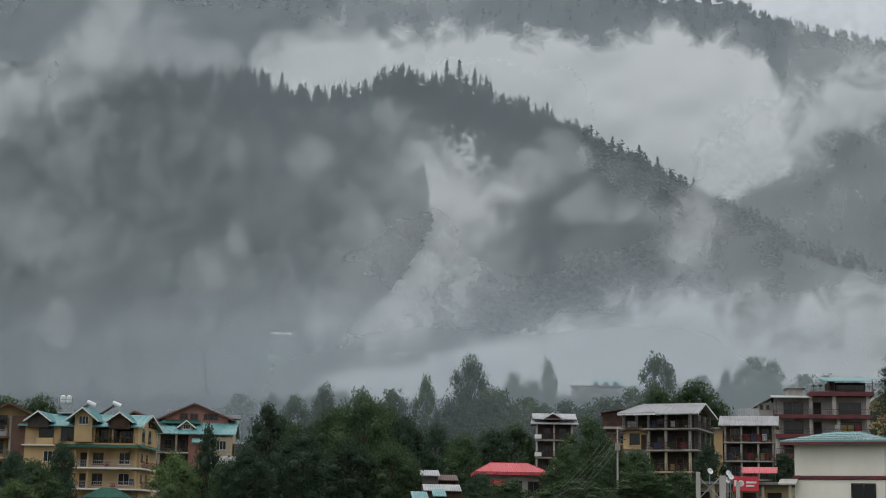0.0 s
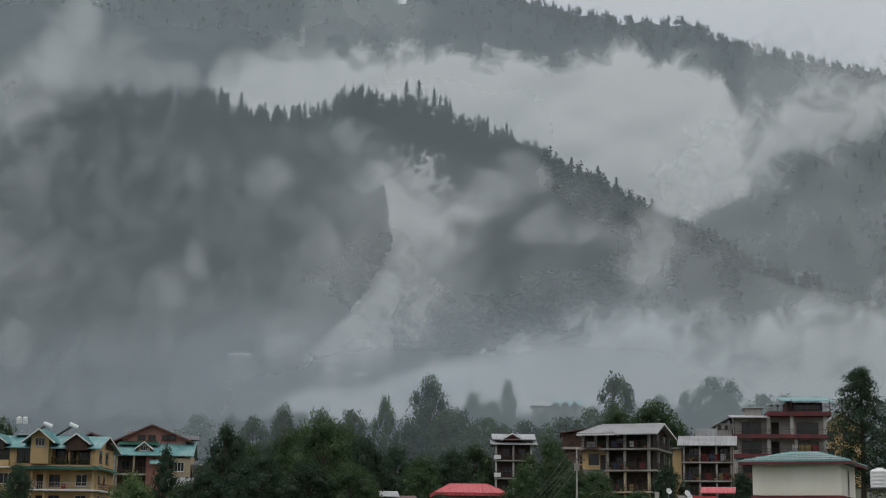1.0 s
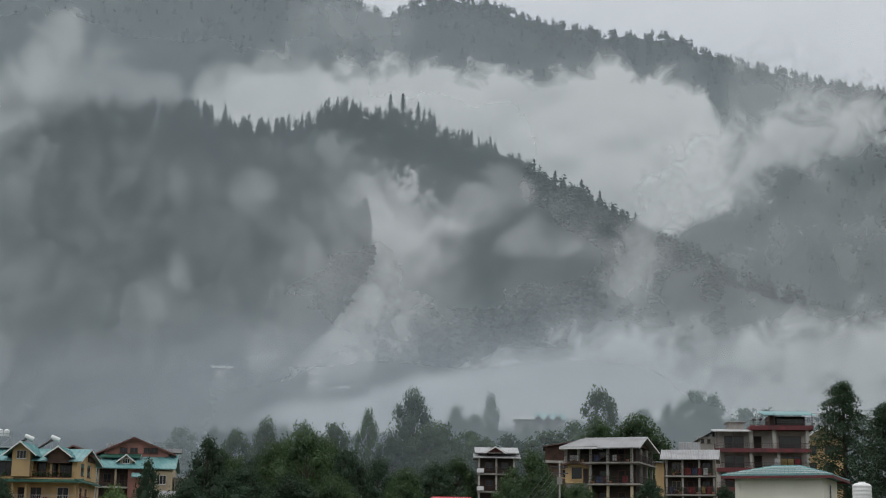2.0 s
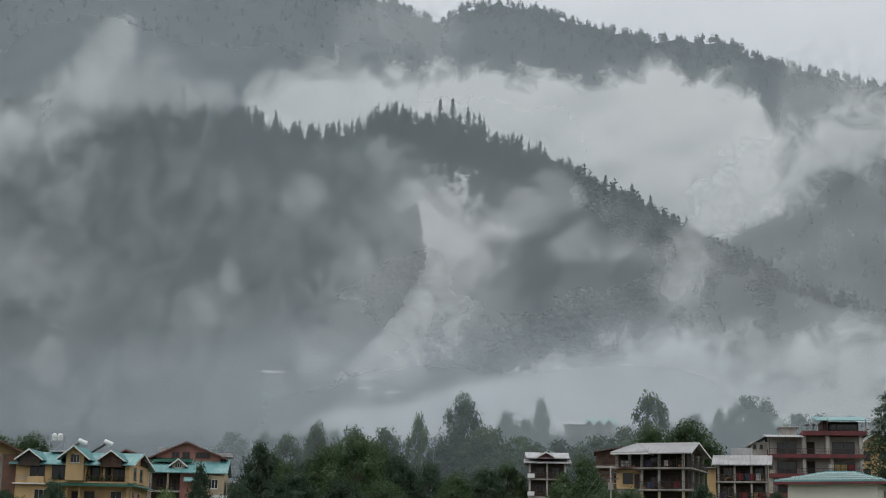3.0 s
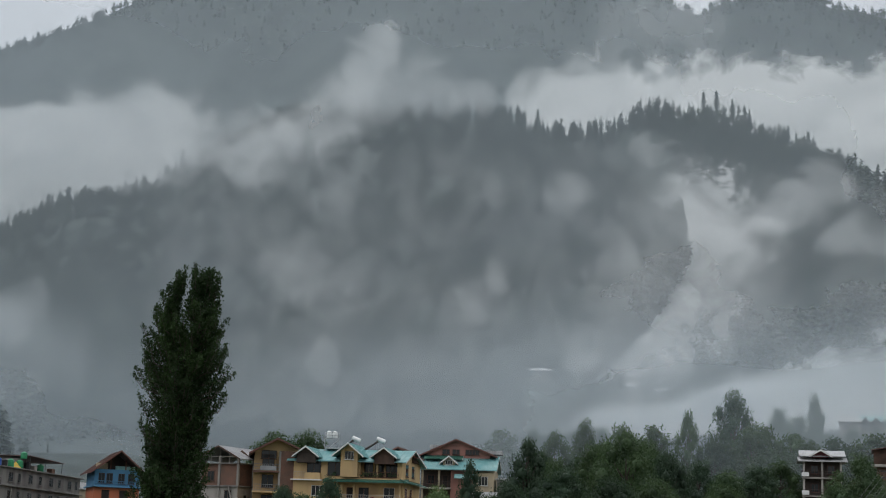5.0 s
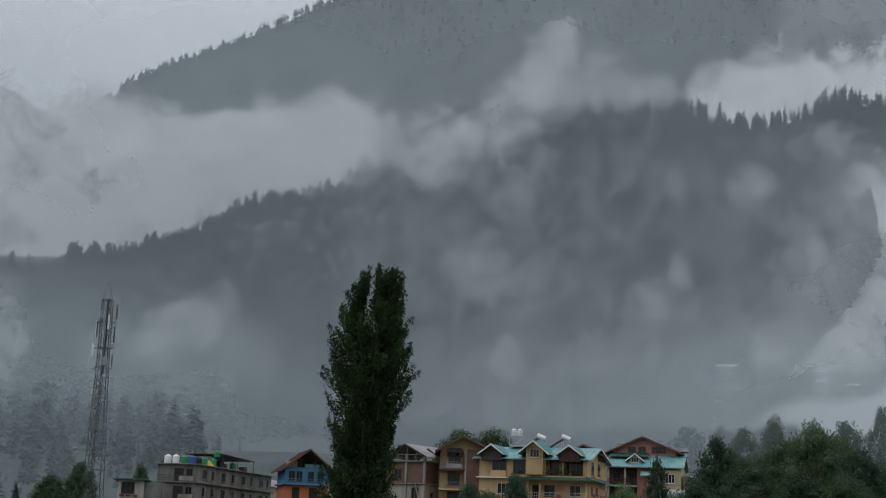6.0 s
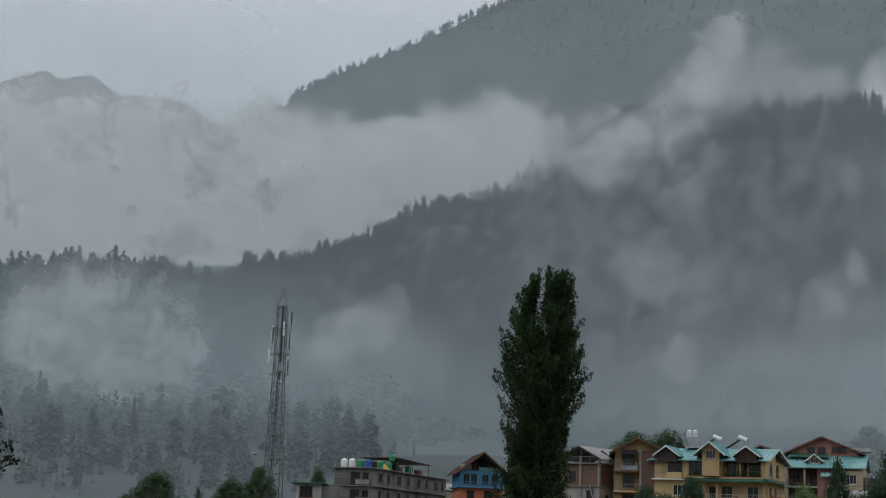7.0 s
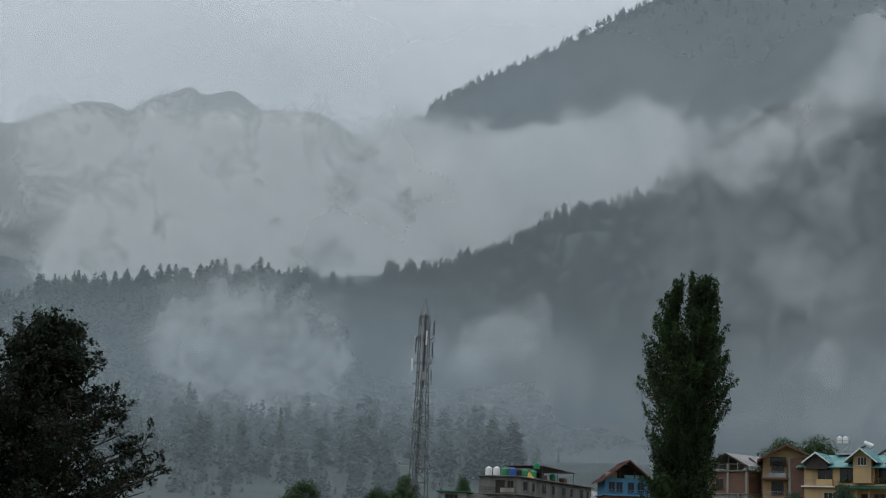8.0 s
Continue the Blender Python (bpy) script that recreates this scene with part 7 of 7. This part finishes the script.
def sign_shop():
    h = thing("shop", -10.62, 152, 3.0, -3, "low cream shop building with dark openings under a flat roof", "building")
    e = 3.6
    block(h, "wall", "cream_pale", 0, 9.6, 0.8, 6, 0, e - 0.2)
    block(h, "flat_roof", "concrete", -0.4, 10.0, -0.3, 6.2, e - 0.2, e + 0.06)
    for x in (0.5, 2.6, 4.9, 7.2):
        doorway(h, x, 0.8, 0.6, 1.5, 2.2, "cream")
    for x in (0.2, 2.3, 4.5, 6.9, 9.4):
        block(h, "post", "cream_pale", x - 0.14, x + 0.14, -0.1, 0.15, 0, e - 0.2)
    sign = thing("sign_board", -12.18, 150, 5.75, -3, "red sign board with white lettering bars", "sign")
    block(sign, "board", "sign_red", 0, 2.35, 0, 0.12, 0, 1.35)
    bm = bmesh.new()
    add_turned(bm, [(0.30, 0), (0.30, 0.03), (0.17, 0.03), (0.17, 0)], sides=20)
    part("round_mark", bm, M["tank_white"], sign).matrix_local = Matrix.Translation((0.72, -0.003, 0.72)) @ pose(0, 0, 0, 90, 0, 0)
    block(sign, "mark_bar", "tank_white", 0.12, 0.34, -0.03, -0.003, 0.45, 1.0)
    block(sign, "letter_bar", "tank_white", 1.2, 2.15, -0.025, -0.003, 0.72, 0.9)
    block(sign, "letter_bar", "tank_white", 1.2, 1.95, -0.025, -0.003, 0.42, 0.58)
    bm = bmesh.new()
    for x in (0.2, 2.1):
        add_bar(bm, (x, 0.2, -1.6), (x, 0.2, 1.2), 0.05)
    part("sign_posts", bm, M["steel_dark"], sign)
    aw = thing("awning", -12.5, 153, 7.55, -3, "red sheet awning over the shops", "awning")
    bm = bmesh.new()
    add_prism(bm, [(-0.8, 0.0), (1.2, 0.62), (1.2, 0.54), (-0.8, -0.08)], 0, 3.3, "x")
    part("sheet", bm, M["red_roof"], aw)
    bm = bmesh.new()
    for x in (0.2, 3.1):
        add_bar(bm, (x, 0, -4.0), (x, 0, 0.2), 0.05)
    part("awning_posts", bm, M["steel_dark"], aw)


sign_shop()


def dish_mast(az, r, z, size, label):
    h = thing("satellite_dish", az, r, z, 20, label, "dish", "dishes on the roof posts")
    bm = bmesh.new()
    rings = [(size * s, 0.25 * size * s * s) for s in (0.05, 0.35, 0.7, 1.0)]
    rings += [(size * s, 0.25 * size * s * s - 0.025) for s in (1.0, 0.7, 0.35, 0.05)]
    add_turned(bm, rings, sides=18)
    part("dish", bm, M["tank_white"], h).matrix_local = pose(0, 0, 0, 68, 0, 15)
    bm = bmesh.new()
    add_bar(bm, (0, 0.05, -1.8), (0, 0.05, 0), 0.035)
    add_bar(bm, (0, 0, 0), (0.1, -size, 0.1), 0.012)
    part("mast", bm, M["steel"], h)


for a, z in ((-11.37, 6.45), (-12.02, 6.3), (-12.1, 6.05), (-11.98, 5.8)):
    dish_mast(a, 122, z, 0.24, "round white dish on a roof mast")
for a, z, w in ((-10.95, 6.3, 0.17), (-11.82, 6.05, 0.24), (-12.35, 5.6, 0.15)):
    h = thing("concrete_post", a, 120, 1.0, 0, "pale concrete post standing bare", "post", "concrete posts")
    block(h, "shaft", "offwhite", -w, w, -w, w, 0, z - 1.0)
h = thing("steel_frame", -11.35, 121, 1.0, 0, "crossed steel brace between concrete posts", "frame")
bm = bmesh.new()
add_bar(bm, (-0.75, 0, 3.4), (0.75, 0, 4.9), 0.05)
add_bar(bm, (-0.75, 0, 4.9), (0.75, 0, 3.4), 0.05)
for x in (-0.75, 0.75):
    add_bar(bm, (x, 0, 0), (x, 0, 4.9), 0.04)
part("brace", bm, M["steel"], h)


def big_tank():
    h = thing("water_tank", -18.72, 130, 7.1, 0, "large white ribbed water tank on a steel stand", "water tank")
    bm = bmesh.new()
    rings = [(0.72, 0)]
    for k in range(4):
        rings += [(0.76, 0.05 + 0.3 * k), (0.735, 0.2 + 0.3 * k)]
    rings += [(0.76, 1.28), (0.6, 1.45), (0.3, 1.52), (0.28, 1.6)]
    add_turned(bm, rings, sides=24)
    part("tank_body", bm, M["tank_white"], h)
    bm = bmesh.new()
    add_box(bm, -0.9, 0.9, -0.9, 0.9, -0.12, -0.003)
    for x in (-0.75, 0.75):
        for y in (-0.75, 0.75):
            add_bar(bm, (x, y, -7.0), (x, y, -0.1), 0.05)
    for z in (-1.0, -0.5):
        add_bar(bm, (-0.75, -0.75, z), (0.75, -0.75, z - 0.8), 0.03)
    part("stand", bm, M["steel_dark"], h)


big_tank()


# ---------------------------------------------------------------- roofs low among the trees
def red_roof_house():
    h = thing("house", -5.5, 162, 2.5, 6, "house under a bright red hipped tin roof", "building")
    e = 5.2
    block(h, "wall", "offwhite", -6.6, -0.6, 0.8, 6.5, 0, e - 0.1)
    hip_roof(h, -6.6, -0.4, 0.4, 6.8, e, 1.05, "red_roof", over=0.7, ridge_len=0.5, fascia="red_roof")
    for x in (-5.6, -3.6, -1.8):
        window(h, x, 0.8, e - 2.3, 1.2, 1.4, frame="wood_red")
    bm = bmesh.new()
    add_prism(bm, [(-1.4, e - 1.6), (0.3, e - 0.8), (0.3, e - 0.9), (-1.4, e - 1.7)], -5.6, -4.0, "x")
    part("porch_roof", bm, M["red_roof"], h)
    block(h, "porch_post", "offwhite", -5.5, -5.3, -1.2, -1.0, 0, e - 1.55)


red_roof_house()
for az, r, z, w, roof, wall, label in ((-1.3, 168, 4.4, 1.7, "pale_roof", "concrete", "small shed with a pale tin roof"), (-1.85, 170, 4.0, 2.4, "brown_roof", "wood", "dark timber shed under a brown roof"),
                                       (-1.75, 158, 2.6, 3.4, "pale_roof", "wood", "long shed with a rusty pale roof"), (-0.95, 152, 1.7, 1.2, "teal_roof", "wood", "little hut with a teal roof"), (-1.65, 150, 1.9, 0.9, "teal_roof", "wood", "little hut with a teal roof")):
    h = thing("shed", az, r, z - 2.0, 3, label, "shed")
    block(h, "wall", wall, -w / 2, w / 2, 0, 2.6, 0, 5.0)
    bm = bmesh.new()
    add_prism(bm, [(-0.5, 5.0), (3.0, 5.7), (3.0, 5.62), (-0.5, 4.92)], -w / 2 - 0.2, w / 2 + 0.2, "x")
    part("roof", bm, M[roof], h)
    doorway(h, -0.3, 0, 2.4, 0.7, 1.8)


# ---------------------------------------------------------------- poles and wires
def pole_and_wires():
    h = thing("utility_pole", -8.08, 150, 3.4, 0, "pale utility pole with cross arms and sagging cables", "pole")
    bm = bmesh.new()
    add_bar(bm, (0, 0, 0), (0, 0, 8.2), 0.1, 0.07, 8)
    part("shaft", bm, M["offwhite"], h)
    bm = bmesh.new()
    for z in (7.6, 7.0):
        add_box(bm, -0.8, 0.8, -0.06, 0.06, z, z + 0.1)
    part("cross_arm", bm, M["steel_dark"], h)
    end = h.matrix_world.inverted() @ place(-3.2, 96, 1.0)
    for k in range(5):
        bm = bmesh.new()
        a = Vector((-0.8 + 0.4 * k, 0, 7.75 - 0.25 * (k % 3)))
        b = end + Vector((0.5 * k, 0, 0.55 * (k % 3)))
        for i in range(16):
            p, q = (a.lerp(b, s) - Vector((0, 0, 1.2 * 4 * s * (1 - s))) for s in (i / 16, (i + 1) / 16))
            add_bar(bm, p, q, 0.013, sides=4)
        part("cable", bm, M["steel_dark"], h)
    bm = bmesh.new()
    add_box(bm, -0.25, 0.25, -0.3, -0.1, 6.0, 6.7)
    part("junction_box", bm, M["concrete_pale"], h)


pole_and_wires()


# ---------------------------------------------------------------- the lattice mast
def mast():
    az, r = 26.95, 262
    base = on_land(az, r) - 0.2
    h = thing("lattice_mast", az, r, base, 12, "tall steel lattice mast with antennas near its top", "tower")
    top = EYE + r * math.tan(radians(9.14)) - base
    waist = top - 3.3

    def half(z):
        return 2.05 + (0.85 - 2.05) * min(1, z / (top - 14)) if z < top - 14 else 0.85 + 0.25 * (1 if z < waist else (top - z) / 3.3 - 0.85 / 0.25 * (1 - (top - z) / 3.3))
    corners = ((-1, -1), (1, -1), (1, 1), (-1, 1))
    levels = [0]
    while levels[-1] < top - 15:
        levels.append(levels[-1] + max(1.7, half(levels[-1]) * 1.35))
    while levels[-1] < waist - 1:
        levels.append(levels[-1] + 1.6)
    levels.append(waist)

    def wide(z):
        return float(np.interp(z, [0, top - 13, waist, top], [1.55, 0.82, 0.78, 0.02]))
    for i, (cx, cy) in enumerate(corners):
        bm = bmesh.new()
        for lo, hi in ((0, top - 13), (top - 13, waist)):
            add_bar(bm, (cx * wide(lo), cy * wide(lo), lo), (cx * wide(hi), cy * wide(hi), hi), 0.085, sides=5)
        add_bar(bm, (cx * wide(waist), cy * wide(waist), waist), (0, 0, top), 0.04, sides=5)
        part("leg", bm, M["steel_grey"], h)
    for i in range(4):
        (ax, ay), (bx, by) = corners[i], corners[(i + 1) % 4]
        bm = bmesh.new()
        for k, (lo, hi) in enumerate(zip(levels, levels[1:])):
            wl_, wh_ = wide(lo), wide(hi)
            a, b = ((ax, ay), (bx, by)) if k % 2 == 0 else ((bx, by), (ax, ay))
            add_bar(bm, (a[0] * wl_, a[1] * wl_, lo), (b[0] * wh_, b[1] * wh_, hi), 0.045, sides=4)
            add_bar(bm, (a[0] * wh_, a[1] * wh_, hi), (b[0] * wh_, b[1] * wh_, hi), 0.038, sides=4)
        part("bracing", bm, M["steel_grey"], h)
    bm = bmesh.new()  # ladder and cable tray on the near side
    for x in (-0.55, -0.1):
        add_bar(bm, (x - 0.6, -1.95, 0), (x + 0.35, -0.9, waist), 0.06, sides=5)
    for k in range(60):
        s = k / 60
        add_bar(bm, (-1.15 + 0.95 * s, -1.95 + 1.05 * s, waist * s), (-0.7 + 0.95 * s, -1.95 + 1.05 * s, waist * s), 0.025, sides=4)
    part("ladder", bm, M["steel_dark"], h)
    bm = bmesh.new()
    add_bar(bm, (-0.92, -1.8, 0), (0.02, -0.75, waist), 0.075, sides=8)
    part("cable_bundle", bm, M["steel_dark"], h)
    bm = bmesh.new()
    add_bar(bm, (0, -0.5, top - 15.5), (0.1, -0.3, waist + 0.4), 0.13, sides=8)
    part("cable_tray", bm, M["steel_dark"], h)
    for x, y, z, ln, w, m in ((-2.05, -0.9, top - 12.9, 2.3, 0.16, "tank_white"), (-1.6, -1.1, top - 9.6, 2.6, 0.1, "steel_dark"), (1.45, -1.0, top - 6.4, 2.4, 0.11, "steel_dark"), (1.3, -1.0, top - 10.3, 2.6, 0.11, "steel_dark"),
                              (1.25, -1.0, top - 14.2, 1.8, 0.1, "steel_dark"), (0.15, -1.3, top - 8.2, 2.4, 0.14, "tank_white"), (-1.3, 0.9, top - 8.7, 2.2, 0.12, "tank_white"), (0.0, -1.3, top - 14.2, 1.4, 0.35, "steel"),
                              (0.9, -1.2, top - 11.4, 0.9, 0.4, "steel")):
        ob = block(h, "antenna_panel", m, x - w, x + w, y - 0.08, y + 0.08, z, z + ln)
        bm = bmesh.new()
        for zz in (z + 0.2, z + ln - 0.2):
            add_bar(bm, (x, y + 0.06, zz), (max(-0.9, min(0.9, x * 0.5)), -0.75, zz), 0.03, sides=4)
        part("bracket", bm, M["steel_dark"], ob)
    for z in (top - 14.6, top - 11.2, top - 7.0):
        bm = bmesh.new()
        for (ax, ay), (bx, by) in zip(corners, corners[1:] + corners[:1]):
            add_bar(bm, (ax * 1.35, ay * 1.35, z), (bx * 1.35, by * 1.35, z), 0.05, sides=4)
        part("platform", bm, M["steel_dark"], h)
    z = top - 28.5
    bm = bmesh.new()
    add_bar(bm, (-3.6, -1.3, z), (1.4, -1.3, z), 0.05)
    add_turned(bm, [(0.05, z + 0.25), (0.3, z + 0.45), (0.32, z + 0.6), (0.1, z + 0.75)], cx=-3.6, cy=-1.3, sides=12)
    part("side_arm", bm, M["steel"], h)


mast()


# ---------------------------------------------------------------- far houses in the mist
def far_hotel():
    h = thing("hotel", -6.4, 480, 37.3, -3, "distant hotel with pale and teal roofs half lost in mist", "building")
    e = 9.2
    block(h, "wall", "concrete_pale", 0.3, 6.2, 0, 9, 0, e)
    gable_roof(h, 0, 6.2, 0, 9, e, 1.6, "pale_roof", over=0.6)
    block(h, "wall", "concrete_pale", 6.4, 15.2, 0.6, 9, 0, e)
    gable_roof(h, 6.4, 15.2, 0.6, 9, e, 2.0, "teal_roof", over=0.6)
    for x in (7.6, 10.6, 13.6):
        gable_wall(h, x - 1.2, x + 1.2, -0.3, 0.6, e - 0.2, 1.3, "wood")
        gable_roof(h, x - 1.2, x + 1.2, -0.3, 3.0, e - 0.1, 1.3, "teal_roof", ridge="y", over=0.4, name="dormer_roof")
    for k in range(2):
        for x in (1.2, 3.8, 7.2, 9.8, 12.6):
            window(h, x, 0.0 if x < 6 else 0.6, e - 2.5 - 3 * k, 1.3, 1.5)
    return h


far_hotel()
for a, rr, w, turn in ((4.28, 880, 11, 0), (0.86, 880, 7.0, 12), (0.98, 860, 4.0, -8), (-0.13, 860, 5.5, 6), (-17.3, 560, 9, 0), (-4.0, 460, 4, 10)):
    el = {4.28: 7.05, 0.86: 6.9, 0.98: 6.55, -0.13: 6.42, -17.3: 5.55, -4.0: 4.8}[a]
    top = EYE + rr * math.tan(radians(el))
    base = min(on_land(a, rr) - 0.6, top - 4.5)
    h = thing("house", a, rr, base, turn, "far small house with a pale tin roof in the forest", "building", "houses on the mountain side")
    block(h, "wall", "concrete_pale", -w / 2, w / 2, 0, 6, 0, top - base - 1.0)
    gable_roof(h, -w / 2, w / 2, 0, 6, top - base - 1.0, 1.3, "pale_roof", over=0.8)
    for k in range(3):
        window(h, -w / 2 + w * (k + 0.25) / 3, 0, top - base - 3.0, 1.0, 1.3, frame="wood")
